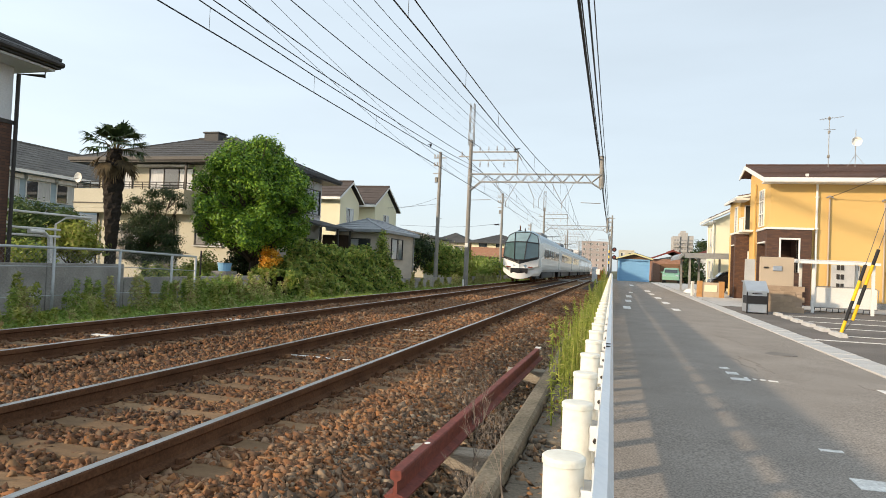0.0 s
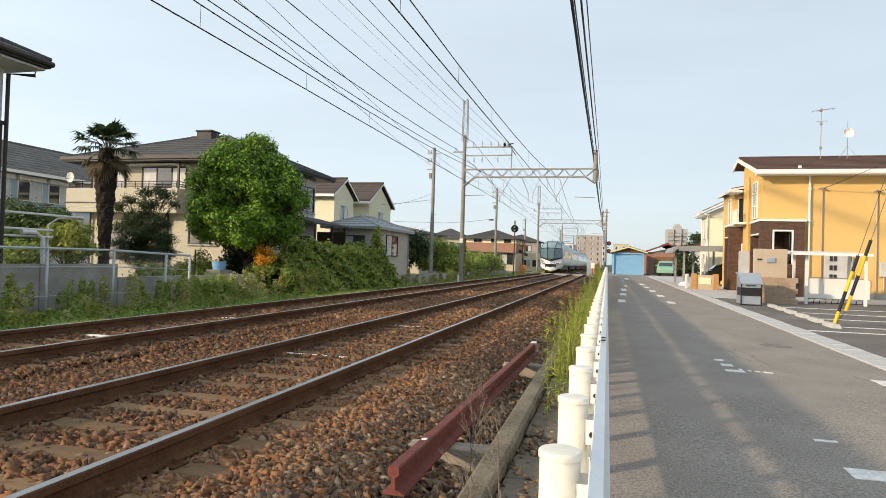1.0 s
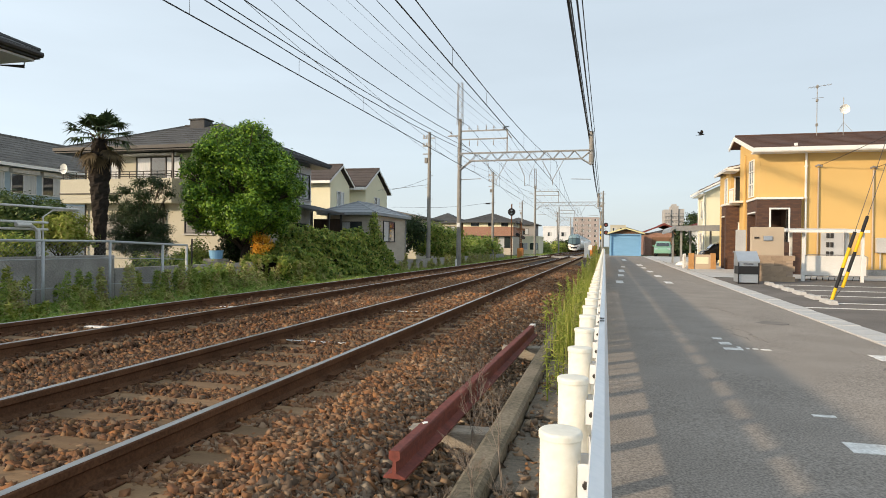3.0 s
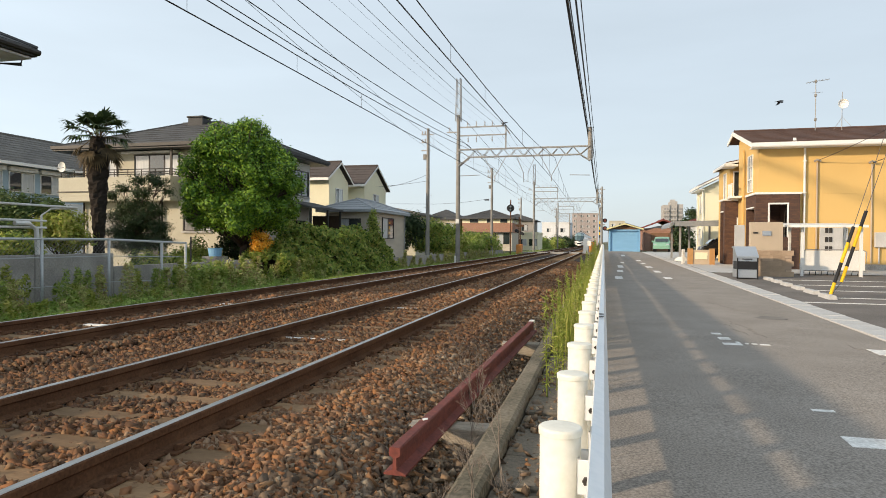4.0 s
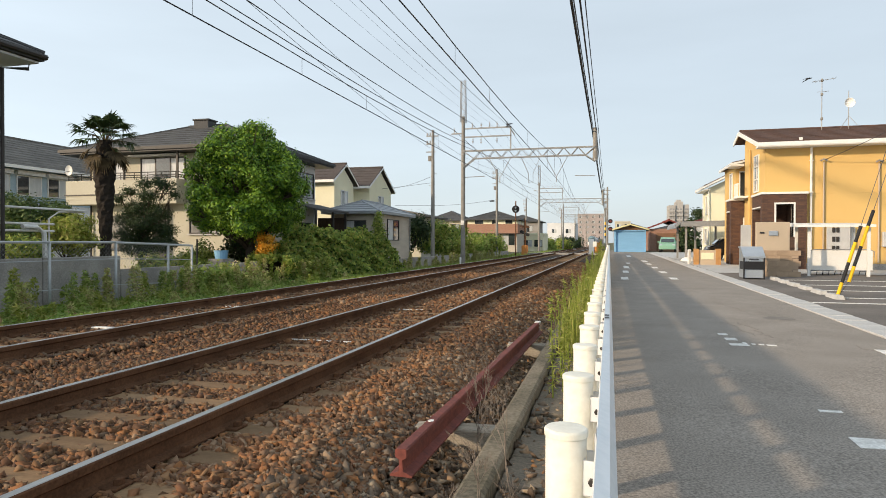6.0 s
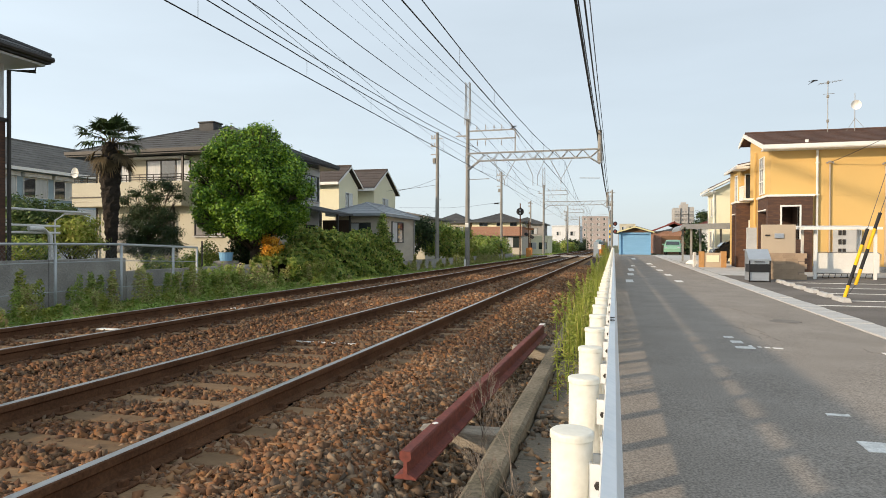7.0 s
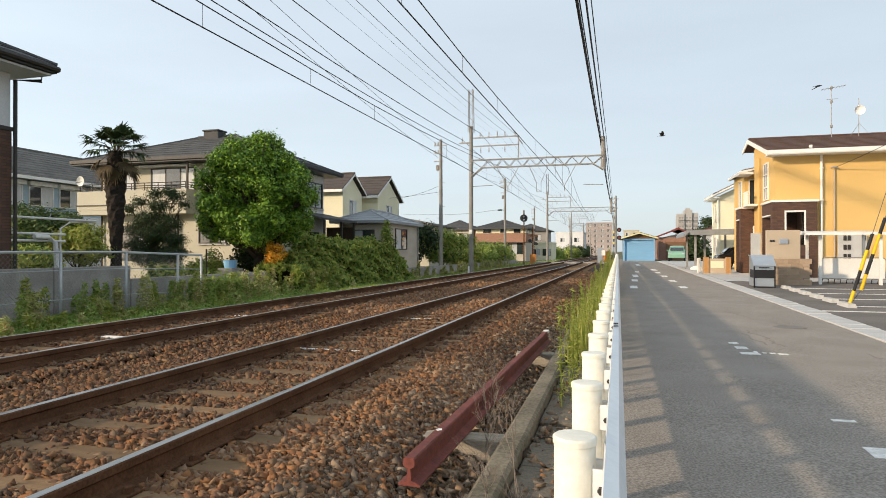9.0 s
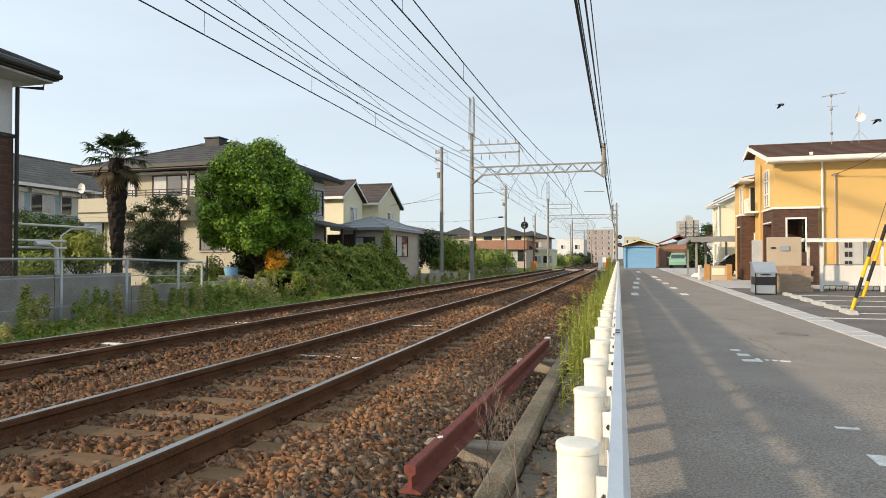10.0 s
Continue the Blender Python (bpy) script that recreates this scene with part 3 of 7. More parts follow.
    scatter("ballast_stones", M_STONE_N, -8.7, -1.0, 12, 42, 54000, 0.033, 0.0)
    scatter("ballast_stones", M_STONE_G, -0.6, -0.2, 1.2, 9, 900, 0.02, 0.2)
    scatter("ballast_stones", M_STONE_G, -1.75, -0.72, 1.2, 14, 24000, 0.0225, 0.0)


build_ballast()


def build_edge():
    """Concrete edging, slabs and the stored rail beside the near track."""
    s = Shape()
    ys = [-3, 0, 2, 4, 6, 8, 10, 14, 20, 30, 45]
    s.rings([[(-0.765, y, -0.2), (-0.60, y, -0.2), (-0.605, y, z_road(y) + 0.035), (-0.63, y, z_road(y) + 0.055), (-0.74, y, z_road(y) + 0.055), (-0.765, y, z_road(y) + 0.035)] for y in ys])
    tagged(part("edging_kerb", s, M_KERB), "mossy grey concrete edging beside the ballast", "kerb", kind="structure")
    slab_row = thing("cable_trough", "dirty concrete trough covers beside the fence", "trough", kind="structure")
    slab = Shape().box(-0.595, -0.22, 0.006, 0.494, -0.1, 0.0, 0.01).mesh("slab", M_CONC_D)
    for k in range(40):
        y = 0.4 + 0.5 * k
        part("slab", slab, None, slab_row, at=pose(0, y, z_road(y) - 0.02 - 0.01 * ((k * 7) % 3), 0, 0.8 * math.sin(k * 3.1), 0))
    rail = thing("stored_rail", "spare rail painted dull red resting on timber blocks", "rail")
    a, b = Vector((-1.14, 3.33, 0.175)), Vector((-0.985, 9.0, 0.215))
    prof = rail_shapes()
    d = (b - a).normalized()
    side = Vector((d.y, -d.x, 0))
    part("rail_bar", Shape().rings([[p + side * x * 1.05 + Vector((0, 0, z * 1.05)) for x, z in prof] for p in (a, a.lerp(b, 0.5), b)]), M_RED, rail)
    part("painted_tip", Shape().rings([[p + side * x + Vector((0, 0, z)) for x, z in ((-0.036, -0.03), (0.036, -0.03), (0.036, 0.004), (-0.036, 0.004))] for p in (b - d * 0.16, b + d * 0.004)]), M_PAINT, rail, "white painted rail tip")
    block = Shape().box(-0.30, 0.30, -0.09, 0.09, -0.17, 0.0, 0.012).mesh("timber_block", M_OLDWOOD)
    low_block = Shape().box(-0.24, 0.27, -0.1, 0.1, -0.16, -0.002, 0.014).mesh("timber_block", mat("mossy yellow timber", (0.33, 0.26, 0.08), (0.16, 0.13, 0.05), rough=0.95, scale=3, fine=30, bump=0.6, stretch=(1, 5, 5)))
    spot = a.lerp(b, 0.1)
    part("paint_splash", Shape().add([(spot.x + dx, spot.y + dy, spot.z + dz) for dz in (0.001, 0.004) for dx, dy in ((-0.02, -0.01), (0.0, -0.03), (0.02, -0.005), (0.012, 0.025), (-0.012, 0.02))], [(5, 6, 7, 8, 9), (0, 1, 6, 5), (1, 2, 7, 6), (2, 3, 8, 7), (3, 4, 9, 8), (4, 0, 5, 9)]), M_PAINT, rail, "white paint splash")
    for q in (0.19, 0.84):
        p = a.lerp(b, q)
        tagged(part("timber_block", low_block, None, at=pose(p.x + 0.02, p.y + 0.03, p.z - 0.36, 0, 0, -5)), "mossy yellow timber block under another block", "timber block", "blocks under the rail")
        tagged(part("timber_block", block, None, at=pose(p.x + 0.03, p.y, p.z - 0.176, 0, 0, 4)), "weathered grey timber block under the rail", "timber block", "blocks under the rail")


build_edge()


def build_fence():
    f = thing("guard_fence", "cream steel guard fence with two beams along the lane", "guard rail")
    post = Shape().tube([(0, 0, -0.15), (0, 0, 0.79)], 0.0595, 24)
    pm = post.mesh("post", M_WHITE_POST, True)
    cap = Shape().rings([[(r * math.cos(q), r * math.sin(q), z) for q in (2 * math.pi * k / 32 for k in range(32))] for r, z in ((0.0598, 0.781), (0.0632, 0.7815), (0.0636, 0.795), (0.0622, 0.7995), (0.058, 0.8025), (0.03, 0.8045))]).mesh("cap", M_WHITE_POST)
    br = Shape().box(0.05, 0.092, -0.05, -0.042, 0.625, 0.725, 0.003).box(0.05, 0.057, -0.05, 0.05, 0.625, 0.725, 0.003).box(0.05, 0.092, 0.042, 0.05, 0.625, 0.725, 0.003).mesh("bracket", M_BEAM)
    bolt = Shape().tube([(0.076, -0.049, 0.668), (0.076, -0.064, 0.668)], 0.011, 6).mesh("bolt", M_FRAME)
    y = -1.11
    while y < 58:
        p = part("post", pm, None, f, at=pose(-0.118, y, z_road(y)))
        part("cap", cap, None, p)
        for dz in (0, -0.37):
            part("bracket", br, None, p, at=pose(0, 0, dz))
            part("bolt", bolt, None, p, at=pose(0, 0, dz))
        y += 0.735
    for z0, k in ((0.482, 1.285), (0.165, 1.13)):
        prof = [(-0.030, z0), (-0.012, z0 + 0.03), (0.024, z0 + 0.055), (0.026, z0 + 0.085), (-0.004, z0 + 0.115), (-0.004, z0 + 0.13), (0.026, z0 + 0.16), (0.024, z0 + 0.19), (0.006, z0 + 0.225), (-0.03, z0 + 0.235), (-0.034, z0 + 0.228),
                (-0.002, z0 + 0.215), (0.014, z0 + 0.185), (0.016, z0 + 0.165), (-0.012, z0 + 0.135), (-0.012, z0 + 0.11), (0.016, z0 + 0.08), (0.014, z0 + 0.06), (-0.02, z0 + 0.036)]
        part("guard_beam", Shape().rings([[(x, q, z0 + (z - z0) * k + z_road(q)) for x, z in prof] for q in (-6, 0, 10, 20, 30, 40, 50, 58)]), M_BEAM, f, "pale white corrugated beam")
    for q in (4.58, 4.74):
        part("dark_mark", Shape().box(-0.028, 0.004, q, q + 0.035, 0.784 + z_road(q), 0.789 + z_road(q)), M_BLACK, f, "dark tick on the beam")
    return f


build_fence()


# ---- house kit ----
def window(parent, face, plane, u0, u1, z0, z1, sashes=2, frame=M_FRAME, pane=M_GLASS, sill=False):
    """A window on a wall. face: -y, +x or -x; plane: the wall's coordinate; u along the wall."""
    out = {"-y": -1, "+x": 1, "-x": -1}[face]
    def bx(s, a, b, c, d, near, far):
        p, q = sorted((plane + out * near, plane + out * far))
        return s.box(a, b, p, q, c, d) if face == "-y" else s.box(p, q, a, b, c, d)
    t = 0.05
    near, far = plane - out * 0.02, plane + out * 0.06

    def put(u, v, z):
        return (u, v, z) if face == "-y" else (v, u, z)
    loop = [[put(u, near, z), put(u, far, z), put(u + du, far, z + dz), put(u + du, near, z + dz)] for u, z, du, dz in ((u0, z0, t, t), (u1, z0, -t, t), (u1, z1, -t, -t), (u0, z1, t, -t))]
    w = part("window", Shape().rings(loop + loop[:1], False), frame, parent)
    for k in range(1, sashes):
        m = u0 + (u1 - u0) * k / sashes
        part("mullion", bx(Shape(), m - 0.025, m + 0.025, z0 + t, z1 - t, -0.02, 0.045), frame, w)
    for k in range(sashes):
        a, b = u0 + (u1 - u0) * k / sashes, u0 + (u1 - u0) * (k + 1) / sashes
        pm = pane[k % len(pane)] if isinstance(pane, (list, tuple)) else pane
        part("pane", bx(Shape(), a + 0.03, b - 0.03, z0 + t, z1 - t, 0.002, 0.018 + 0.008 * (k % 2)), pm, w)
    if sill:
        part("sill", bx(Shape(), u0 - 0.06, u1 + 0.06, z0 - 0.06, z0 - 0.003, 0.0, 0.12), M_CONC_L, w)
    return w


def hip_roof(parent, x0, x1, y0, y1, z, rise, mat_, ridge_x=True, thick=0.14, name="roof"):
    s = Shape()
    w = min(x1 - x0, y1 - y0) / 2
    if ridge_x:
        r0, r1 = (x0 + w, (y0 + y1) / 2, z + rise), (x1 - w, (y0 + y1) / 2, z + rise)
    else:
        r0, r1 = ((x0 + x1) / 2, y0 + w, z + rise), ((x0 + x1) / 2, y1 - w, z + rise)
    c = [(x0, y0), (x1, y0), (x1, y1), (x0, y1)]
    v = [(a, b, z - thick) for a, b in c] + [(a, b, z) for a, b in c] + [r0, r1]
    f = [(3, 2, 1, 0)] + [(k, (k + 1) % 4, (k + 1) % 4 + 4, k + 4) for k in range(4)]
    f += [(4, 5, 9, 8), (6, 7, 8, 9), (5, 6, 9), (7, 4, 8)] if ridge_x else [(5, 6, 9, 8), (7, 4, 8, 9), (4, 5, 8), (6, 7, 9)]
    s.add(v, f)
    r = part(name, s, mat_, parent)
    # courses: thin raised laps over the two long slopes, and the ridge caps
    laps = Shape()
    n = max(5, int(math.hypot(w, rise) / 0.45))
    for k in range(1, n):
        q = k / n
        a0, a1, b0, b1, h = x0 + w * q, x1 - w * q, y0 + w * q, y1 - w * q, z + rise * q
        e = 0.02
        for p0, p1 in (((a0, b0), (a1, b0)), ((a1, b0), (a1, b1)), ((a0, b1), (a0, b0))):
            laps.tube([(*p0, h + e * 0.4), (*p1, h + e * 0.4)], 0.018, 4)
    laps.tube([r0, r1], 0.09, 6)
    for p, r_ in ((4, r0), (5, r1), (6, r1), (7, r0)) if ridge_x else ((4, r0), (5, r0), (6, r1), (7, r1)):
        laps.tube([v[p], r_], 0.06, 6)
    tagged(part("tile_relief", laps, mat_, r), kind="stuff")
    return r


def gable_roof(parent, x0, x1, y0, y1, z, rise, mat_, ridge_x=True, thick=0.16, fascia=M_WHITE, name="roof"):
    """Two slopes with thickness, barge boards and laps."""
    if ridge_x:
        m = (y0 + y1) / 2
        prof = [(y0, z), (m, z + rise), (y1, z), (y1, z - thick), (m, z + rise - thick), (y0, z - thick)]
        s = Shape().rings([[(x, *p) for p in prof] for p_ in (0,) for x in (x0, x1)])
    else:
        m = (x0 + x1) / 2
        prof = [(x0, z), (m, z + rise), (x1, z), (x1, z - thick), (m, z + rise - thick), (x0, z - thick)]
        s = Shape().rings([[(p[0], y, p[1]) for p in prof] for y in (y0, y1)])
    r = part(name, s, mat_, parent)
    laps, board = Shape(), Shape()
    half = (y1 - y0) / 2 if ridge_x else (x1 - x0) / 2
    n = max(4, int(math.hypot(half, rise) / 0.42))
    for k in range(n):
        q = (k + 0.5) / n
        for sgn in (-1, 1):
            a = m + sgn * half * (1 - q)
            h = z + rise * q + 0.006
            laps.tube([(x0 + 0.02, a, h), (x1 - 0.02, a, h)] if ridge_x else [(a, y0 + 0.02, h), (a, y1 - 0.02, h)], 0.018, 4)
    laps.tube([(x0, m, z + rise), (x1, m, z + rise)] if ridge_x else [(m, y0, z + rise), (m, y1, z + rise)], 0.08, 6)
    tagged(part("tile_relief", laps, mat_, r), kind="stuff")
    if fascia:
        d = 0.03
        for e, o in ((x0, -d), (x1, d)) if ridge_x else ((y0, -d), (y1, d)):
            ring = [(p[0], p[1] - 0.05) for p in prof[:3]] + [(p[0], p[1] - 0.03) for p in prof[3:]]
            a, b = sorted((e, e + o))
            board.rings([[(q, *p) for p in ring] if ridge_x else [(p[0], q, p[1]) for p in ring] for q in (a, b)])
        for sgn in (-1, 1):
            a = m + sgn * half
            lo, hi = sorted((a, a + sgn * 0.05))
            if ridge_x:
                board.box(x0, x1, lo, hi, z - thick - 0.05, z - 0.03)
            else:
                board.box(lo, hi, y0, y1, z - thick - 0.05, z - 0.03)
        part("barge_board", board, fascia, r, "white fascia and gutter boards")
    return r


def downpipe(parent, x, y, z0, z1, mat_, r=0.04):
    s = Shape().tube([(x, y, z0), (x, y, z1)], r, 8)
    for z in np.arange(z0 + 0.6, z1, 1.4):
        s.box(x - r * 1.4, x + r * 1.4, y - r * 1.3, y + r * 1.3, float(z), float(z) + 0.04)
    return part("downpipe", s, mat_, parent)


# ---- houses west of the line ----
def house_hipped():
    h = thing("house", "cream two-storey house with hipped grey tile roof and balcony", "house")
    part("wall", Shape().box(-24.9, -16.0, 25.3, 31.8, -0.6, 5.58), M_CREAM, h)
    hip_roof(h, -25.75, -15.2, 24.35, 32.6, 5.76, 1.68, M_ROOF_G)
    part("eave_trim", Shape().box(-25.78, -15.17, 24.32, 32.63, 5.54, 5.63), M_BLACK, h, "dark eave gutter")
    part("gutter", Shape().box(-25.82, -15.1, 24.24, 24.345, 5.62, 5.775).box(-15.195, -15.1, 24.35, 32.65, 5.62, 5.775), M_BLACK, h, "dark eave gutter")
    ch = part("roof_vent", Shape().box(-21.0, -20.1, 28.0, 28.7, 7.1, 7.66, 0.03), M_ROOF_G, h, "dark box vent on the ridge")
    part("vent_lid", Shape().box(-21.05, -20.05, 27.95, 28.75, 7.66, 7.74, 0.02), M_ROOF_G, ch)
    bal = part("balcony", Shape().box(-25.66, -19.34, 24.55, 25.29, 3.12, 3.35, 0.02), M_CREAM, h)
    for a, b, c, d in ((-25.66, -19.34, 24.55, 24.68), (-25.66, -25.53, 24.68, 25.28), (-19.47, -19.34, 24.68, 25.28)):
        part("parapet", Shape().box(a, b, c, d, 3.35, 4.28), M_CREAM, bal)
    # dark-coloured strip stands in for the shadow line across the parapet
    part("shade_strip", Shape().box(-25.70, -19.30, 24.50, 24.547, 3.56, 3.61), M_FRAME, bal, "dark shadow line on the parapet")
    rail = Shape()
    for z in (4.38, 4.48, 4.61):
        rail.tube([(-25.6, 24.62, z), (-19.4, 24.62, z), (-19.4, 25.25, z)], 0.022, 6)
    for k in range(9):
        x = -25.55 + k * 0.765
        rail.tube([(x, 24.62, 4.28), (x, 24.62, 4.61)], 0.018, 6)
    part("handrail", rail, M_FRAME, bal, "dark metal balcony railing")
    part("awning_band", Shape().box(-22.35, -19.40, 24.9, 25.28, 5.40, 5.50), M_FRAME_W, h)
    part("corner_post", Shape().box(-19.42, -19.33, 24.62, 24.70, 4.28, 5.54), M_FRAME, bal)
    window(h, "-y", 25.3, -23.45, -22.88, 3.4, 5.38, 1, pane=M_CURTAIN)
    window(h, "-y", 25.3, -24.7, -24.0, 3.6, 5.3, 1, pane=M_CURTAIN)
    window(h, "-y", 25.3, -21.92, -19.40, 3.4, 5.38, 3, pane=[M_CURTAIN, M_GLASS, M_CURTAIN])
    window(h, "-y", 25.3, -23.9, -21.5, 0.9, 2.6, 2, pane=[M_GLASS, M_CURTAIN])
    window(h, "-y", 25.3, -19.2, -17.7, 1.72, 2.75, 2, pane=[M_GLASS, M_CURTAIN], sill=True)
    part("dark_door_panel", Shape().box(-21.25, -20.5, 25.22, 25.3, 0.0, 2.7), M_FRAME, h)
    downpipe(h, -20.30, 25.2, 0, 3.12, M_FRAME, 0.055)
    # the flank towards the railway
    part("flank_panel", Shape().box(-15.998, -15.96, 28.6, 31.8, -0.3, 5.53), M_WHITEWALL, h, "pale grey flank wall")
    window(h, "+x", -15.96, 29.2, 31.6, 3.7, 5.1, 3, pane=[M_CURTAIN, M_GLASS, M_GLASS], sill=True)
    window(h, "+x", -15.96, 29.4, 31.2, 0.9, 2.4, 2)
    lean = part("side_canopy", Shape().prism([(-15.95, 3.33), (-14.1, 2.93), (-14.1, 3.03), (-15.95, 3.45)], 1, 28.2, 32.2), M_ROOF_G, h, "dark lean-to canopy roof")
    for y in (28.4, 30.4, 32.0):
        part("canopy_post", Shape().box(-14.25, -14.15, y - 0.05, y + 0.05, -0.2, 2.94), M_FRAME, lean)
    part("side_screen", Shape().box(-15.9, -14.3, 32.05, 32.12, -0.3, 2.7), M_TIMBER, lean, "dark brown timber screen under the canopy")
    downpipe(h, -16.1, 25.2, 0, 5.54, M_FRAME)
    downpipe(h, -24.8, 25.2, 0, 5.54, M_FRAME)
    aerial = thing("satellite_dish", "white satellite dish on the balcony rail", "satellite dish")
    part("dish_bowl", Shape().rings([[(-25.3 + 0.06 * d + r * math.cos(q), 24.42 + d, 4.78 + 1.15 * r * math.sin(q)) for q in (2 * math.pi * k / 20 for k in range(20))] for r, d in ((0.05, 0.06), (0.13, 0.04), (0.21, -0.03), (0.22, -0.04), (0.21, -0.02), (0.1, 0.1))]), M_WHITE, aerial, smooth=True)
    part("arm", Shape().tube([(-25.3, 24.6, 4.28), (-25.3, 24.52, 4.78), (-25.25, 24.07, 4.66)], 0.02, 6), M_STEEL, aerial)


def house_blue():
    h = thing("house", "pale blue two-storey house with weathered grey roof", "house")
    part("wall", Shape().box(-39.5, -32.3, 21, 36, -0.3, 5.5), M_BLUEWALL, h)
    gable_roof(h, -40.2, -31.7, 20.4, 36.6, 5.62, 2.15, M_ROOF_S, ridge_x=False)
    part("lower_wall", Shape().box(-32.298, -32.2, 21, 36, -0.3, 3.5), M_WHITEWALL, h, "white lower storey wall")
    for y in (22.2, 25.6, 27.6, 29.6, 31.8):
        window(h, "+x", -32.3, y, y + 1.6, 3.95, 5.1, 2, M_FRAME_W, [M_GLASS, M_CURTAIN])
        part("shutter_box", Shape().box(-32.3, -32.05, y - 0.08, y + 1.68, 5.12, 5.36), M_FRAME_W, h)
    return h


def house_near():
    h = thing("house", "near house with white upper wall, dark brick base and dark eave", "house")
    part("wall", Shape().box(-17.2, -13.85, 6.6, 11.35, 4.25, 5.62), M_WHITEWALL, h)
    part("brick_base", Shape().box(-17.22, -13.83, 6.58, 11.37, -0.3, 4.247), M_BROWN_BRICK, h, "dark brown brick lower storey")
    part("belt", Shape().box(-17.25, -13.80, 6.55, 11.40, 4.20, 4.29), M_FRAME, h)
    hip_roof(h, -18.0, -13.0, 5.8, 11.85, 5.82, 1.1, M_ROOF_G, ridge_x=False, thick=0.2)
    part("soffit", Shape().box(-17.9, -13.1, 5.9, 11.78, 5.56, 5.61), M_WHITEWALL, h)
    g = Shape().tube([(-12.97, 5.8, 5.72), (-12.97, 11.87, 5.72)], 0.07, 8)
    g.tube([(-13.0, 11.86, 5.72), (-18.0, 11.86, 5.72)], 0.07, 8)
    part("gutter", g, M_FRAME, h, "dark roof gutter")
    part("downpipe", Shape().tube([(-13.4, 11.8, 5.65), (-13.4, 11.78, 5.46), (-13.78, 11.42, 5.42), (-13.78, 11.42, -0.1)], 0.045, 8), M_FRAME, h)
    return h


def house_gables():
    h = thing("house", "pale yellow house with two brown gabled wings", "house")
    for x1, y0, y1, z, rise in ((-18.0, 38.65, 42.9, 5.62, 1.30), (-17.4, 43.6, 49.35, 5.60, 1.70)):
        m = (y0 + y1) / 2
        w = Shape()
        w.box(-28, x1 - 0.2, y0 + 0.5, y1 - 0.5, -0.3, z - 0.1)
        w.prism([(y0 + 0.5, z - 0.1), (y1 - 0.5, z - 0.1), (m, z + rise - 0.38)], 0, -28, x1 - 0.2)
        part("wall", w, M_CREAM_L, h)
        gable_roof(h, -28.4, x1, y0, y1, z, rise, M_ROOF_GB, fascia=M_WHITE)
        window(h, "+x", x1 - 0.2, m - 0.6, m + 0.6, 3.6, 5.0, 2, M_FRAME_W, [M_GLASS, M_CURTAIN])
        window(h, "+x", x1 - 0.2, m - 0.9, m + 0.9, 0.8, 2.4, 2, M_FRAME_W)
    part("link_wall", Shape().box(-28, -18.9, 42.1, 44.3, -0.3, 5.5), M_CREAM_L, h)
    pr = part("porch_roof", Shape().box(-18.5, -15.8, 43.5, 46, 2.9, 3.05), M_ROOF_B, h)
    for x, y in ((-15.9, 43.6), (-15.9, 45.9)):
        part("porch_post", Shape().box(x - 0.06, x + 0.06, y - 0.06, y + 0.06, -0.3, 2.9), M_WHITE, pr)
    return h


def house_low():
    h = thing("house", "low beige single-storey house with blue grey hipped roof", "house")
    part("wall", Shape().box(-15.6, -12.7, 33.1, 38.8, -0.3, 2.98), M_TANWALL, h)
    hip_roof(h, -16.0, -12.42, 32.6, 39.3, 3.12, 0.68, M_ROOF_BL, ridge_x=False, thick=0.16)
    window(h, "+x", -12.7, 34.6, 36.65, 1.45, 2.72, 2, M_FRAME, [M_CURTAIN, M_GLASS])
    window(h, "-y", 33.1, -14.8, -13.4, 1.2, 2.6, 2, M_FRAME, [M_CURTAIN, M_GLASS])
    part("plinth", Shape().box(-15.62, -12.66, 33.08, 38.82, -0.3, 0.25), M_CONC, h)
    downpipe(h, -12.62, 38.7, 0, 3.0, M_STEEL)
    return h


def house_terracotta():
    h = thing("house", "terracotta and cream house with dark hipped roof beyond the crossing", "house")
    part("wall", Shape().box(-22.6, -14.4, 100, 108, -0.8, 2.75), M_TANWALL, h)
    part("brick_band", Shape().box(-22.68, -14.32, 99.92, 108.03, 2.83, 4.33), M_RED_BRICK, h, "terracotta brick band")
    part("upper_wall", Shape().box(-22.6, -14.4, 100, 108, 4.333, 5.05), M_CREAM_L, h, "cream upper wall")
    hip_roof(h, -23.2, -13.8, 99.2, 108.8, 5.1, 1.6, M_ROOF_G)
    for x, w in ((-21.35, 1.35), (-18.5, 0.85), (-16.3, 1.1)):
        window(h, "-y", 100, x, x + w, 4.38, 5.0, 2, M_FRAME)
    window(h, "-y", 100, -21.5, -20.05, 1.2, 2.7, 2, M_FRAME, [M_GLASS, M_CURTAIN])
    window(h, "-y", 100, -19.25, -17.0, 0.9, 2.7, 2, M_FRAME, [M_GLASS, M_GLASS])
    window(h, "-y", 100, -16.7, -14.8, 0.9, 2.7, 2, M_FRAME, [M_CURTAIN, M_GLASS])
    for x in (-22.45, -19.9):
        part("brick_pier", Shape().box(x, x + 0.55, 99.94, 99.998, -0.6, 2.83), M_RED_BRICK, h)
    for y in (101, 104):
        window(h, "+x", -14.4, y, y + 1.6, 4.38, 5.0, 2, M_FRAME_W)
    part("canopy", Shape().box(-22.7, -14.3, 99.2, 99.91, 2.755, 2.825), M_FRAME, h)
    return h


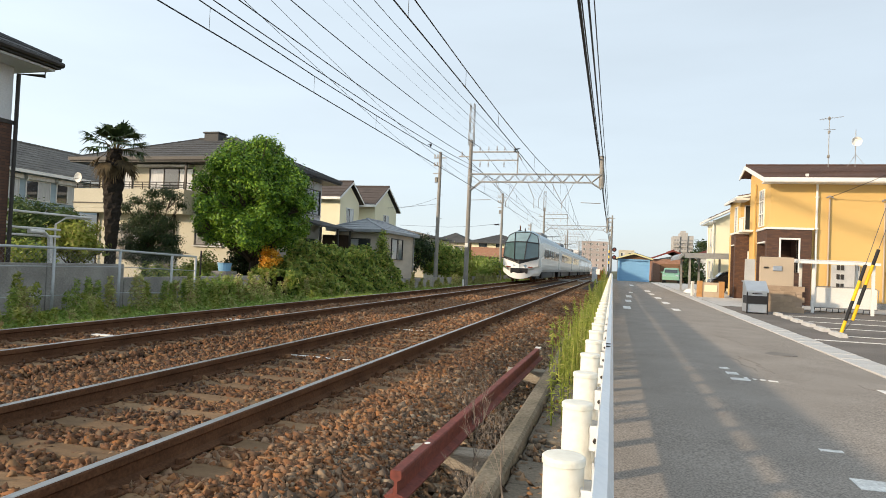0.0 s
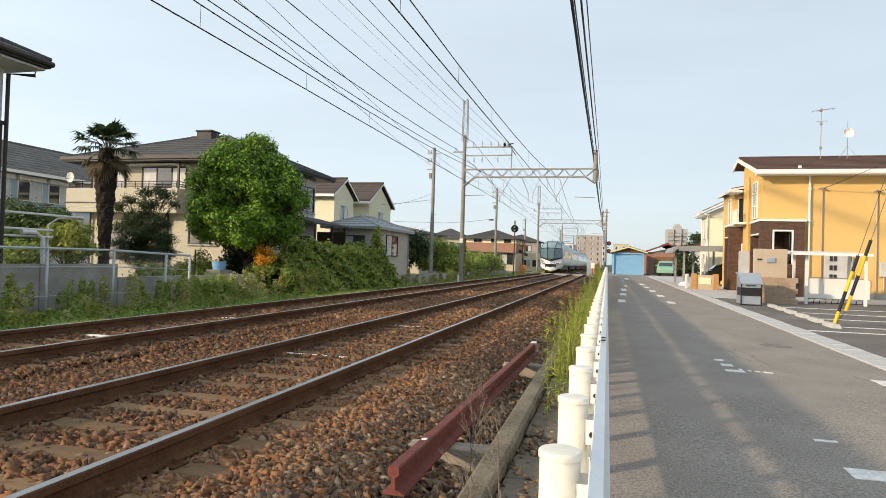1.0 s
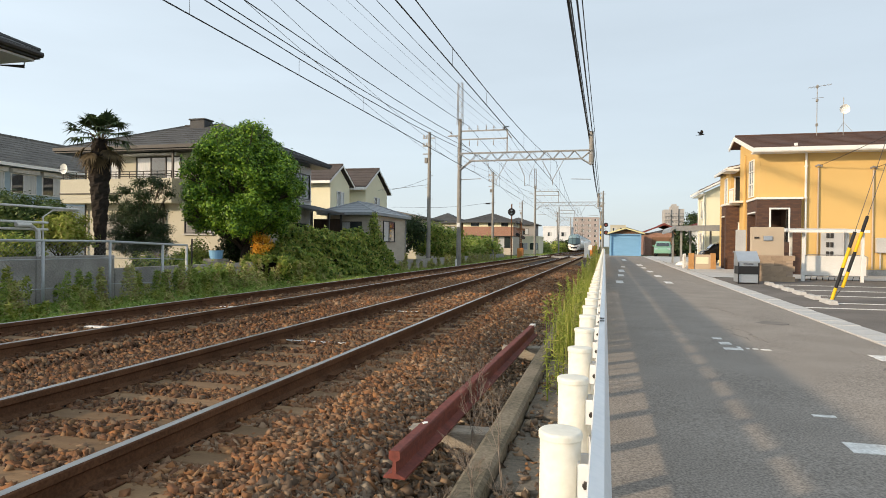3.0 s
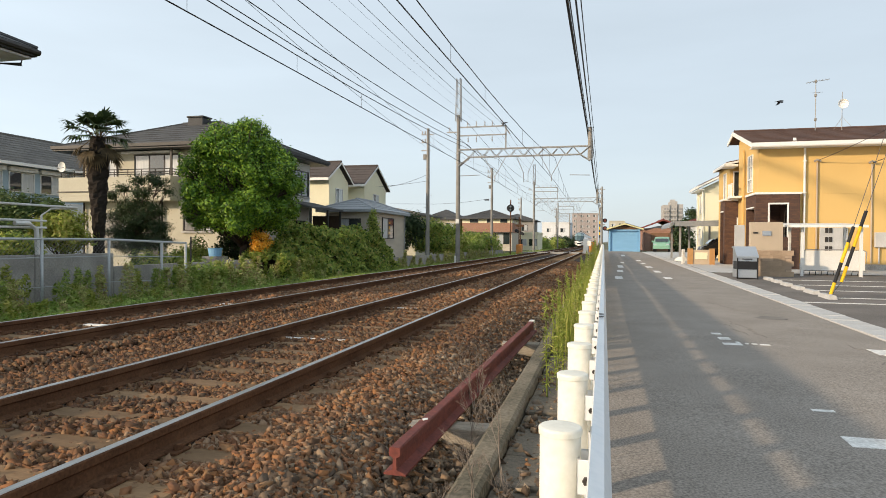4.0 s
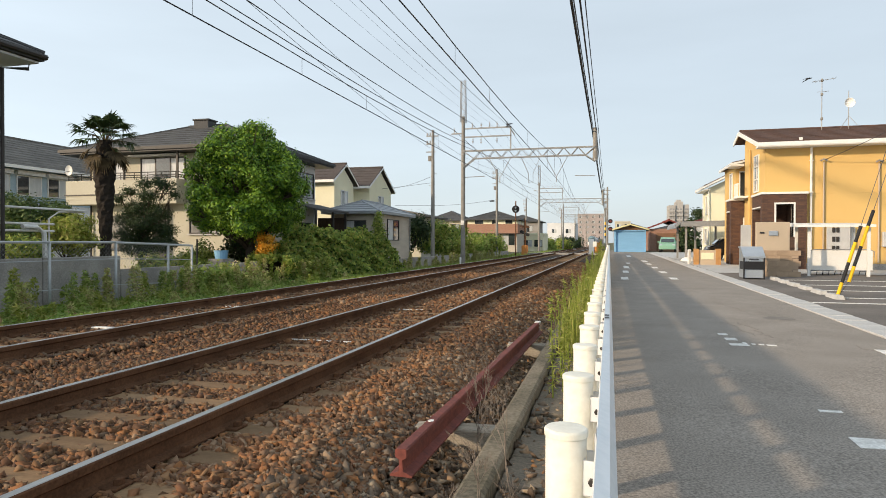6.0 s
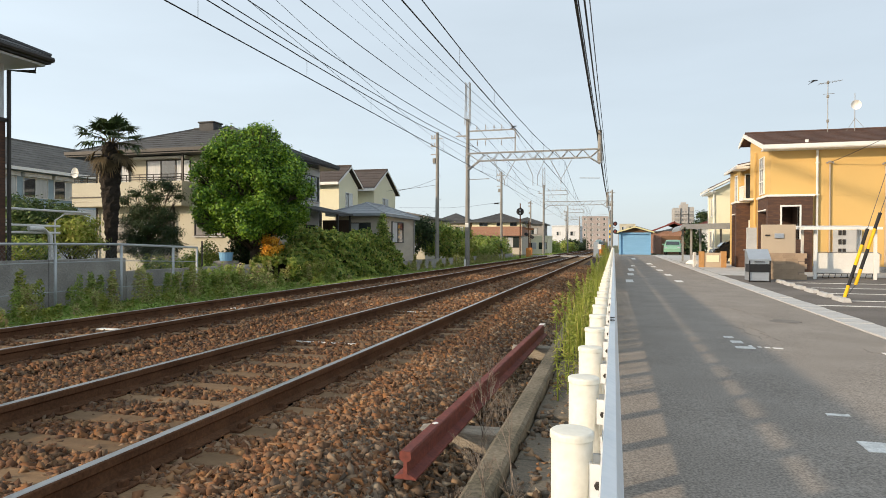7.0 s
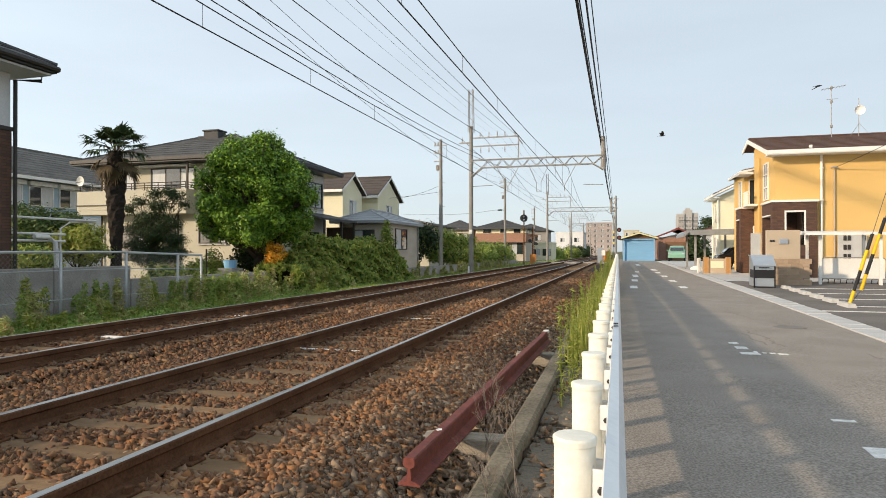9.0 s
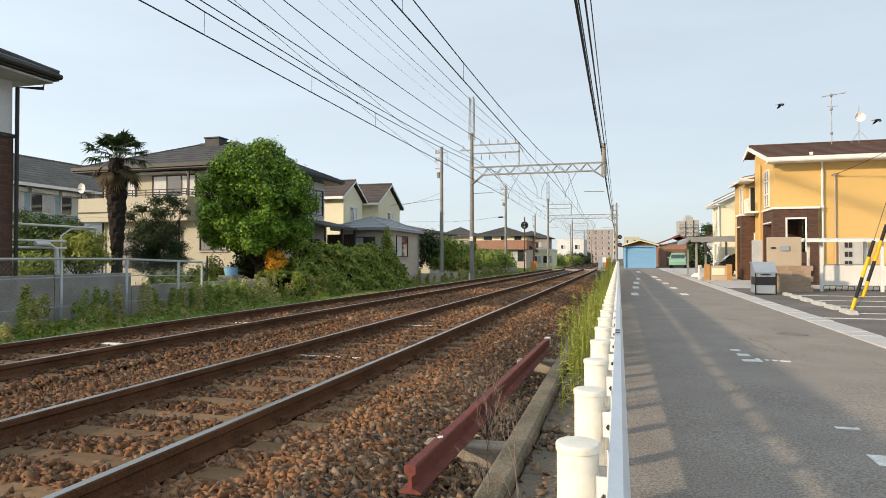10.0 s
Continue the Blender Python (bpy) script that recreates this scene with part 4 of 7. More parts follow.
def plain_house(x0, x1, y0, y1, z1, rise, wall, roof, label, flat=False, floors=2, lo=-0.8):
    h = thing("house", label, "house")
    part("wall", Shape().box(x0, x1, y0, y1, lo, z1), wall, h)
    if flat:
        part("parapet", Shape().box(x0 - 0.1, x1 + 0.1, y0 - 0.1, y1 + 0.1, z1 + 0.003, z1 + 0.3), wall, h)
    else:
        hip_roof(h, x0 - 0.6, x1 + 0.6, y0 - 0.6, y1 + 0.6, z1 + 0.1, rise, roof, ridge_x=(x1 - x0) > (y1 - y0))
    for fl in range(floors):
        zb = z1 - (floors - fl) * (z1 - lo - 0.5) / floors + 0.9
        n = max(2, int((x1 - x0) / 2.8))
        for k in range(n):
            u = x0 + (k + 0.5) * (x1 - x0) / n
            window(h, "-y", y0, u - 0.7, u + 0.7, zb, zb + 1.2, 2, M_FRAME if k % 2 else M_FRAME_W, [M_GLASS, M_CURTAIN])
    return h


house_hipped()
house_blue()
house_near()
house_gables()
house_low()
house_terracotta()
plain_house(-30, -18.4, 60, 68, 3.95, 0.9, M_CREAM, M_ROOF_S, "cream house with a low weathered grey roof")
plain_house(-30, -23.9, 103, 111, 5.0, 1.7, M_CREAM, M_ROOF_G, "distant cream house with dark hipped roof")
plain_house(-20.5, -13.4, 122, 130, 5.4, 1.4, M_GREYWALL, M_ROOF_G, "distant grey house with dark roof")
plain_house(-14.8, -11.2, 110, 118, 2.7, 0, M_CREAM_L, M_ROOF_G, "low pale yellow shed beyond the crossing", flat=True, floors=1)
plain_house(-18.2, -9.9, 190, 206, 6.95, 0, M_WHITEWALL, M_ROOF_G, "white flat-roofed building far down the line", flat=True)
plain_house(-16, -3, 330, 350, 16, 0, M_HAZY_P, M_ROOF_G, "distant hazy pinkish apartment block", flat=True, floors=6)
plain_house(-60, -44, 300, 320, 9, 0, M_WHITEWALL, M_ROOF_G, "distant white block of flats", flat=True, floors=3)


def apartment_tower():
    t = thing("apartment_building", "distant cream high-rise apartment block with balconies", "apartment building")
    for k, (x0, x1, z1) in enumerate(((39, 43.4, 27), (43.7, 48.4, 29.5), (48.7, 52.3, 27.5))):
        w = part("wall", Shape().box(x0, x1, 450 + k, 465, -1, z1), M_HAZY, t)
        for f in range(8):
            z = 1.5 + f * 3.0
            part("balcony", Shape().box(x0 + 0.4, x1 - 0.4, 449 + k, 449.98 + k, z, z + 1.1), M_HAZY, w)
            for q in range(2):
                u = x0 + 0.8 + q * (x1 - x0 - 1) / 2
                part("window", Shape().box(u, u + 1.2, 449.9 + k, 450.02 + k, z + 1.15, z + 2.3), M_HAZY_D, w)
    part("roof_box", Shape().box(44.5, 47.5, 455, 461, 29.503, 31), M_HAZY, t)


apartment_tower()


# ---- boundary of the line on the west ----
def west_fence():
    f = thing("chain_link_fence", "grey steel mesh fence with a tubular top rail", "fence")
    pm = Shape().tube([(0, 0, -0.7), (0, 0, 1.26)], 0.035, 8).mesh("post", M_FENCE, True)
    y = 3.5
    while y < 16:
        part("post", pm, None, f, at=pose(-12.5, y, 0.09 - max(0, y - 13.4) * 0.03))
        y += 2.0
    part("post", pm, None, f, at=pose(-12.5, 16.57, 0.0), label="")
    for z in (1.33, 0.90, 0.22):
        part("rail", Shape().tube([(-12.5, 2.5, z), (-12.5, 13.4, z), (-12.5, 16.57, z - 0.1)], 0.034 if z > 1 else 0.012, 6), M_FENCE, f)
    mesh_ = Shape()
    for k in range(-12, 150):
        a = 2.5 + k * 0.11
        for sg in (1, -1):
            p, q = (a, 0.2), (a + 1.1, 1.34)
            if sg < 0:
                p, q = (a, 1.34), (a + 1.1, 0.2)
            if p[0] < 2.4 or q[0] > 16.5:
                continue
            mesh_.tube([(-12.5, p[0], p[1]), (-12.5, q[0], q[1])], 0.0028, 3, False)
    part("wire_mesh", mesh_, M_STEEL, f)
    w = thing("boundary_wall", "weathered grey concrete boundary wall", "wall", kind="structure")
    for k in range(8):
        y0 = 2.0 + k * 2.4
        if y0 > 20:
            break
        part("wall_panel", Shape().box(-12.95, -12.8, y0 + 0.01, min(y0 + 2.39, 20.9), -0.7, 0.96 if y0 < 14 else 0.6, 0.01), M_CONC, w)
    part("wall_panel", Shape().box(-12.62, -12.42, 18.3, 20.85, -0.9, 0.28, 0.02), M_CONC, w)
    st = thing("stake", "thin black stake at the end of the mesh fence", "post")
    part("rod", Shape().tube([(-12.5, 16.82, -0.6), (-12.5, 16.82, 1.43)], 0.025, 6), M_BLACK, st)
    w2 = thing("boundary_wall", "low grey concrete wall with sparse weeds", "wall", kind="structure")
    for k in range(14):
        y0 = 34 + k * 3.0
        part("wall_panel", Shape().box(-12.2, -12.05, y0 + 0.01, y0 + 2.99, -0.9, 0.36 - 0.004 * k), M_CONC, w2)
    # garden pipe rails behind the wall
    r = thing("pipe_railing", "white bent pipe railing behind the wall", "railing")
    for z, y1 in ((2.2, 14.2), (1.80, 13.2), (1.62, 13.2)):
        part("pipe", Shape().tube([(-14.2, 5, z), (-14.2, y1, z)], 0.03, 8), M_FRAME_W, r)
    part("bent_pipe", Shape().tube([(-14.1, 12.2, 1.72), (-14.1, 12.6, 1.72), (-14.1, 12.82, 1.56), (-14.1, 12.85, 0.9)], 0.06, 8), M_FRAME_W, r, "thick white bent pipe")
    part("bent_pipe", Shape().tube([(-14.25, 13.1, 0.8), (-14.25, 13.1, 1.95), (-14.25, 13.4, 2.14), (-14.25, 14.2, 2.18)], 0.025, 8), M_FRAME_W, r)
    tank = thing("utility_box", "grey utility box behind the wall", "utility box")
    part("box_body", Shape().box(-14.0, -13.3, 9.2, 10.0, 0, 1.55, 0.03), M_SILVER, tank)


west_fence()


# ---- plants ----
def clump_points(rng, n, centre, radii, power=0.45):
    d = rng.normal(0, 1, (n, 3))
    d /= np.linalg.norm(d, axis=1, keepdims=True)
    r = rng.uniform(0, 1, n) ** power
    return np.array(centre) + d * r[:, None] * np.array(radii), d


def leafy(name, label, category, trunk_base, blobs, leaf, size, count, trunk_r=0.12, seed=1, aspect=0.55, bark=M_BARK):
    """A tree or shrub: a trunk with limbs into each blob, and leaves gathered in twig clusters over the blobs."""
    rng = np.random.default_rng(seed)
    t = thing(name, label, category)
    s = Shape()
    b = Vector(trunk_base)
    top = Vector(np.mean([c for c, r in blobs], axis=0))
    s.tube([b - Vector((0, 0, 0.2)), b.lerp(top, 0.35) + Vector((0.06, 0.03, 0)), b.lerp(top, 0.7), top], [trunk_r * 1.2, trunk_r, trunk_r * 0.75, trunk_r * 0.3], 8)
    for c, r in blobs:
        c = Vector(c)
        st = b.lerp(top, 0.3 + 0.4 * rng.uniform())
        s.tube([st, st.lerp(c, 0.5) + Vector((0, 0, -0.1)), c], [trunk_r * 0.5, trunk_r * 0.3, trunk_r * 0.1], 5)
        for k in range(4):
            e = c + Vector(rng.normal(0, 0.5, 3) * np.array(r))
            s.tube([c.lerp(st, 0.25), e], [trunk_r * 0.2, 0.008], 4)
    part("trunk", s, bark, t)
    P, N = [], []
    vol = np.array([r[0] * r[1] * r[2] for c, r in blobs]) ** 0.67
    for (c, r), v in zip(blobs, vol / vol.sum()):
        m = max(8, int(count * v / 14))
        cc, d = clump_points(rng, m, c, r, 0.3)
        per = 14
        off = rng.normal(0, size * 1.6, (m, per, 3))
        P.append((cc[:, None] + off).reshape(-1, 3))
        N.append((d[:, None] * 0.8 + off / (size * 3) + [0, 0, 0.35]).reshape(-1, 3))
    P, N = np.concatenate(P), np.concatenate(N)
    part("crown", leaf_mesh("crown", P, N, size, leaf, rng, aspect), None, t)
    return t


def blob_set(rng, centre, radii, n, r):
    out = []
    for k in range(n):
        d = rng.normal(0, 1, 3)
        d /= np.linalg.norm(d)
        p = np.array(centre) + d * np.array(radii) * rng.uniform(0.55, 0.86)
        q = r * rng.uniform(0.7, 1.25)
        out.append((tuple(p), (q, q, q * 0.85)))
    return out


R3 = np.random.default_rng(3)
crown = blob_set(R3, (-13.9, 21.8, 3.6), (2.55, 2.55, 2.45), 150, 0.40) + blob_set(R3, (-13.95, 22.0, 2.5), (2.6, 2.55, 0.8), 84, 0.38) + blob_set(R3, (-13.9, 21.9, 5.15), (1.35, 1.35, 1.0), 26, 0.34) + blob_set(R3, (-13.0, 20.1, 1.75), (0.35, 0.55, 0.25), 7, 0.24) + [((-13.9, 21.8, 3.6), (1.8, 1.8, 1.7)), ((-13.9, 21.8, 4.7), (1.25, 1.25, 1.2))]
leafy("broadleaf_tree", "dense rounded bright green tree behind the boundary wall", "tree", (-13.9, 21.9, 0), crown, M_LEAF, 0.056, 125000, 0.17, 4)
leafy("shrub", "low orange leaved shrub under the tree", "shrub", (-12.95, 21.7, 0.0), blob_set(R3, (-12.9, 21.6, 1.22), (0.5, 0.62, 0.42), 11, 0.15) + blob_set(R3, (-12.8, 21.2, 1.5), (0.3, 0.3, 0.2), 4, 0.1), M_LEAF_O, 0.045, 2300, 0.025, 5)
tub = thing("water_tub", "blue plastic tub on a stand in the garden", "tub")
part("tub_body", Shape().tube([(-14.0, 20.25, 0.72), (-14.0, 20.25, 1.0), (-14.0, 20.25, 1.03)], [0.22, 0.26, 0.28], 16), M_BLUE_DOOR, tub)
part("stand", Shape().box(-14.3, -13.7, 19.9, 20.6, -0.2, 0.72), M_CONC, tub)
pine = [((-17.0 + dx, 19.6 + dy, z), (r, r * 0.9, 0.42 * r + 0.05)) for dx, dy, z, r in ((1.1, 0, 3.42, 0.34), (0.72, 0.1, 3.58, 0.26), (1.32, 0.1, 3.12, 0.22), (0.15, 0, 3.5, 0.33), (-0.5, 0, 3.28, 0.28), (0.5, -0.1, 3.02, 0.45), (-0.95, 0, 3.0, 0.3),
        (0, 0, 2.6, 0.62), (0.78, 0, 2.4, 0.5), (-0.6, 0, 2.2, 0.55), (0.4, -0.2, 2.0, 0.72), (1.05, 0, 1.75, 0.5), (-0.4, 0, 1.6, 0.7), (0.9, 0, 1.3, 0.6), (0, 0, 1.15, 0.8))]
leafy("garden_pine", "dark cloud-pruned garden evergreen", "tree", (-17.2, 19.6, 0), pine, M_LEAF_D, 0.05, 21000, 0.08, 6, 0.3)
for i, (x, y, z, rx, ry, rz, m, n) in enumerate((
        (-17.5, 14.3, 1.0, 1.3, 1.3, 0.6, M_LEAF_H, 5000), (-17.3, 16.6, 1.45, 1.3, 1.0, 0.6, M_WEED, 5200), (-19.3, 17.2, 2.1, 1.35, 1.2, 0.85, M_LEAF_M, 9000), (-18.9, 14.9, 1.3, 1.5, 1.3, 0.9, M_LEAF_M, 7000),
        (-15.2, 19.0, 0.35, 0.9, 1.4, 0.4, M_LEAF_H, 3000), (-15.4, 21.3, 0.55, 0.8, 1.0, 0.4, M_WEED, 3200), (-16.6, 22.6, 0.7, 0.9, 0.7, 0.5, M_LEAF_M, 3400), (-14.0, 25.5, 1.3, 1.0, 2.0, 1.0, M_LEAF_H, 4500), (-14.6, 22.6, 1.2, 0.8, 0.9, 1.0, M_LEAF_D, 3400), (-12.0, 18.8, -0.1, 0.5, 1.0, 0.45, M_TALLWEED, 2800), (-12.0, 17.3, 0.0, 0.45, 0.9, 0.5, M_GRASS, 2600), (-11.6, 22.2, 0.0, 0.4, 0.6, 0.6, M_WEED, 2000))):
    leafy("shrub", "leafy green garden shrub behind the wall", "shrub", (x, y, 0), blob_set(R3, (x, y, z), (rx, ry, rz), 14, 0.45), m, 0.06, n, 0.05, 10 + i)


def hedge():
    rng = np.random.default_rng(21)
    h = thing("hedge", "overgrown climbing hedge along the railway boundary", "hedge")
    core = Shape()
    for k in range(12):
        y = 21.4 + k * 0.9
        core.box(-13.3, -12.75, y + 0.5, y + 1.4, -0.6, min(1.35, 0.55 + 0.3 * k) + 0.1 * math.sin(k * 1.9))
    part("stem_mass", core, M_BARK, h)
    n = 34000
    y = rng.uniform(21.0, 33.4, n)
    top = 1.62 + 0.17 * np.sin(y * 1.3) + 0.13 * np.sin(y * 3.1 + 1) + 0.08 * np.sin(y * 7.7) - np.clip(24 - y, 0, 3) * 0.33
    u = rng.uniform(0, 1, n)
    face = u < 0.66
    z = np.where(face, rng.uniform(-0.25, 1, n) * top, top + rng.normal(0, 0.09, n))
    bulge = 0.30 * np.sin(y * 2.1 + z * 2.2) + 0.20 * np.sin(y * 5.3 - z * 4) + 0.12 * np.sin(y * 9.1 + z * 11)
    x = np.where(face, -12.15 + bulge * 0.8 + 0.75 * np.clip(1 - (z + 0.4) / 1.6, 0, 1) - 0.12 * z + rng.normal(0, 0.08, n), rng.uniform(-13.4, -12.3, n))
    N = np.stack([np.where(face, 1.0, 0.2), rng.normal(-0.4, 0.3, n), np.where(face, 0.4, 1.0)], 1)
    part("foliage", leaf_mesh("foliage", np.stack([x, y, z], 1), N, 0.092, M_LEAF_H, rng, 0.6, 0.9), None, h)
    leafy("conifer", "slim green conifer by the grey house", "tree", (-12.3, 32.2, 0), [((-12.3 + 0.06 * math.sin(k * 2), 32.2 + 0.12 * math.sin(k * 1.7), 0.6 + 0.3 * k), (0.5 - 0.045 * k, 0.5 - 0.045 * k, 0.3)) for k in range(8)], M_LEAF_H, 0.06, 5200, 0.05, 33)


hedge()


def palm():
    rng = np.random.default_rng(9)
    p = thing("palm_tree", "tall windmill palm with a shaggy fibrous trunk", "palm tree")
    x, y = -17.07, 17.95
    s = Shape()
    rings = []
    for k in range(58):
        z = -0.2 + k * 0.089
        r = (0.17 + 0.14 * min(max((z - 1.4) / 2.2, 0), 1)) * (1 + 0.14 * ((k * 37) % 5) / 5) * (1.0 if z < 4.4 else 0.75)
        rings.append([(x + 0.03 * math.sin(z) + r * (1 + 0.10 * math.sin(5 * q + k * 2.1)) * math.cos(q), y + r * math.sin(q) * (1 + 0.1 * math.cos(7 * q + k)), z) for q in (2 * math.pi * j / 14 for j in range(14))])
    s.rings(rings)
    part("trunk", s, M_PALMBARK, p)
    fan, dead, stalk = [], [], Shape()
    base = np.array([x + 0.03, y, 4.9])
    for k in range(38):
        hang = k >= 28
        az = k * 2.39996 + rng.uniform(-0.25, 0.25)
        el = rng.uniform(-1.15, -0.6) if hang else -0.25 + 1.5 * (k / 28) ** 0.9
        d = np.array([math.cos(az) * math.cos(el), math.sin(az) * math.cos(el), math.sin(el)])
        L = rng.uniform(0.5, 0.82)
        hub = base + d * L
        stalk.tube([tuple(base - [0, 0, 0.2]), tuple(base + d * L * 0.5 + [0, 0, 0.05]), tuple(hub)], [0.02, 0.014, 0.01], 4)
        side = np.cross(d, [0, 0, 1.0])
        side /= np.linalg.norm(side) + 1e-9
        up = np.cross(side, d)
        for j in range(17):
            a = (j - 8) / 8 * 1.25
            e = d * math.cos(a) + side * math.sin(a)
            e /= np.linalg.norm(e)
            ln = rng.uniform(0.5, 0.64) * (1 - 0.2 * abs(a) / 1.25)
            w = np.cross(e, up) * 0.032
            tip = hub + e * ln + np.array([0, 0, -0.16 * rng.uniform(0.5, 1.6)])
            mid = hub + e * ln * 0.6
            (dead if hang else fan).extend([hub - w * 0.4, hub + w * 0.4, mid + w, mid - w, mid - w, mid + w, tip + w * 0.1, tip - w * 0.1])
    part("frond_core", stalk, M_DEADLEAF, p)
    for nm, q, m in (("fronds", fan, M_PALMLEAF), ("dry_fronds", dead, M_DEADLEAF)):
        v = np.array(q)
        part(nm, big_mesh(nm, v, np.arange(len(v)).reshape(-1, 4), m), None, p, "dry brown hanging fronds" if nm == "dry_fronds" else "")


palm()


def grasses():
    rng = np.random.default_rng(40)

    def patch(name, label, x0, x1, y0, y1, n, h0, h1, w, m, patchy=0.5, lean=0.4):
        x, y = rng.uniform(x0, x1, n), rng.uniform(y0, y1, n)
        f = np.array([noise.noise((a * 0.8, b * 0.5, 2.2)) for a, b in zip(x, y)]) * 0.5 + 0.5
        k = rng.uniform(0, 1, n) < (f ** 1.5 * patchy * 2 + 0.12)
        x, y, f = x[k], y[k], f[k]
        z = np.array([z_ground(a, b) for a, b in zip(x, y)])
        ob = new(name, blade_mesh(name, np.stack([x, y, z], 1), (h0 + (h1 - h0) * rng.uniform(0, 1, len(x)) * (0.4 + f)), w, m, rng, lean))
        tagged(ob, label, "grass", kind="stuff")
    patch("verge_grass", "green verge grass beside the far track", -12.45, -8.7, 3.5, 24, 52000, 0.08, 0.34, 0.011, M_GRASS, 0.8)
    patch("verge_grass", "thin green grass along the far verge", -12.0, -8.9, 24, 70, 26000, 0.12, 0.4, 0.018, M_GRASS, 0.7)
    patch("verge_grass", "low dry grass along the line", -12.0, -9.0, 70, 130, 8000, 0.2, 0.6, 0.04, M_GRASS, 0.7)
    patch("garden_grass", "rough garden grass behind the wall", -18, -13.1, 8, 25, 9000, 0.15, 0.45, 0.02, M_GRASS, 0.9)
    patch("fence_weeds", "yellow green weeds along the guard fence", -0.62, -0.2, 7.4, 46, 6200, 0.3, 0.85, 0.006, M_WEED, 0.9, 0.25)

    # low broad-leaved plants that cover the verge
    n = 46000
    x, y = -9.05 - 3.4 * rng.uniform(0, 1, n), rng.uniform(4.0, 26, n)
    f = np.array([noise.noise((a * 1.3, b * 1.1, 5.1)) for a, b in zip(x, y)]) * 0.5 + 0.5
    top = (0.10 + 0.36 * f) * np.clip((-8.95 - x) / 0.7, 0.25, 1)
    z = np.array([z_ground(a, b) for a, b in zip(x, y)]) + top * rng.uniform(0.15, 1, n) ** 0.6
    N = np.stack([rng.normal(0.2, 0.4, n), rng.normal(-0.2, 0.4, n), np.ones(n)], 1)
    tagged(new("verge_plants", leaf_mesh("verge_plants", np.stack([x, y, z], 1), N, 0.05, M_VERGE, rng, 0.5, 0.6)), "low leafy green plants covering the verge", "weeds", kind="stuff")

    # tall leafy weeds: a stem with many narrow leaves
    def tall(x, y, h, seed, m=M_GRASS, leaf=0.05):
        r = np.random.default_rng(seed)
        t = thing("tall_weed", "tall leafy weed" + (" beside the guard fence" if x > -2 else " beside the mesh fence"), "weed", group="tall weeds")
        z = z_ground(x, y)
        top = Vector((x + r.normal(0, 0.06), y + r.normal(0, 0.06), z + h))
        s = Shape().tube([(x, y, z), Vector((x, y, z)).lerp(top, 0.5), top], [0.007, 0.005, 0.002], 4)
        part("stem", s, m, t)
        n = int((150 if x < -2 else 80 if y < 7.6 else 110) * h / 0.6)
        q = r.uniform(0.12, 1, n)
        a = r.uniform(0, 6.28, n)
        rad = (0.19 if x < -2 else 0.055) * (1.1 - q * 0.8) * np.sqrt(r.uniform(0.1, 1, n))
        P = np.array((x, y, z)) + np.outer(q, np.array(top) - (x, y, z)) + np.stack([np.cos(a) * rad, np.sin(a) * rad, r.uniform(-0.02, 0.05, n)], 1)
        N = np.stack([np.cos(a) * 0.4, np.sin(a) * 0.4, np.ones(n)], 1)
        part("leaves", leaf_mesh("leaves", P, N, leaf, m, r, 0.28 if x < -2 else 0.15, 0.6), None, t)
    k = 100
    for i in range(165):
        x = -9.6 - 2.75 * rng.uniform() ** 0.55
        tall(x, rng.uniform(4.5, 24), rng.uniform(0.35, 0.7) + (0.65 * rng.uniform() if x < -11.0 else 0), k + i, (M_TALLWEED, M_GRASS, M_TALLWEED, M_WEED)[i % 4], 0.06)
    for i in range(40):
        tall(-12.0 + 0.9 * rng.uniform(), rng.uniform(34, 66), rng.uniform(0.5, 1.2), 700 + i, M_TALLWEED, 0.09)
    for i, (x, y, h) in enumerate(((-0.46, 5.4, 0.95), (-0.4, 5.7, 0.8), (-0.36, 5.9, 0.7), (-0.45, 6.3, 0.95), (-0.4, 6.7, 1.0), (-0.34, 7.2, 0.9), (-0.46, 7.4, 0.8), (-0.42, 8.0, 0.9), (-0.37, 8.7, 0.9),
                                   (-0.44, 9.3, 0.95), (-0.36, 10, 0.8), (-0.45, 10.8, 1.0), (-0.4, 11.6, 0.9), (-0.42, 12.5, 1.0), (-0.38, 13.5, 0.9), (-0.42, 14.6, 1.1), (-0.4, 16, 1.0), (-0.4, 17.5, 1.1), (-0.42, 19, 1.1), (-0.4, 21, 1.2), (-0.4, 23, 1.2), (-0.4, 25.5, 1.3), (-0.4, 28, 1.4), (-0.42, 31, 1.4), (-0.4, 34, 1.5), (-0.4, 37, 1.5))):
        tall(x, y, h, 300 + i, M_WEED, 0.036)
        if i > 5:
            tall(x + 0.05, y + 0.22, h * 0.85, 400 + i, M_WEED if i % 3 else M_TALLWEED, 0.03)
    # dry twigs by the stored rail
    for i, (x, y, h) in enumerate(((-0.98, 4.6, 0.7), (-0.9, 4.3, 0.5), (-1.05, 5.0, 0.85), (-1.0, 5.25, 0.75), (-0.62, 3.0, 0.6), (-0.5, 3.3, 0.75), (-0.45, 2.75, 0.5), (-0.72, 3.4, 0.35), (-0.55, 2.5, 0.4), (-1.15, 5.4, 0.4), (-0.8, 3.0, 0.3))):
        r = random.Random(500 + i)
        s = Shape()
        z = z_ground(x, y) + 0.02

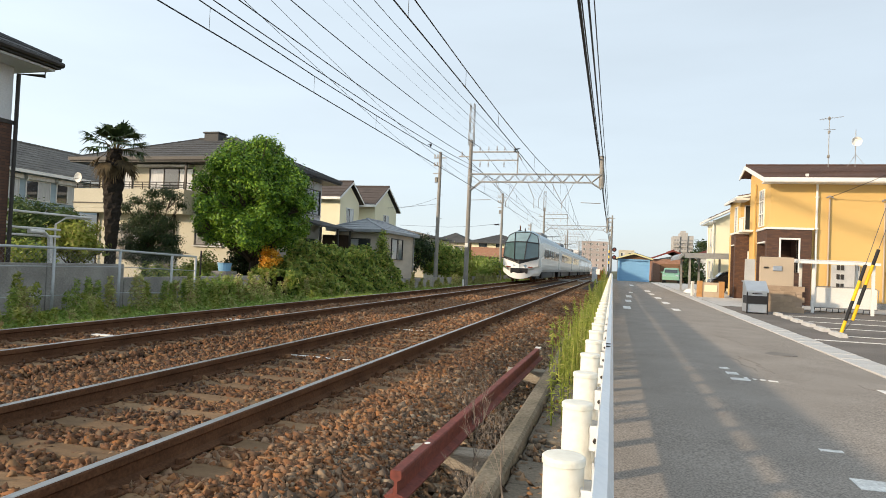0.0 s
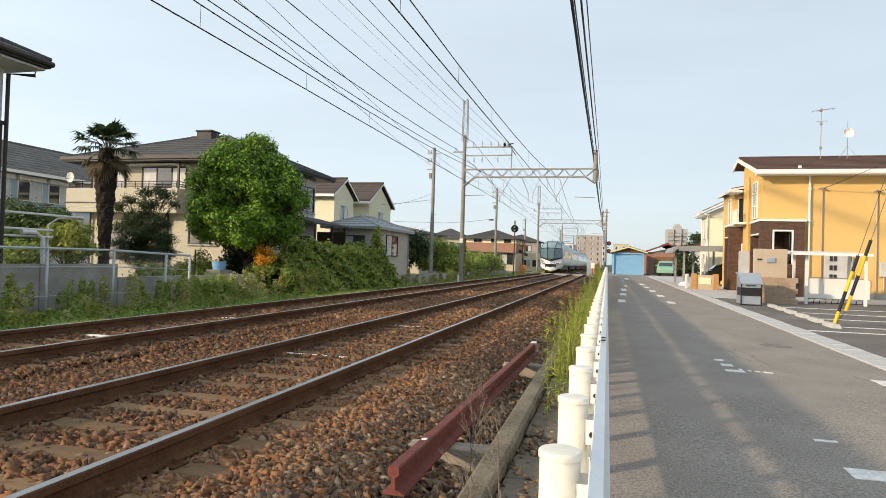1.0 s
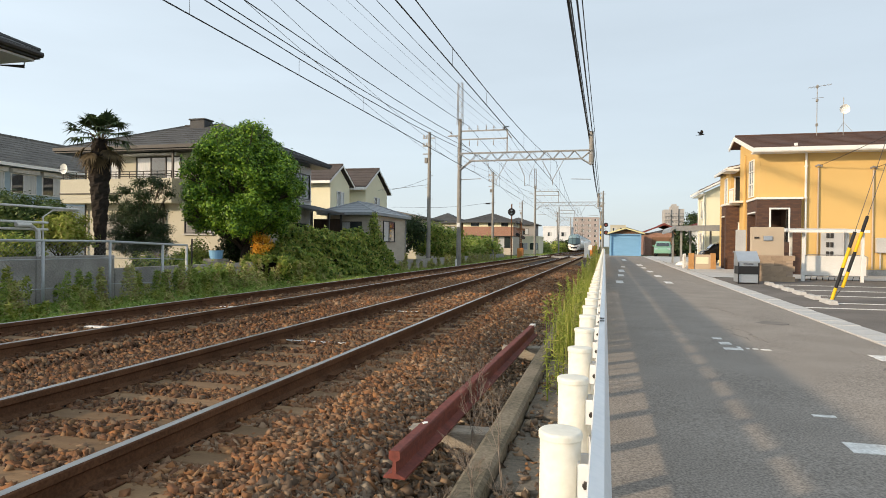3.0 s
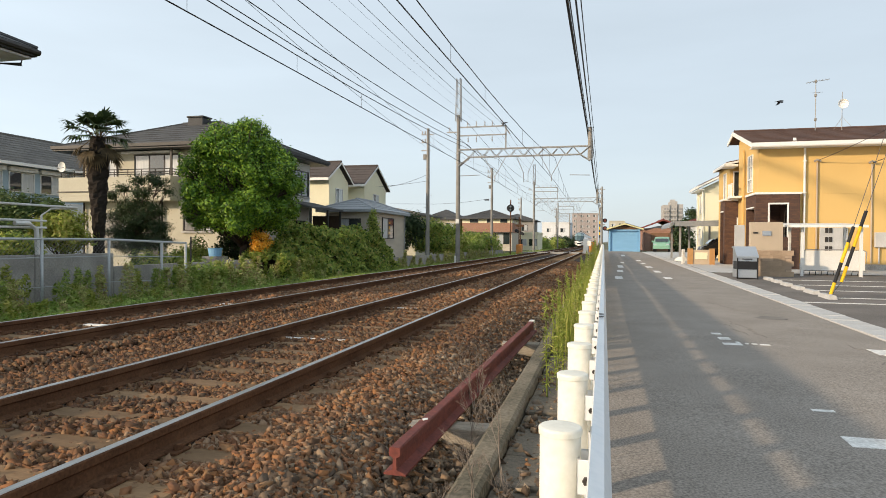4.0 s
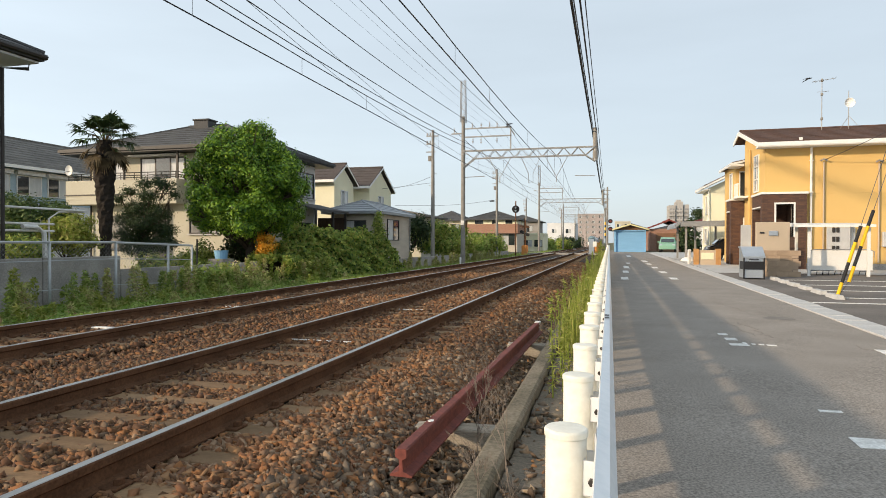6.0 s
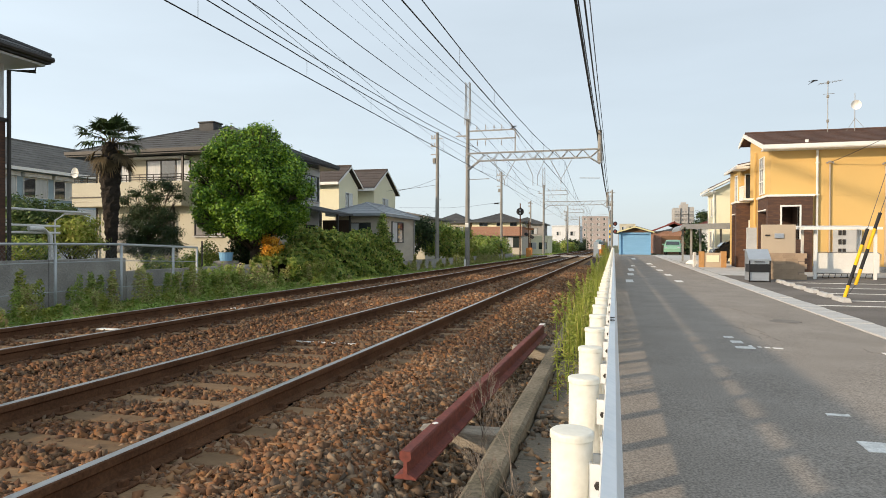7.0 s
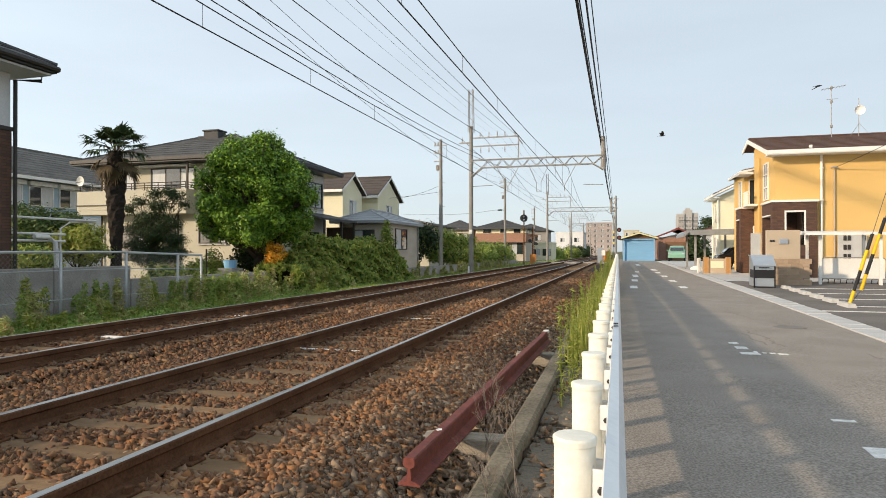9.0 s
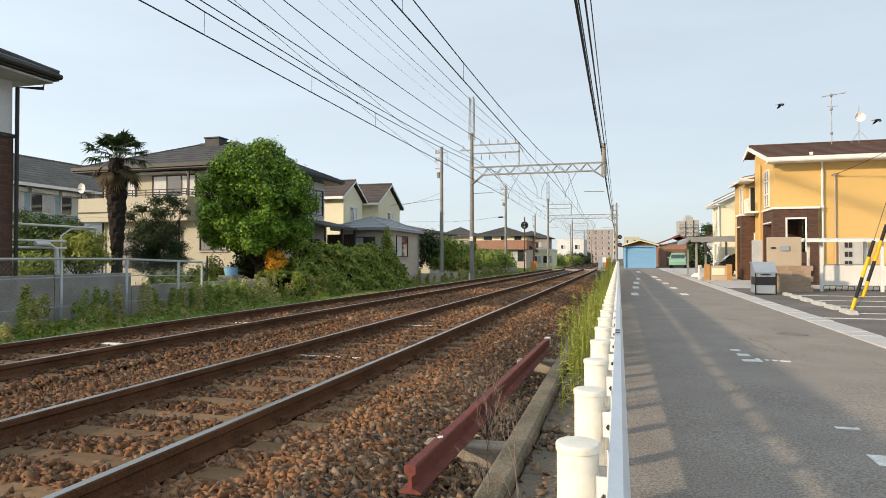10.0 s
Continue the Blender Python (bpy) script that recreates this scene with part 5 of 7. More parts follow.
        def branch(p, d, ln, rad, depth):
            e = p + d * ln
            s.tube([p, p.lerp(e, 0.5) + Vector((r.uniform(-1, 1), r.uniform(-1, 1), 0)) * ln * 0.06, e], [rad, rad * 0.8, rad * 0.5], 4)
            if depth:
                for q in range(3):
                    nd = (d + Vector((r.uniform(-1, 1), r.uniform(-1, 1), r.uniform(-0.1, 0.7))) * 0.75).normalized()
                    branch(p.lerp(e, r.uniform(0.35, 1)), nd, ln * r.uniform(0.45, 0.75), rad * 0.6, depth - 1)
        branch(Vector((x, y, z)), Vector((r.uniform(-0.2, 0.2), r.uniform(-0.2, 0.2), 1)).normalized(), h * 0.5, 0.0042, 4)
        tagged(part("dry_twig", s, M_TWIG), "leafless dry brown weed stalk in the gravel", "dry weed", "dry weeds")


grasses()

# trees and bushes further along the west side
for i, (x, y, z, rx, rz, m) in enumerate(((-15.2, 46, 1.9, 2.0, 1.5, M_LEAF_D), (-14.2, 50, 1.7, 2.0, 1.4, M_LEAF_H), (-13.8, 54, 1.6, 1.9, 1.5, M_WEED), (-18, 52, 2.0, 2.4, 1.6, M_LEAF_D), (-13.5, 62, 1.0, 2.0, 1.2, M_GRASS), (-14.5, 70, 1.0, 2.4, 1.3, M_LEAF_H),
                                           (-15.5, 80, 0.9, 2.6, 1.2, M_GRASS), (-18, 92, 1.0, 3.0, 1.4, M_LEAF_H), (-12.5, 120, 0.5, 3.0, 1.4, M_GRASS), (-12, 150, 0.6, 3, 1.8, M_LEAF_H), (-11.5, 175, 0.6, 3, 2.2, M_LEAF_D), (-13, 230, 1, 4, 3, M_LEAF_D))):
    leafy("bush", "untidy green bush beside the line", "bush", (x, y, -0.2), blob_set(R3, (x, y, z), (rx, rx, rz), 16, rx * 0.34), m, 0.06 + y * 0.0012, 5200, 0.08, 60 + i)


# ---- houses and yard east of the lane ----
def yellow_house():
    g = z_road(30)
    h = thing("house", "ochre yellow two-storey apartment house with brown tile roof and brick porches", "house")
    for x0, y0, y1, z0, z1 in ((6.74, 30.75, 35.05, 3.55, 5.62), (8.36, 30.75, 32.5, g - 0.3, 3.547), (6.74, 32.503, 35.05, g - 0.3, 3.547)):
        part("wall", Shape().box(x0, 19, y0, y1, z0, z1), M_YELLOW, h)
    gab = Shape()
    gab.prism([(30.75, 5.62), (35.05, 5.62), (35.05, 6.55), (34.25, 6.78), (30.75, 5.86)], 0, 6.74, 19)
    part("gable", gab, M_YELLOW, h)
    roof = Shape()
    ring = [(30.05, 5.68), (30.05, 5.80), (34.3, 7.0), (35.6, 6.62), (35.6, 6.50), (34.3, 6.88)]
    roof.rings([[(x, *q) for q in ring] for x in (6.32, 19.8)])
    r = part("roof", roof, M_ROOF_B, h)
    laps, trim = Shape(), Shape()
    for k in range(10):
        y = 30.3 + 0.42 * k
        laps.tube([(6.34, y, 5.806 + (y - 30.05) * 0.2824), (19.8, y, 5.806 + (y - 30.05) * 0.2824)], 0.018, 4)
    laps.tube([(6.34, 34.3, 7.0), (19.8, 34.3, 7.0)], 0.07, 6)
    tagged(part("tile_relief", laps, M_ROOF_B, r), kind="stuff")
    trim.rings([[(x, a, b) for a, b in ((30.03, 5.58), (30.03, 5.77), (34.3, 6.97), (35.62, 6.60), (35.62, 6.42), (34.3, 6.78))] for x in (6.27, 6.317)])
    part("barge_board", trim, M_WHITE, r, "white barge board of the gable")
    gut = Shape().prism([(29.93, 5.62), (29.96, 5.57), (30.04, 5.57), (30.04, 5.77), (29.93, 5.77)], 0, 6.27, 19.8)
    part("gutter", gut, M_WHITE, r, "white eave gutter")
    part("snow_stop", Shape().box(8.0, 8.12, 30.25, 30.33, 5.84, 5.98), M_WHITE, r)
    part("soffit", Shape().box(6.35, 19.7, 30.1, 30.74, 5.58, 5.64), M_WHITE, h)
    for x in (8.58, 13.6):
        downpipe(h, x, 30.66, g, 5.62, M_WHITE, 0.05)
    part("plinth", Shape().box(8.40, 19.03, 30.72, 30.748, g - 0.3, g + 0.28), M_CONC, h)
    # tall narrow stair window of the road side
    window(h, "-x", 6.74, 31.83, 32.75, 3.75, 5.50, 2, M_WHITE, M_GLASS)
    for z in (4.32, 4.92):
        part("glazing_bar", Shape().box(6.67, 6.69, 31.85, 32.73, z, z + 0.06), M_WHITE, h)
    bal = part("balcony", Shape().box(6.2, 6.73, 34.0, 35.0, 3.62, 3.72), M_WHITE, h)
    for k in range(5):
        y = 34.02 + k * 0.23
        part("baluster", Shape().box(6.21, 6.25, y, y + 0.05, 3.72, 4.3), M_WHITE, bal)
    part("handrail", Shape().box(6.2, 6.27, 34.0, 35.0, 4.303, 4.36), M_WHITE, bal)
    downpipe(h, 6.64, 33.4, g, 5.9, M_YELLOW, 0.05)
    # rear wing, its gable towards the lot
    part("wing_wall", Shape().box(6.55, 18, 36.4, 39.6, g - 0.3, 5.55).prism([(6.55, 5.55), (18, 5.55), (12.25, 6.6)], 1, 36.4, 39.6), M_YELLOW, h)
    gable_roof(h, 6.3, 18.2, 35.9, 39.9, 5.66, 1.2, M_ROOF_B, ridge_x=False, thick=0.12)
    window(h, "-y", 36.4, 6.72, 7.1, 3.6, 5.2, 1, M_WHITE, M_GLASS)
    window(h, "-x", 6.55, 37.2, 37.9, 3.6, 5.2, 1, M_WHITE, M_GLASS)
    part("eave_canopy", Shape().box(6.05, 6.72, 35.1, 36.38, 5.34, 5.46), M_WHITE, h)
    return h


def brick_porch(x0, x1, y0, y1, z1, opening):
    g = z_road(y0)
    p = thing("porch", "brown brick porch with a white coping", "porch")
    t = 0.32
    s = Shape()
    a, b, zo0, zo1 = opening
    s.box(x0, a, y0, y0 + t, g - 0.2, z1)
    s.box(b, x1, y0, y0 + t, g - 0.2, z1)
    s.box(a, b, y0, y0 + t, zo1, z1)
    if zo0 > g + 0.1:
        s.box(a, b, y0, y0 + t, g - 0.2, zo0)
    s.box(x1 - t, x1, y0 + t, y1, g - 0.2, z1)
    s.box(x0, x0 + t, y0 + t, y0 + 0.36, g - 0.2, z1)
    s.box(x0, x0 + t, y1 - 0.18, y1, g - 0.2, z1)
    s.box(x0, x0 + t, y0 + 0.36, y1 - 0.18, z1 - 0.52, z1)
    s.box(x0 + t, x1 - t, y1 - 0.1, y1, g - 0.2, z1)
    part("brick_wall", s, M_BROWN_BRICK, p)
    part("coping", Shape().box(x0 - 0.06, x1 + 0.06, y0 - 0.06, y1, z1 + 0.003, z1 + 0.10, 0.01), M_WHITE, p, "white coping slab")
    part("opening_trim", Shape().box(x0 - 0.03, x0 + t + 0.02, y0 + 0.33, y1 - 0.17, z1 - 0.58, z1 - 0.523), M_WHITE, p, "white trim of the opening")
    tr = Shape()
    for q in ((a - 0.07, a, zo0, zo1), (b, b + 0.07, zo0, zo1), (a - 0.07, b + 0.07, zo1, zo1 + 0.07)):
        tr.box(q[0], q[1], y0 - 0.03, y0 + t + 0.02, q[2], q[3])
    part("opening_trim", tr, M_WHITE, p, "white trim of the opening")
    part("door", Shape().box(x0 + 0.6, x0 + 1.5, y1 - 0.16, y1 - 0.103, g, g + 2.1), M_FRAME, p)
    return p


def yard():
    yellow_house()
    brick_porch(6.58, 8.36, 30.45, 32.49, 3.52, (7.14, 7.84, 1.63, 3.08))
    brick_porch(6.10, 7.4, 35.1, 36.38, 3.55, (6.75, 7.05, 0.4, 2.6))
    g = z_road(24)
    w = thing("screen_wall", "beige rendered screen wall with a letter slot", "wall", kind="structure")
    part("render", Shape().box(5.22, 6.32, 25.0, 25.22, g, 2.12, 0.01), M_BEIGE, w)
    part("letter_box", Shape().box(5.62, 5.92, 24.95, 25.0, 1.62, 1.80, 0.01), M_SILVER, w)
    part("name_plate", Shape().box(5.32, 5.48, 24.97, 25.0, 1.70, 1.76), M_FRAME, w)
    part("render", Shape().box(5.30, 5.66, 28.1, 28.3, g, 2.1), M_CONC_L, w)
    b = thing("block_wall", "low buff concrete block wall", "wall", kind="structure")
    blk = Shape().box(0.004, 0.386, 0, 0.15, 0.004, 0.186, 0.006).mesh("block", mat("buff split block", (0.40, 0.29, 0.20), (0.30, 0.22, 0.15), rough=0.95, scale=5, fine=40, bump=0.6, vary=0.14))
    for r in range(5):
        for k in range(4):
            x = 5.1 + k * 0.39 + (0.0 if r % 2 else -0.1)
            if x < 6.2:
                part("block", blk, None, b, at=pose(x, 24.5, g + r * 0.19))
    part("mortar_core", Shape().box(5.05, 6.48, 24.505, 24.645, g, g + 0.945), M_BLOCK, b)
    # waste cabinet
    c = thing("waste_cabinet", "silver sheet-metal refuse cabinet with a sloping lid", "refuse cabinet")
    g2 = z_road(23)
    part("body", Shape().prism([(22.7, g2 + 0.05), (23.5, g2 + 0.05), (23.5, g2 + 1.05), (23.15, g2 + 1.05), (22.7, g2 + 0.74)], 0, 4.36, 4.98), M_SILVER, c)
    part("dark_band", Shape().box(4.345, 4.995, 22.66, 23.3, g2 + 0.33, g2 + 0.60), M_BLACK, c, "black band")
    part("lid", Shape().prism([(22.66, g2 + 0.72), (22.66, g2 + 0.77), (23.14, g2 + 1.095), (23.54, g2 + 1.095), (23.54, g2 + 1.05), (23.15, g2 + 1.05)], 0, 4.33, 5.01), M_SILVER, c)
    for x in (4.34, 4.96):
        part("edge_frame", Shape().box(x, x + 0.035, 22.65, 22.70, g2 + 0.0, g2 + 0.72), M_BLACK, c)
    part("handle", Shape().box(4.5, 4.8, 22.61, 22.65, g2 + 0.66, g2 + 0.69), M_BLACK, c)
    # cycle shelter
    s = thing("cycle_shelter", "white steel cycle shelter with a flat canopy", "bicycle shelter")
    part("canopy", Shape().prism([(24.9, 1.93), (24.9, 2.02), (27.2, 2.14), (27.2, 2.03)], 0, 6.5, 9.02), M_WHITE, s)
    for x, y in ((7.03, 25.3), (8.93, 25.3), (7.03, 26.9), (8.93, 26.9)):
        part("post", Shape().box(x - 0.045, x + 0.045, y - 0.045, y + 0.045, g, 2.0), M_WHITE, s)
    bar = Shape().tube([(7.2, 25.9, g + 0.2), (7.2, 25.9, 1.05), (7.35, 25.9, 1.12), (9.2, 25.9, 1.12), (9.32, 25.9, 1.05), (9.32, 25.9, g + 0.2), (7.2, 25.9, g + 0.2)], 0.02, 6)
    part("hoop_rail", bar, M_STEEL, s)
    part("screen_panel", Shape().box(7.25, 9.28, 25.91, 25.94, g + 0.22, 1.09), M_WHITE, s, "white opaque screen panel")
    for k in range(5):
        x = 7.3 + k * 0.4
        part("rack_hoop", Shape().tube([(x, 26.1, g), (x, 26.0, g + 0.18), (x + 0.2, 26.0, g + 0.18), (x + 0.2, 26.1, g)], 0.015, 5), M_BLACK, s)
    mt = thing("meter_panel", "grey meter panel with dark meter windows on the wall", "meter panel")
    part("panel", Shape().box(9.2, 10.3, 30.62, 30.70, 0.85, 2.05, 0.01), M_CONC_L, mt)
    for r, z in enumerate((1.02, 1.42, 1.82)):
        for k in (0, 2) if r == 2 else (0,):
            for q in (0, 0.16):
                part("meter", Shape().box(9.4 + k * 0.36 + q * (k != 2), 9.52 + k * 0.36 + q * (k != 2), 30.58, 30.62, z, z + 0.22, 0.01), M_FRAME, mt)
    ab = thing("junction_box", "beige junction box on the yellow wall", "junction box")
    part("box_body", Shape().box(11.32, 11.85, 30.55, 30.72, 1.2, 1.85, 0.02), M_CONC_L, ab)
    part("conduit", Shape().tube([(11.5, 30.66, 0.5), (11.5, 30.66, 1.2)], 0.03, 6), M_CONC_L, ab)
    for x, z in ((9.08, 4.92), (11.2, 4.80)):
        cp = thing("cable_conduit", "slim beige cable conduit on the yellow wall", "conduit")
        part("pipe", Shape().tube([(x, 30.68, 0.5), (x, 30.68, z)], 0.035, 6), M_BEIGE, cp)
        part("entry_head", Shape().tube([(x - 0.15, 30.6, z + 0.05), (x - 0.03, 30.6, z + 0.12), (x + 0.12, 30.6, z + 0.06)], 0.045, 6), M_CONC, cp)
    ae = thing("roof_aerial", "roof aerial with short cross elements", "aerial")
    part("mast", Shape().tube([(9.80, 33.5, 6.8), (9.80, 33.5, 9.25)], 0.018, 6), M_STEEL, ae)
    for q in (7.25, 8.42, 9.08):
        part("clamp", Shape().box(9.755, 9.845, 33.44, 33.56, q, q + 0.13, 0.01), M_POLE, ae, "dark clamp on the mast")
    part("boom", Shape().tube([(9.39, 33.5, 9.1), (10.44, 33.6, 9.25)], 0.012, 5), M_STEEL, ae)
    for k in range(7):
        x = 9.44 + k * 0.15
        part("cross_element", Shape().tube([(x, 33.25, 9.1 + k * 0.02), (x, 33.75, 9.1 + k * 0.02)], 0.006, 4), M_STEEL, ae)
    part("lower_boom", Shape().tube([(9.59, 33.5, 8.6), (10.09, 33.5, 8.62)], 0.01, 4), M_STEEL, ae)
    di = thing("satellite_dish", "white round satellite dish on the roof", "satellite dish")
    part("dish_bowl", Shape().rings([[(10.95 + r * math.cos(q), 33.4 + d, 8.0 + r * math.sin(q)) for q in (2 * math.pi * k / 20 for k in range(20))] for r, d in ((0.05, 0.08), (0.15, 0.05), (0.22, -0.02), (0.23, -0.03), (0.21, 0.0), (0.1, 0.12))]), M_WHITE, di, smooth=True)
    part("mast", Shape().tube([(10.95, 33.55, 6.8), (10.95, 33.55, 8.6)], 0.016, 6).tube([(10.95, 33.5, 7.4), (10.7, 33.9, 6.85)], 0.01, 5).tube([(10.95, 33.5, 7.4), (11.2, 33.1, 6.85)], 0.01, 5), M_STEEL, di)
    # guy wires with striped sleeves
    foot = Vector((5.02, 16.0, z_road(16.0)))
    for a, top in ((foot, Vector((5.49, 16.0, 1.74))), (Vector((5.28, 16.06, 0.47)), Vector((5.76, 16.06, 2.1)))):
        gy = thing("guy_wire", "slanting guy wire with yellow and black warning sleeve", "guy wire")
        d = top - a
        for k, (p, q) in enumerate(((0, 0.22), (0.22, 0.5), (0.5, 0.78), (0.78, 1.0))):
            part("sleeve_band", Shape().tube([a + d * p, a + d * q], 0.036, 10), M_BLACK if k % 2 else M_YEL, gy)
        part("wire", Shape().tube([top, a + d * 4.4], 0.007, 4), M_WIRE_L, gy)
        if a is not foot:
            part("wire", Shape().tube([foot + Vector((0.02, 0.06, 0)), a], 0.007, 4), M_WIRE_L, gy)


yard()


def east_far():
    g = z_road(60)
    h = thing("house", "pale cream two-storey house with brown roof", "house")
    part("wall", Shape().box(6.75, 17.25, 46.6, 49.6, g - 0.3, 5.2), M_CREAM_L, h)
    part("gable_wall", Shape().prism([(6.75, 5.203), (17.25, 5.203), (12.0, 7.75)], 1, 46.6, 49.6), M_CREAM_L, h)
    gable_roof(h, 6.25, 17.75, 46.1, 50.1, 5.3, 2.85, M_ROOF_B, ridge_x=False)
    part("soffit", Shape().box(6.3, 6.747, 46.2, 50.0, 5.02, 5.07), M_WHITE, h)
    for y in (47.6,):
        window(h, "-x", 6.75, y, y + 0.7, 3.4, 4.7, 1, M_WHITE, M_GLASS)
        window(h, "-x", 6.75, y, y + 1.2, 1.2, 2.4, 2, M_WHITE, M_GLASS)
    downpipe(h, 6.65, 46.5, g, 5.2, M_WHITE)
    downpipe(h, 6.68, 49.3, g, 5.0, M_WHITE)
    # garage at the end of the lane
    q = thing("garage", "small garage with sky blue shutter and yellow verge", "garage")
    gz = z_road(66) - 0.02
    part("wall", Shape().box(0.5, 0.66, 66, 72, gz, 2.65).box(3.42, 3.58, 66, 72, gz, 2.65).box(0.66, 3.42, 66, 66.3, 2.5, 2.65).box(0.5, 3.58, 71.7, 72, gz, 2.65), M_BLUE_DOOR, q)
    part("gable_wall", Shape().prism([(0.5, 2.653), (3.58, 2.653), (2.04, 3.06)], 1, 66.02, 66.2), mat("brown gable board", (0.20, 0.11, 0.06), rough=0.8), q)
    sh = part("shutter", Shape().box(0.66, 3.42, 66.19, 66.22, gz, 2.5), M_BLUE_DOOR, q, "sky blue slatted shutter")
    for k in range(15):
        part("slat", Shape().box(0.67, 3.41, 66.17 + 0.006 * (k % 2), 66.187, gz + 0.02 + k * 0.139, gz + 0.152 + k * 0.139), M_BLUE_DOOR, sh)
    part("roof", Shape().prism([(0.28, 2.58), (2.04, 3.12), (3.85, 2.58), (3.85, 2.70), (2.04, 3.24), (0.28, 2.70)], 1, 65.6, 72.4), M_ROOF_S, q)
    part("verge_board", Shape().prism([(0.26, 2.60), (2.04, 3.14), (3.87, 2.60), (3.87, 2.74), (2.04, 3.28), (0.26, 2.74)], 1, 65.5, 65.596), mat("pale yellow verge", (0.75, 0.68, 0.36), rough=0.7), q)
    b = thing("garage", "brown brick outbuilding with a red tile roof", "garage")
    part("wall", Shape().box(4.3, 8.2, 72, 80, gz, 2.9), M_RED_BRICK, b)
    gable_roof(b, 4.0, 8.6, 71.5, 80.5, 3.0, 0.9, mat("red tile", (0.22, 0.06, 0.05), rough=0.8), ridge_x=False, fascia=None)
    part("door_recess", Shape().box(5.0, 7.6, 71.95, 71.997, gz, 2.4), mat("brown timber door", (0.24, 0.13, 0.075), rough=0.8, scale=2, fine=20, stretch=(6, 1, 1)), b)
    c = thing("carport", "carport with a smoked blue grey canopy on posts", "carport")
    part("canopy", Shape().rings([[(3.82 + 0.33 * (1 - math.cos(a)), y, 2.24 + 0.40 * math.sin(a)) for a in (0, 0.4, 0.8, 1.2, 1.57)] + [(7.0, y, 2.70), (7.0, y, 2.64), (4.2, y, 2.58), (3.88, y, 2.24)] for y in (40, 45.4)]), M_ROOF_BL, c)
    part("front_beam", Shape().box(4.16, 6.98, 39.96, 40.04, 2.34, 2.62), M_ROOF_BL, c)
    for x, y in ((4.5, 40.3), (4.5, 45.1), (5.62, 45.1), (6.9, 40.3), (6.9, 45.1)):
        part("post", Shape().box(x - 0.06, x + 0.06, y - 0.06, y + 0.06, z_road(y), 2.6), M_STEEL, c)
    car(5.75, 66.5, z_road(66), 172, mat("pale green car paint", (0.22, 0.42, 0.30), (0.20, 0.38, 0.27), rough=0.25, bump=0, spec=0.6), "pale green small car parked facing the lane")
    car(7.75, 42.6, z_road(42.6), 90, mat("black car paint", (0.015, 0.015, 0.017), rough=0.2, bump=0, spec=0.6), "black car parked under the carport")
    # low garden walls and gate
    p = thing("gate_wall", "low orange timber and stone gate wall", "garden wall", kind="structure")
    part("pier", Shape().box(4.25, 4.5, 34.5, 34.75, 0.1, 1.05), mat("orange timber", (0.52, 0.28, 0.11), rough=0.8), p)
    part("pier", Shape().box(5.3, 5.55, 34.5, 34.75, 0.1, 1.05), mat("orange timber board", (0.50, 0.27, 0.11), rough=0.8), p)
    part("infill", Shape().box(4.5, 5.3, 34.55, 34.7, 0.15, 0.98), M_BEIGE, p)
    part("plate", Shape().box(4.6, 5.2, 34.52, 34.55, 0.5, 0.85), M_CREAM_L, p)
    f = thing("picket_fence", "short white picket fence", "fence")
    for k in range(6):
        part("picket", Shape().box(4.0 + k * 0.06, 4.07 + k * 0.06, 35 + k * 0.35, 35.08 + k * 0.35, 0.2, 1.0, 0.01), M_WHITE, f)
    part("rail", Shape().tube([(4.04, 35.1, 0.78), (4.36, 36.85, 0.78)], 0.025, 6), M_WHITE, f)
    t = thing("tarpaulin", "white tarpaulin heap on the kerb", "tarpaulin")
    part("folded_sheet", Shape().rings([[(4.62 + 0.75 * r * math.cos(q) * (1 + 0.15 * math.sin(3 * q)), 40 + 0.8 * r * math.sin(q), z_road(40) + 0.45 * z) for q in (2 * math.pi * k / 12 for k in range(12))] for r, z in ((0.6, 0), (0.55, 0.25), (0.35, 0.5), (0.1, 0.58))]), M_WHITE, t, smooth=True)
    for i, (x, y, z, rx, rz, m) in enumerate(((7.7, 66, 1.8, 0.9, 1.5, M_LEAF_D), (17, 130, 5.5, 2.8, 3.2, M_LEAF_D), (20, 140, 4, 3, 2.5, M_LEAF_D))):
        leafy("bush", "untidy green garden bush beside the lane", "bush", (x, y, z_ground(x, y)), blob_set(R3, (x, y, z), (rx, rx, rz), 14, rx * 0.4), m, 0.07 + y * 0.001, 3600, 0.06, 90 + i)
    plain_house(14, 25, 125, 135, 4.6, 2.0, M_WHITEWALL, mat("red brown tile", (0.16, 0.05, 0.045), rough=0.8), "distant white house with red brown roof", lo=0)
    plain_house(1, 9, 150, 160, 4.2, 1.6, M_GREYWALL, M_ROOF_G, "distant grey house beyond the garage", lo=0)
    plain_house(10, 22, 180, 192, 4.5, 1.6, M_CREAM, M_ROOF_G, "distant cream house with grey roof", lo=0)
    plain_house(2, 7.5, 240, 250, 9.0, 0, M_CREAM, M_ROOF_G, "distant cream block with a roof tank", flat=True, floors=3, lo=0)


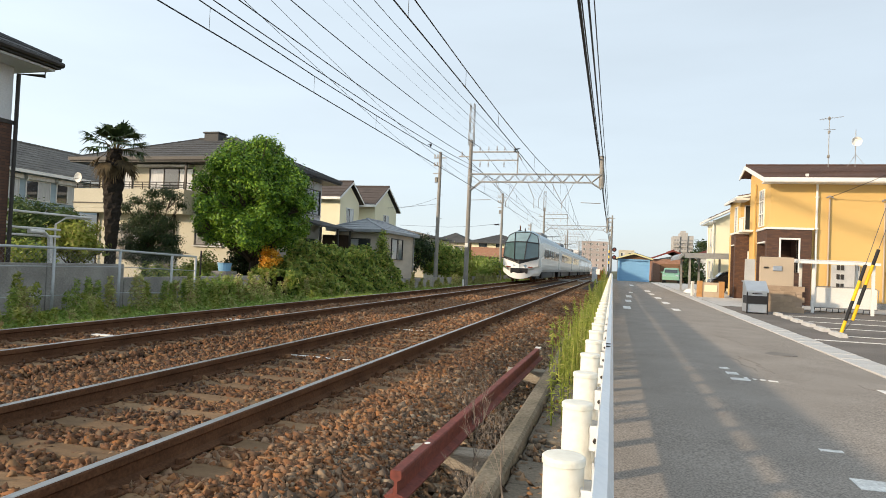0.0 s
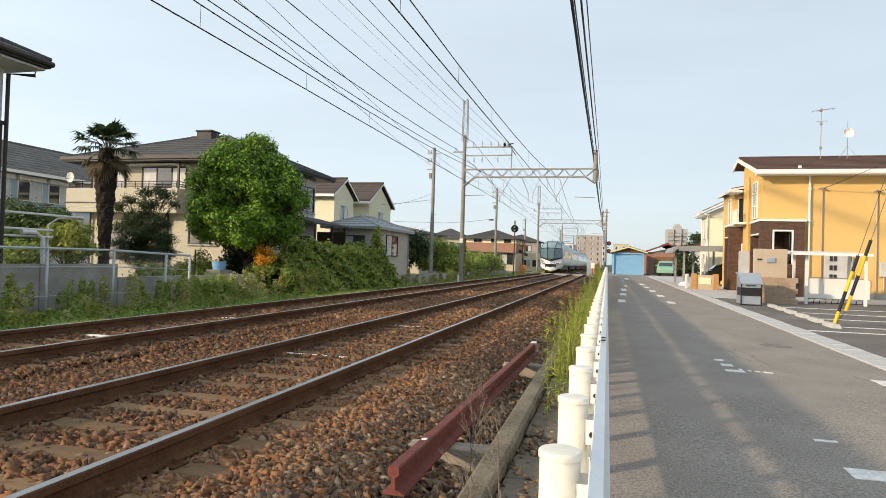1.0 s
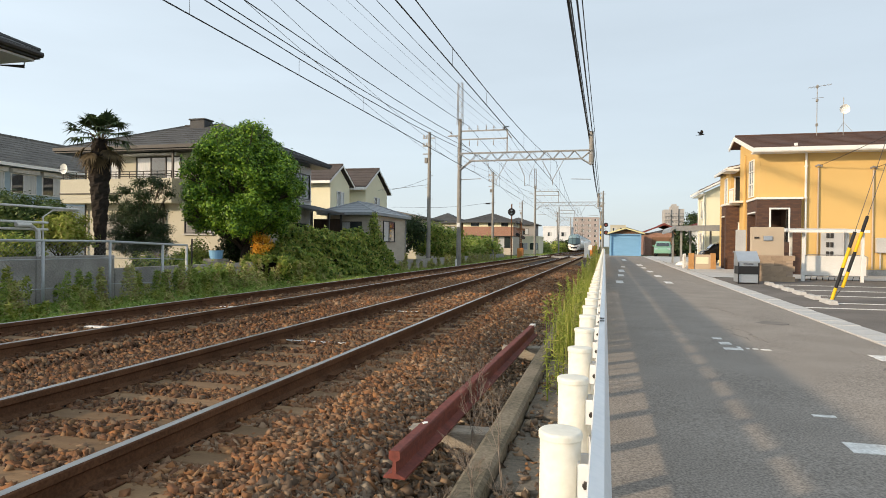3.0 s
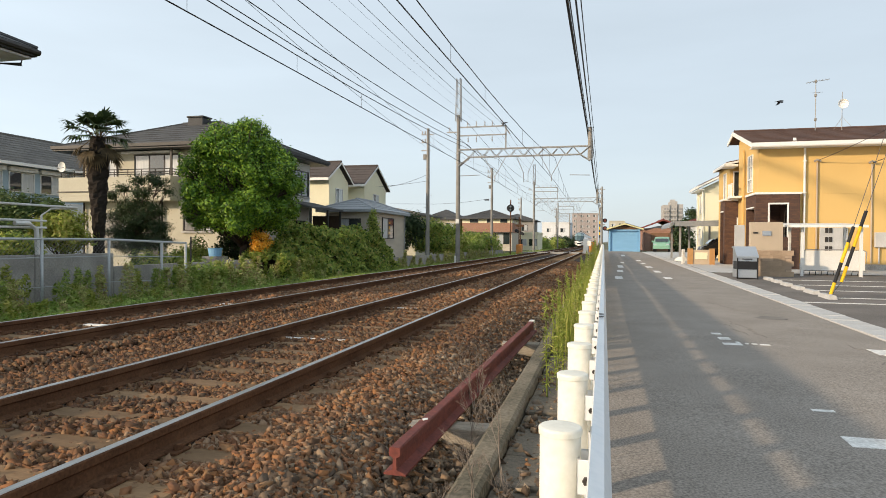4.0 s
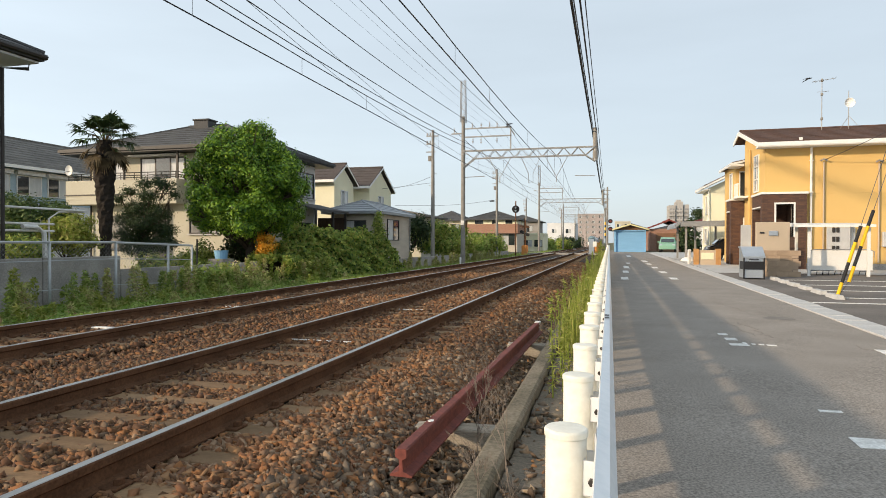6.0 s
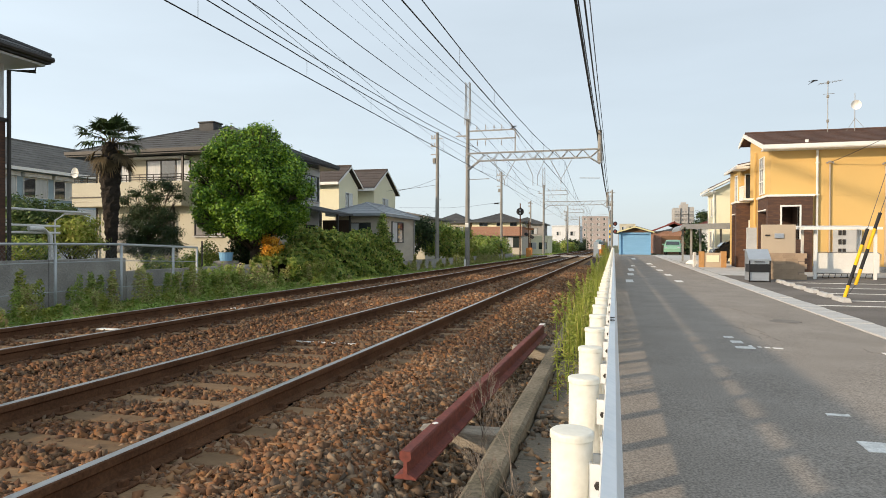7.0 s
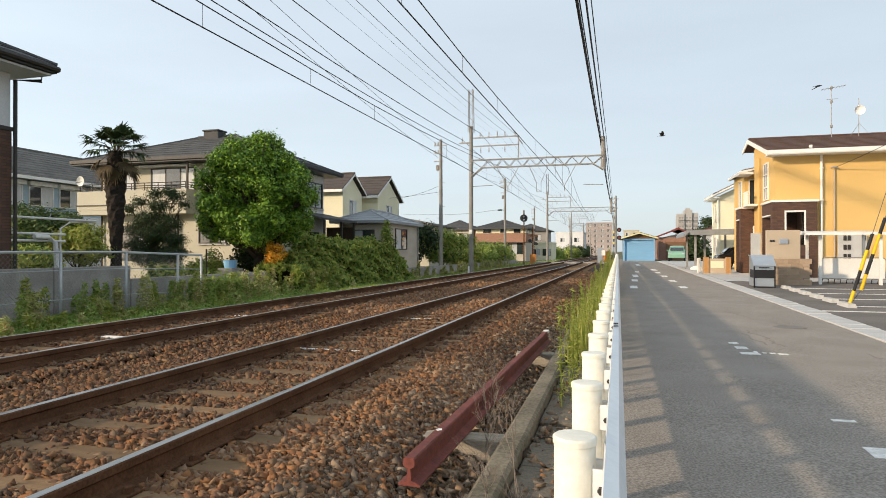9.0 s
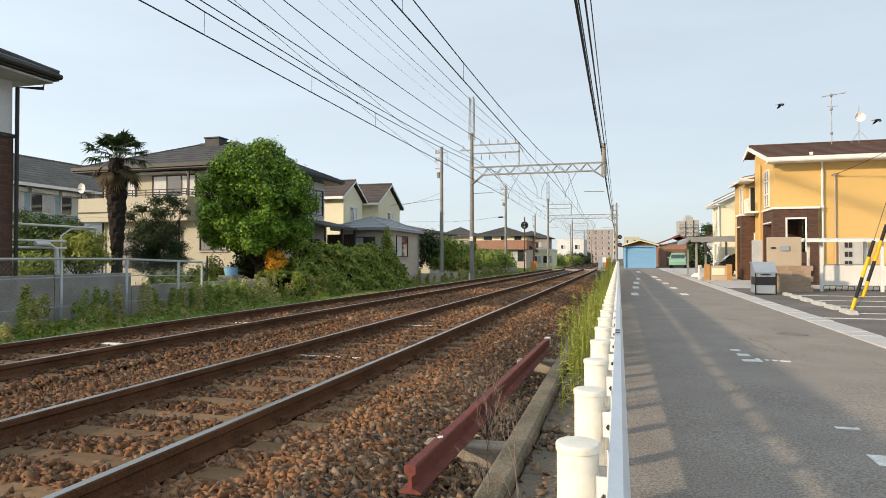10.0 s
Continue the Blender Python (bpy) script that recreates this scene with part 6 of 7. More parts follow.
def car(x, y, z, turn, paint, label):
    c = thing("car", label, "car", pose(x, y, z, 0, 0, turn))
    side = [(-1.85, 0.35), (-1.8, 0.75), (-1.72, 0.95), (-1.35, 1.05), (-0.95, 1.38), (-0.4, 1.5), (0.55, 1.5), (1.0, 1.3), (1.35, 0.98), (1.75, 0.85), (1.88, 0.6), (1.85, 0.32)]
    s = Shape()
    rings = []
    for xx, k in ((-0.80, 0.94), (-0.76, 1.0), (-0.4, 1.02), (0.4, 1.02), (0.76, 1.0), (0.80, 0.94)):
        rings.append([(xx * (0.86 if b > 1.1 else 1), a * k, 0.3 + (b - 0.3) * k) for a, b in side])
    s.rings(rings)
    part("body", s, paint, c, smooth=False)
    gl = Shape().prism([(1.06, 1.31), (1.36, 1.02), (1.40, 1.04), (1.09, 1.345)], 0, -0.6, 0.6)
    part("windscreen", gl, M_GLASS, c)
    part("rear_window", Shape().prism([(-0.98, 1.38), (-1.33, 1.08), (-1.37, 1.10), (-1.01, 1.41)], 0, -0.58, 0.58), M_GLASS, c)
    for sx in (-1, 1):
        a, b = sorted((sx * 0.70, sx * 0.735))
        part("side_window", Shape().box(a, b, -0.9, 0.85, 1.06, 1.36), M_GLASS, c)
        a, b = sorted((sx * 0.45, sx * 0.74))
        part("headlight", Shape().box(a, b, 1.70, 1.84, 0.68, 0.82, 0.02), M_SILVER, c)
        part("tail_light", Shape().box(a, b, -1.84, -1.76, 0.7, 0.9, 0.02), M_RED, c)
        part("mirror", Shape().box(min(sx * 0.78, sx * 0.98), max(sx * 0.78, sx * 0.98), 0.75, 0.88, 0.98, 1.12, 0.02), paint, c)
        for yy in (-1.15, 1.2):
            w = part("wheel", Shape().tube([(sx * 0.62, yy, 0.29), (sx * 0.80, yy, 0.29)], 0.29, 16), M_BLACK, c)
            part("rim", Shape().tube([(sx * 0.80, yy, 0.29), (sx * 0.815, yy, 0.29)], 0.18, 12), M_SILVER, w)
    part("grille", Shape().box(-0.4, 0.4, 1.80, 1.87, 0.45, 0.6, 0.01), M_BLACK, c)
    part("bar_plate", Shape().box(-0.17, 0.17, 1.87, 1.885, 0.38, 0.46), M_WHITE, c)
    return c


east_far()


# ---- line equipment ----
def gantry(y, tall=True):
    g = thing("catenary_gantry", "grey steel lattice portal over both tracks", "catenary gantry", group="portals over the line")
    xl, xr = -9.35, -0.88
    zb = z_rail(y) - 0.4
    h = z_rail(y)
    for x, top in ((xl, 9.45), (xr, 8.35)):
        s = Shape().tube([(x, y, zb - 0.3), (x, y, h + top)], [0.165, 0.115], 12)
        p = part("mast", s, M_POLE, g)
        for zb in (6.3, 6.9):
            part("band", Shape().tube([(x, y, h + zb), (x, y, h + zb + 0.11)], 0.158, 12), M_STEEL, p)
    lat = Shape()
    z0, z1 = h + 6.63, h + 7.2
    for yy in (y - 0.16, y + 0.16):
        lat.box(xl, xr, yy - 0.03, yy + 0.03, z1 - 0.06, z1)
        lat.box(xl + 0.75, xr - 0.6, yy - 0.03, yy + 0.03, z0, z0 + 0.06)
        n = 8
        w = (xr - 0.6 - xl - 0.75) / n
        for k in range(n):
            a = xl + 0.75 + k * w
            lat.tube([(a, yy, z0 + 0.03), (a + w / 2, yy, z1 - 0.03), (a + w, yy, z0 + 0.03)], 0.026, 4)
        lat.tube([(xl, yy, h + 6.05), (xl + 0.75, yy, z0 + 0.02)], 0.04, 5)
        lat.tube([(xl + 0.75, yy, z0 + 0.02), (xl, yy, z1 - 0.03)], 0.03, 5)
        lat.tube([(xr, yy, h + 6.25), (xr - 0.6, yy, z0 + 0.02)], 0.04, 5)
        lat.tube([(xr - 0.6, yy, z0 + 0.02), (xr, yy, z1 - 0.03)], 0.03, 5)
    part("lattice_beam", lat, M_STEEL, g)
    arm = Shape()
    for z in (8.05, 8.60):
        arm.box(xl, -6.15, y - 0.04, y + 0.04, h + z, h + z + 0.08)
    arm.box(-6.24, -6.16, y - 0.04, y + 0.04, h + 7.1, h + 8.68)
    arm.tube([(-6.3, y, h + 8.64), (-5.92, y, h + 8.1)], 0.035, 5)
    part("cross_arm", arm, M_STEEL, g)
    part("cross_arm", Shape().box(xl - 0.8, xl, y - 0.04, y + 0.04, h + 8.3, h + 8.38), M_STEEL, g)
    ins = Shape()
    for x, z in ((-9.95, 8.38), (-8.74, 8.68), (-8.15, 8.68), (-7.59, 8.68), (-7.09, 8.68), (-6.43, 8.68), (-8.7, 7.68), (-8.15, 7.68), (-7.1, 7.68)):
        for k in range(3):
            ins.tube([(x, y, h + z + 0.1 * k), (x, y, h + z + 0.04 + 0.1 * k)], 0.05, 8)
        ins.tube([(x, y, h + z - 0.02), (x, y, h + z + 0.36)], 0.015, 5)
    tagged(part("insulators", ins, M_CONC, g), kind="stuff")
    if tall:
        tw = Shape()
        for dx in (-0.17, 0.17):
            for dy in (-0.17, 0.17):
                tw.tube([(xl + dx, y + dy, h + 9.05), (xl + dx * 0.8, y + dy * 0.8, h + 11.85)], 0.025, 4)
        for k in range(8):
            z = h + 9.05 + k * 0.35
            sg = 1 if k % 2 else -1
            for dy in (-0.16, 0.16):
                tw.tube([(xl - 0.16 * sg, y + dy, z), (xl + 0.16 * sg, y + dy, z + 0.35)], 0.016, 4)
        part("lattice_top", tw, M_STEEL, g)
    for x0, x1, z in ((xl, -7.9, 5.45), (xr, -2.1, 5.35)):
        part("bracket_arm", Shape().tube([(x0, y, h + z), (x1, y, h + z + 0.04)], 0.025, 6), M_STEEL, g)
    can = Shape()
    for xc in X_TRACKS:
        can.tube([(xc - 0.7, y, z0), (xc, y, h + 5.35)], 0.02, 5)
        can.tube([(xc + 0.7, y, z0), (xc, y, h + 5.35)], 0.02, 5)
        can.tube([(xc, y, h + 5.35), (xc, y, h + 5.02)], 0.03, 5)
    can.tube([(-5.5, y, z0), (-5.05, y, h + 5.6), (-5.05, y, h + 5.0), (-4.75, y, h + 5.0), (-4.75, y, h + 5.6), (-4.3, y, z0)], 0.022, 5)
    part("hanger", can, M_STEEL, g)
    return g


GANTRIES = (40, 86, 132, 178, 224, 270)
for i, y in enumerate(GANTRIES):
    gantry(y, i < 2)


def line_wires():
    ys = [-14] + list(GANTRIES)

    def sag_line(x, z, sag, zigzag=0.0, n=14):
        pts = []
        for i, (a, b) in enumerate(zip(ys[:-1], ys[1:])):
            s0 = zigzag * (-1 if i % 2 == 0 else 1)
            for k in range(n):
                q = k / n
                y = a + (b - a) * q
                pts.append((x + s0 * (1 - 2 * q) + zigzag * 0.25, y, z_rail(y) + z - 4 * sag * q * (1 - q)))
        return pts
    for xc, lab in zip(X_TRACKS, ("near", "far")):
        w = thing("catenary", "overhead contact wire with droppers above the " + lab + " track", "overhead wire")
        con = sag_line(xc, 4.97, 0.0, 0.18)
        part("contact_wire", Shape().tube(con, 0.013, 5), M_WIRE, w)
        mes = sag_line(xc, 6.48, 1.13, 0.18)
        part("messenger_wire", Shape().tube(mes, 0.012, 5), M_WIRE, w)
        for k in range(0, 27):
            y = 1.5 + k * 4.25
            i = min(range(len(mes)), key=lambda j: abs(mes[j][1] - y))
            part("dropper", Shape().tube([con[i], mes[i]], 0.005, 4), M_WIRE_L, w)
    for x, z, s, r, m in ((-9.93, 8.55, 0.60, 0.017, M_WIRE), (-8.74, 8.95, 0.82, 0.015, M_WIRE), (-8.15, 8.95, 0.55, 0.004, M_WIRE_L), (-7.59, 8.95, 0.55, 0.004, M_WIRE_L), (-7.09, 8.95, 0.76, 0.009, M_WIRE_L), (-6.43, 8.80, 0.70, 0.010, M_WIRE_L), (-8.7, 7.48, 0.78, 0.014, M_WIRE)):
        w = thing("feeder_wire", "bare feeder wire strung between the portals", "overhead wire")
        part("wire", Shape().tube(sag_line(x, z, s), r, 5), m, w)
    for x, z, r in ((-1.06, 8.15, 0.044), (-1.02, 8.35, 0.02), (-0.83, 8.2, 0.028), (-0.70, 8.3, 0.016)):
        w = thing("power_cable", "thick black cable strung along the lane", "cable")
        part("cable", Shape().tube(sag_line(x, z, 0.3), r, 8), M_WIRE, w)


line_wires()


def utility_pole(x, y, h, label="grey concrete utility pole with cross arms"):
    p = thing("utility_pole", label, "utility pole", group="utility poles")
    z = z_ground(x, y)
    part("shaft", Shape().tube([(x, y, z - 0.3), (x, y, z + h)], [0.17, 0.11], 12), M_POLE, p)
    for q in (0.5, 1.1, 1.7):
        part("cross_arm", Shape().box(x - 0.52, x + 0.42 - 0.24 * (q > 1), y - 0.04, y + 0.04, z + h - q, z + h - q + 0.08), M_STEEL, p)
    i = Shape()
    for q in (0.5, 1.1):
        for dx in (-0.45, -0.22):
            i.tube([(x + dx, y, z + h - q + 0.08), (x + dx, y, z + h - q + 0.3)], 0.05, 8)
    tagged(part("insulators", i, M_CONC, p), kind="stuff")
    for k in range(int((h - 3.5) / 0.9)):
        q = 2.2 + 0.9 * k
        sg = 1 if k % 2 else -1
        part("step_bolt", Shape().tube([(x + sg * 0.1, y, z + q), (x + sg * 0.3, y, z + q)], 0.014, 5), M_STEEL, p)
    part("cable_box", Shape().box(x - 0.36, x - 0.14, y - 0.1, y + 0.1, z + h - 2.35, z + h - 1.95, 0.02), M_POLE, p)
    return p


utility_pole(-13.0, 45.5, 10.0)
utility_pole(-12.4, 70, 10.2)
utility_pole(-14.5, 112, 9.5)
utility_pole(-11, 150, 10)
utility_pole(-0.3, 92, 9)
utility_pole(-0.4, 118, 9.5)
for a, b, r in (((-13, 45.5, 8.9), (-12.4, 70, 9.0), 0.012), ((-13, 45.5, 9.4), (-12.4, 70, 9.6), 0.012), ((-13.2, 45.5, 8.5), (-9.5, 4.0, 9.2), 0.011), ((-13, 45.5, 9.3), (-9.2, 4.0, 9.6), 0.011),
                ((-12.4, 70, 9.0), (-14.5, 112, 8.8), 0.014), ((-13, 45.5, 6.4), (-24, 60, 6.8), 0.012), ((-13, 45.5, 5.9), (-30, 50, 6.0), 0.012), ((-12.4, 70, 4.6), (-22, 62, 4.2), 0.016)):
    w = thing("service_wire", "thin service wire between poles", "cable")
    A, B = Vector(a), Vector(b)
    part("wire", Shape().tube([A.lerp(B, k / 10) - Vector((0, 0, 1.6 * (k / 10) * (1 - k / 10))) for k in range(11)], r, 4), M_WIRE_L, w)
for i, (a, b) in enumerate((((9.08, 30.6, 5.0), (15.5, 22, 9.8)), ((11.2, 30.6, 4.85), (15.5, 22, 8.7)))):
    w = thing("service_wire", "drooping service cable to the yellow house", "cable")
    A, B = Vector(a), Vector(b)
    part("wire", Shape().tube([A.lerp(B, k / 12) - Vector((0, 0, 2.0 * (k / 12) * (1 - k / 12))) for k in range(13)], 0.012, 4), M_WIRE, w)


def pole_fittings():
    """A street lamp on the second pole, and enamel plates and a marker stake at the first portal."""
    la = thing("street_lamp", "small dark street lamp on an arm of the utility pole", "street lamp")
    part("arm", Shape().tube([(-12.4, 70, 6.0), (-12.75, 70, 6.08)], 0.03, 6), M_STEEL, la)
    part("lamp_head", Shape().box(-13.25, -12.72, 69.88, 70.12, 6.0, 6.14, 0.03), M_BLACK, la)
    w = thing("service_wire", "sagging service wire from the pole to the houses", "cable")
    part("wire", Shape().tube([(-12.5, 70, 6.2), (-15.84, 70, 5.80), (-18.76, 70, 5.64), (-24, 68, 5.6)], 0.014, 4), M_WIRE_L, w)
    for x, z0, z1 in ((-0.88, 1.10, 1.42), (-9.35, 2.5, 2.78)):
        p = thing("number_plate", "small white enamel plate on the portal mast", "plate")
        part("plate", Shape().box(x - 0.11, x + 0.11, 39.80, 39.82, z0, z1, 0.004), M_WHITE, p)
        part("strap", Shape().tube([(x, 40, (z0 + z1) / 2 - 0.02), (x, 40, (z0 + z1) / 2 + 0.02)], 0.182, 14), M_STEEL, p)
    st = thing("marker_stake", "short white marker stake beside the far track", "stake")
    part("stake_post", Shape().box(-9.15, -9.05, 38.2, 38.3, z_ground(-9.1, 38.2) - 0.1, 0.42, 0.01), M_WHITE, st)


pole_fittings()


def crossing():
    y = 73.0
    d = thing("crossing_deck", "pale concrete deck of a level crossing", "level crossing", kind="structure")
    z = z_rail(y)
    for x0, x1 in ((-9.6, -7.80), (-7.52, -6.30), (-6.02, -4.17), (-3.89, -2.67), (-2.39, -0.6)):
        for k in range(2):
            part("deck_panel", Shape().box(x0, x1, y + k * 1.0 + 0.01, y + k * 1.0 + 0.99, z - 0.2, z - 0.008, 0.01), M_CONC, d)
    # obstruction signal disc
    s = thing("railway_signal", "round black signal disc with two lamp lenses on a post", "railway signal")
    x, yy = -9.95, 68.0
    zb = z_rail(yy) - 0.4
    part("post", Shape().tube([(x, yy, zb), (x, yy, 5.9)], 0.07, 10), M_RAIL_SIDE, s)
    part("disc", Shape().tube([(x, yy - 0.1, 5.0), (x, yy + 0.02, 5.0)], 0.41, 24), M_BLACK, s)
    for dz in (-0.17, 0.17):
        part("hood", Shape().tube([(x, yy - 0.32, 5.0 + dz), (x, yy - 0.1, 5.0 + dz)], 0.12, 12, False), M_BLACK, s)
        part("lens", Shape().tube([(x, yy - 0.13, 5.0 + dz), (x, yy - 0.105, 5.0 + dz)], 0.10, 12), M_SILVER, s)
    c = thing("crossing_gate", "crossing barrier machine with warning lamps and yellow black sleeves", "level crossing")
    for px, py in ((-10.1, 77.5), (-9.6, 72.5)):
        part("mast", Shape().tube([(px, py, -0.3), (px, py, 4.2)], 0.06, 8), M_RAIL_SIDE, c)
        part("cross_board", Shape().box(px - 0.5, px + 0.5, py - 0.03, py + 0.03, 3.2, 3.32).box(px - 0.06, px + 0.06, py - 0.05, py + 0.0, 2.8, 3.8), M_RAIL_SIDE, c)
        part("lamp", Shape().tube([(px - 0.3, py - 0.2, 2.6), (px - 0.3, py, 2.6)], 0.2, 12).tube([(px + 0.3, py - 0.2, 2.3), (px + 0.3, py, 2.3)], 0.2, 12), M_BLACK, c)
        part("machine", Shape().box(px - 0.3, px + 0.3, py - 0.2, py + 0.2, -0.3, 1.0, 0.03), mat("orange crossing paint", (0.55, 0.22, 0.06), rough=0.6), c)
    c2 = thing("crossing_gate", "crossing warning post with twin round lamps by the lane", "level crossing")
    px, py = -0.45, 70.5
    g = z_road(70)
    part("mast", Shape().tube([(px, py, g), (px, py, 5.2)], 0.06, 8), M_POLE, c2)
    for k in range(6):
        part("band", Shape().tube([(px, py, g + 1.4 + k * 0.3), (px, py, g + 1.7 + k * 0.3)], 0.075, 8), M_YEL if k % 2 else M_BLACK, c2)
    for z in (2.85, 3.7):
        part("lamp", Shape().tube([(px + 0.55, py - 0.15, z), (px + 0.55, py, z)], 0.24, 14), M_BLACK, c2)
        part("lens", Shape().tube([(px + 0.55, py - 0.2, z), (px + 0.55, py - 0.152, z)], 0.13, 12), M_RED, c2)
    part("lamp_arm", Shape().box(px, px + 0.55, py - 0.04, py + 0.04, 3.2, 3.3), M_POLE, c2)
    part("machine", Shape().box(px - 1.1, px - 0.4, py - 0.3, py + 0.3, g - 0.2, g + 0.95, 0.03), mat("orange barrier cover", (0.65, 0.25, 0.06), rough=0.6), c2)
    part("cabinet", Shape().box(px - 1.7, px - 1.15, py - 1.5, py - 1.0, g - 0.3, g + 1.3, 0.03), M_SILVER, c2)
    # a thin timber batten between the near rails
    b = thing("batten", "thin pale batten lying between the rails", "batten")
    part("strip", Shape().box(-4.05, -3.1, 7.18, 7.22, z_rail(7) - 0.15, z_rail(7) - 0.135), M_PAINT, b)
    part("strip", Shape().box(-7.3, -6.95, 7.40, 7.50, z_rail(7.4) - 0.15, z_rail(7.4) - 0.135), M_PAINT, b)
    part("strip", Shape().box(-7.2, -6.9, 10.53, 10.65, z_rail(10.5) - 0.15, z_rail(10.5) - 0.135), M_PAINT, b)
    part("strip", Shape().box(-4.0, -3.3, 11.0, 11.06, z_rail(11) - 0.15, z_rail(11) - 0.135), M_PAINT, b)


crossing()


# ---- train ----
def build_train():
    white = mat("pearl white train paint", (0.78, 0.78, 0.75), (0.72, 0.72, 0.70), rough=0.3, scale=0.5, fine=8, bump=0.02, spec=0.5)
    silver = mat("pale champagne train paint", (0.50, 0.56, 0.57), (0.45, 0.51, 0.52), rough=0.25, scale=0.5, fine=8, bump=0.02, spec=0.5)
    blue = mat("pale blue train roof", (0.24, 0.36, 0.44), (0.20, 0.31, 0.39), rough=0.3, scale=0.5, fine=8, bump=0.02, spec=0.5)
    grey = mat("grey roof gear", (0.26, 0.27, 0.28), rough=0.7)
    tg = glass("train glass", (0.07, 0.13, 0.14), 0.05)
    # upper panes: sky brightness showing through is painted as a paler tint
    sky_glass = glass("glass tinted with sky light", (0.22, 0.33, 0.34), 0.05)
    pillar = mat("dark window pillar", (0.03, 0.035, 0.04), rough=0.4, bump=0)
    t = thing("train", "pearl white and pale blue express train with a faceted glass end", "train")
    # half outline of a car, from the skirt up: (share of width, share of height)
    out = [(0.90, 0.0), (0.97, 0.06), (1.0, 0.18), (1.0, 0.40), (1.0, 0.60), (0.985, 0.74), (0.93, 0.84), (0.80, 0.92), (0.55, 0.975), (0.25, 0.997)]

    def ring(y, w, z0, z1, push=0.0):
        half = [(a * (w + push), z0 + b * (z1 - z0) + push * (b > 0.7)) for a, b in out]
        return [(x, y - push, z) for x, z in half] + [(-x, y - push, z) for x, z in reversed(half)]
    for c in range(6):
        y0 = c * 20.8
        nose = c == 0
        ends = [(0.06, 0.45, 0.55, 1.3), (0.35, 0.62, 0.5, 1.75), (0.8, 0.92, 0.5, 2.55), (1.3, 1.12, 0.5, 3.15), (1.9, 1.32, 0.5, 3.62), (2.6, 1.4, 0.55, 4.02), (4.2, 1.4, 0.85, 4.10), (20.3, 1.4, 0.85, 4.10)] if nose else \
               [(0.0, 1.34, 0.9, 3.9), (0.15, 1.4, 0.85, 4.0), (20.15, 1.4, 0.85, 4.0), (20.3, 1.34, 0.9, 3.9)]
        s = Shape()
        rs = [ring(y0 + a, w, z0, z1) for a, w, z0, z1 in ends]
        n = len(rs[0])
        s.rings(rs)
        m = len(ends) - 1
        s.mi = []
        for a in range(m):
            for k in range(n):
                j = k if k < 10 else 18 - k
                s.mi.append(1 if 5 <= j <= 9 and not k == 19 else 2 if 3 <= j <= 4 and not k == 19 else 0)
        s.mi += [0, 0]
        car_ = part("end_car" if nose else "car", s, [white, blue, silver], t, smooth=False)
        # side windows in pairs, doors, skirt line
        for sx in (-1, 1):
            k0 = 4.6 if nose else 1.8
            while k0 < 18.4:
                a, b = sorted((sx * 1.395, sx * 1.412))
                part("window", Shape().box(a, b, y0 + k0, y0 + k0 + 1.75, 1.95, 2.85), tg, car_)
                k0 += 2.05
            a, b = sorted((sx * 1.396, sx * 1.416))
            part("door", Shape().box(a, b, y0 + 18.75, y0 + 19.6, 1.05, 3.0), silver, car_)
        for yb in (2.9, 17.0):
            bg = Shape().box(-1.1, 1.1, y0 + yb - 1.4, y0 + yb + 1.4, 0.3, 0.88, 0.05)
            bogie = part("bogie", bg, M_BLACK, car_)
            for yy in (-1.05, 1.05):
                part("wheelset", Shape().tube([(-0.8, y0 + yb + yy, 0.43), (-0.68, y0 + yb + yy, 0.43)], 0.43, 18).tube([(0.68, y0 + yb + yy, 0.43), (0.8, y0 + yb + yy, 0.43)], 0.43, 18).tube([(-0.7, y0 + yb + yy, 0.43), (0.7, y0 + yb + yy, 0.43)], 0.07, 8), M_RAIL_SIDE, bogie)
        part("underfloor_gear", Shape().box(-1.15, 1.15, y0 + 5.2, y0 + 14.6, 0.3, 0.9, 0.03), M_BLACK, car_)
        part("roof_unit", Shape().box(-0.75, 0.75, y0 + 8, y0 + 12.5, 3.98, 4.32, 0.06), grey, car_)
        if c < 5:
            part("gangway", Shape().box(-0.7, 0.7, y0 + 20.25, y0 + 20.85, 0.9, 3.6), M_BLACK, car_)
        if c in (1, 2, 4):
            for yy in (5.0, 15.5):
                p = Shape()
                p.tube([(0, y0 + yy - 0.6, 4.2), (0, y0 + yy + 0.7, 4.5), (0, y0 + yy - 0.3, 4.9)], 0.035, 5)
                p.box(-0.9, 0.9, y0 + yy - 0.36, y0 + yy - 0.24, 4.88, 4.93)
                p.box(-0.5, 0.5, y0 + yy - 0.9, y0 + yy + 0.9, 4.08, 4.2)
                part("pantograph", p, M_BLACK, car_)
        if nose:
            # faceted glass end: a flat middle pane, side panes swept back, a sloping upper row
            def slab(pts, d=0.03):
                k = len(pts)
                return Shape().add([*pts, *[(x, y + d, z) for x, y, z in pts]], [tuple(range(k)), tuple(range(2 * k - 1, k - 1, -1))] + [(q, (q + 1) % k, k + (q + 1) % k, k + q) for q in range(k)])
            fr = Shape()

            def pane(pts, m=tg):
                part("glass_panel", slab(pts), m, car_)
                for a, b in zip(pts, pts[1:] + pts[:1]):
                    fr.tube([a, b], 0.045, 5)
            mid = [(-0.38, -0.02, 1.72), (0.38, -0.02, 1.72), (0.46, 0.40, 3.12), (-0.46, 0.40, 3.12)]
            pane(mid)
            pane([(-0.46, 0.40, 3.12), (0.46, 0.40, 3.12), (0.62, 1.65, 3.92), (-0.62, 1.65, 3.92)], sky_glass)
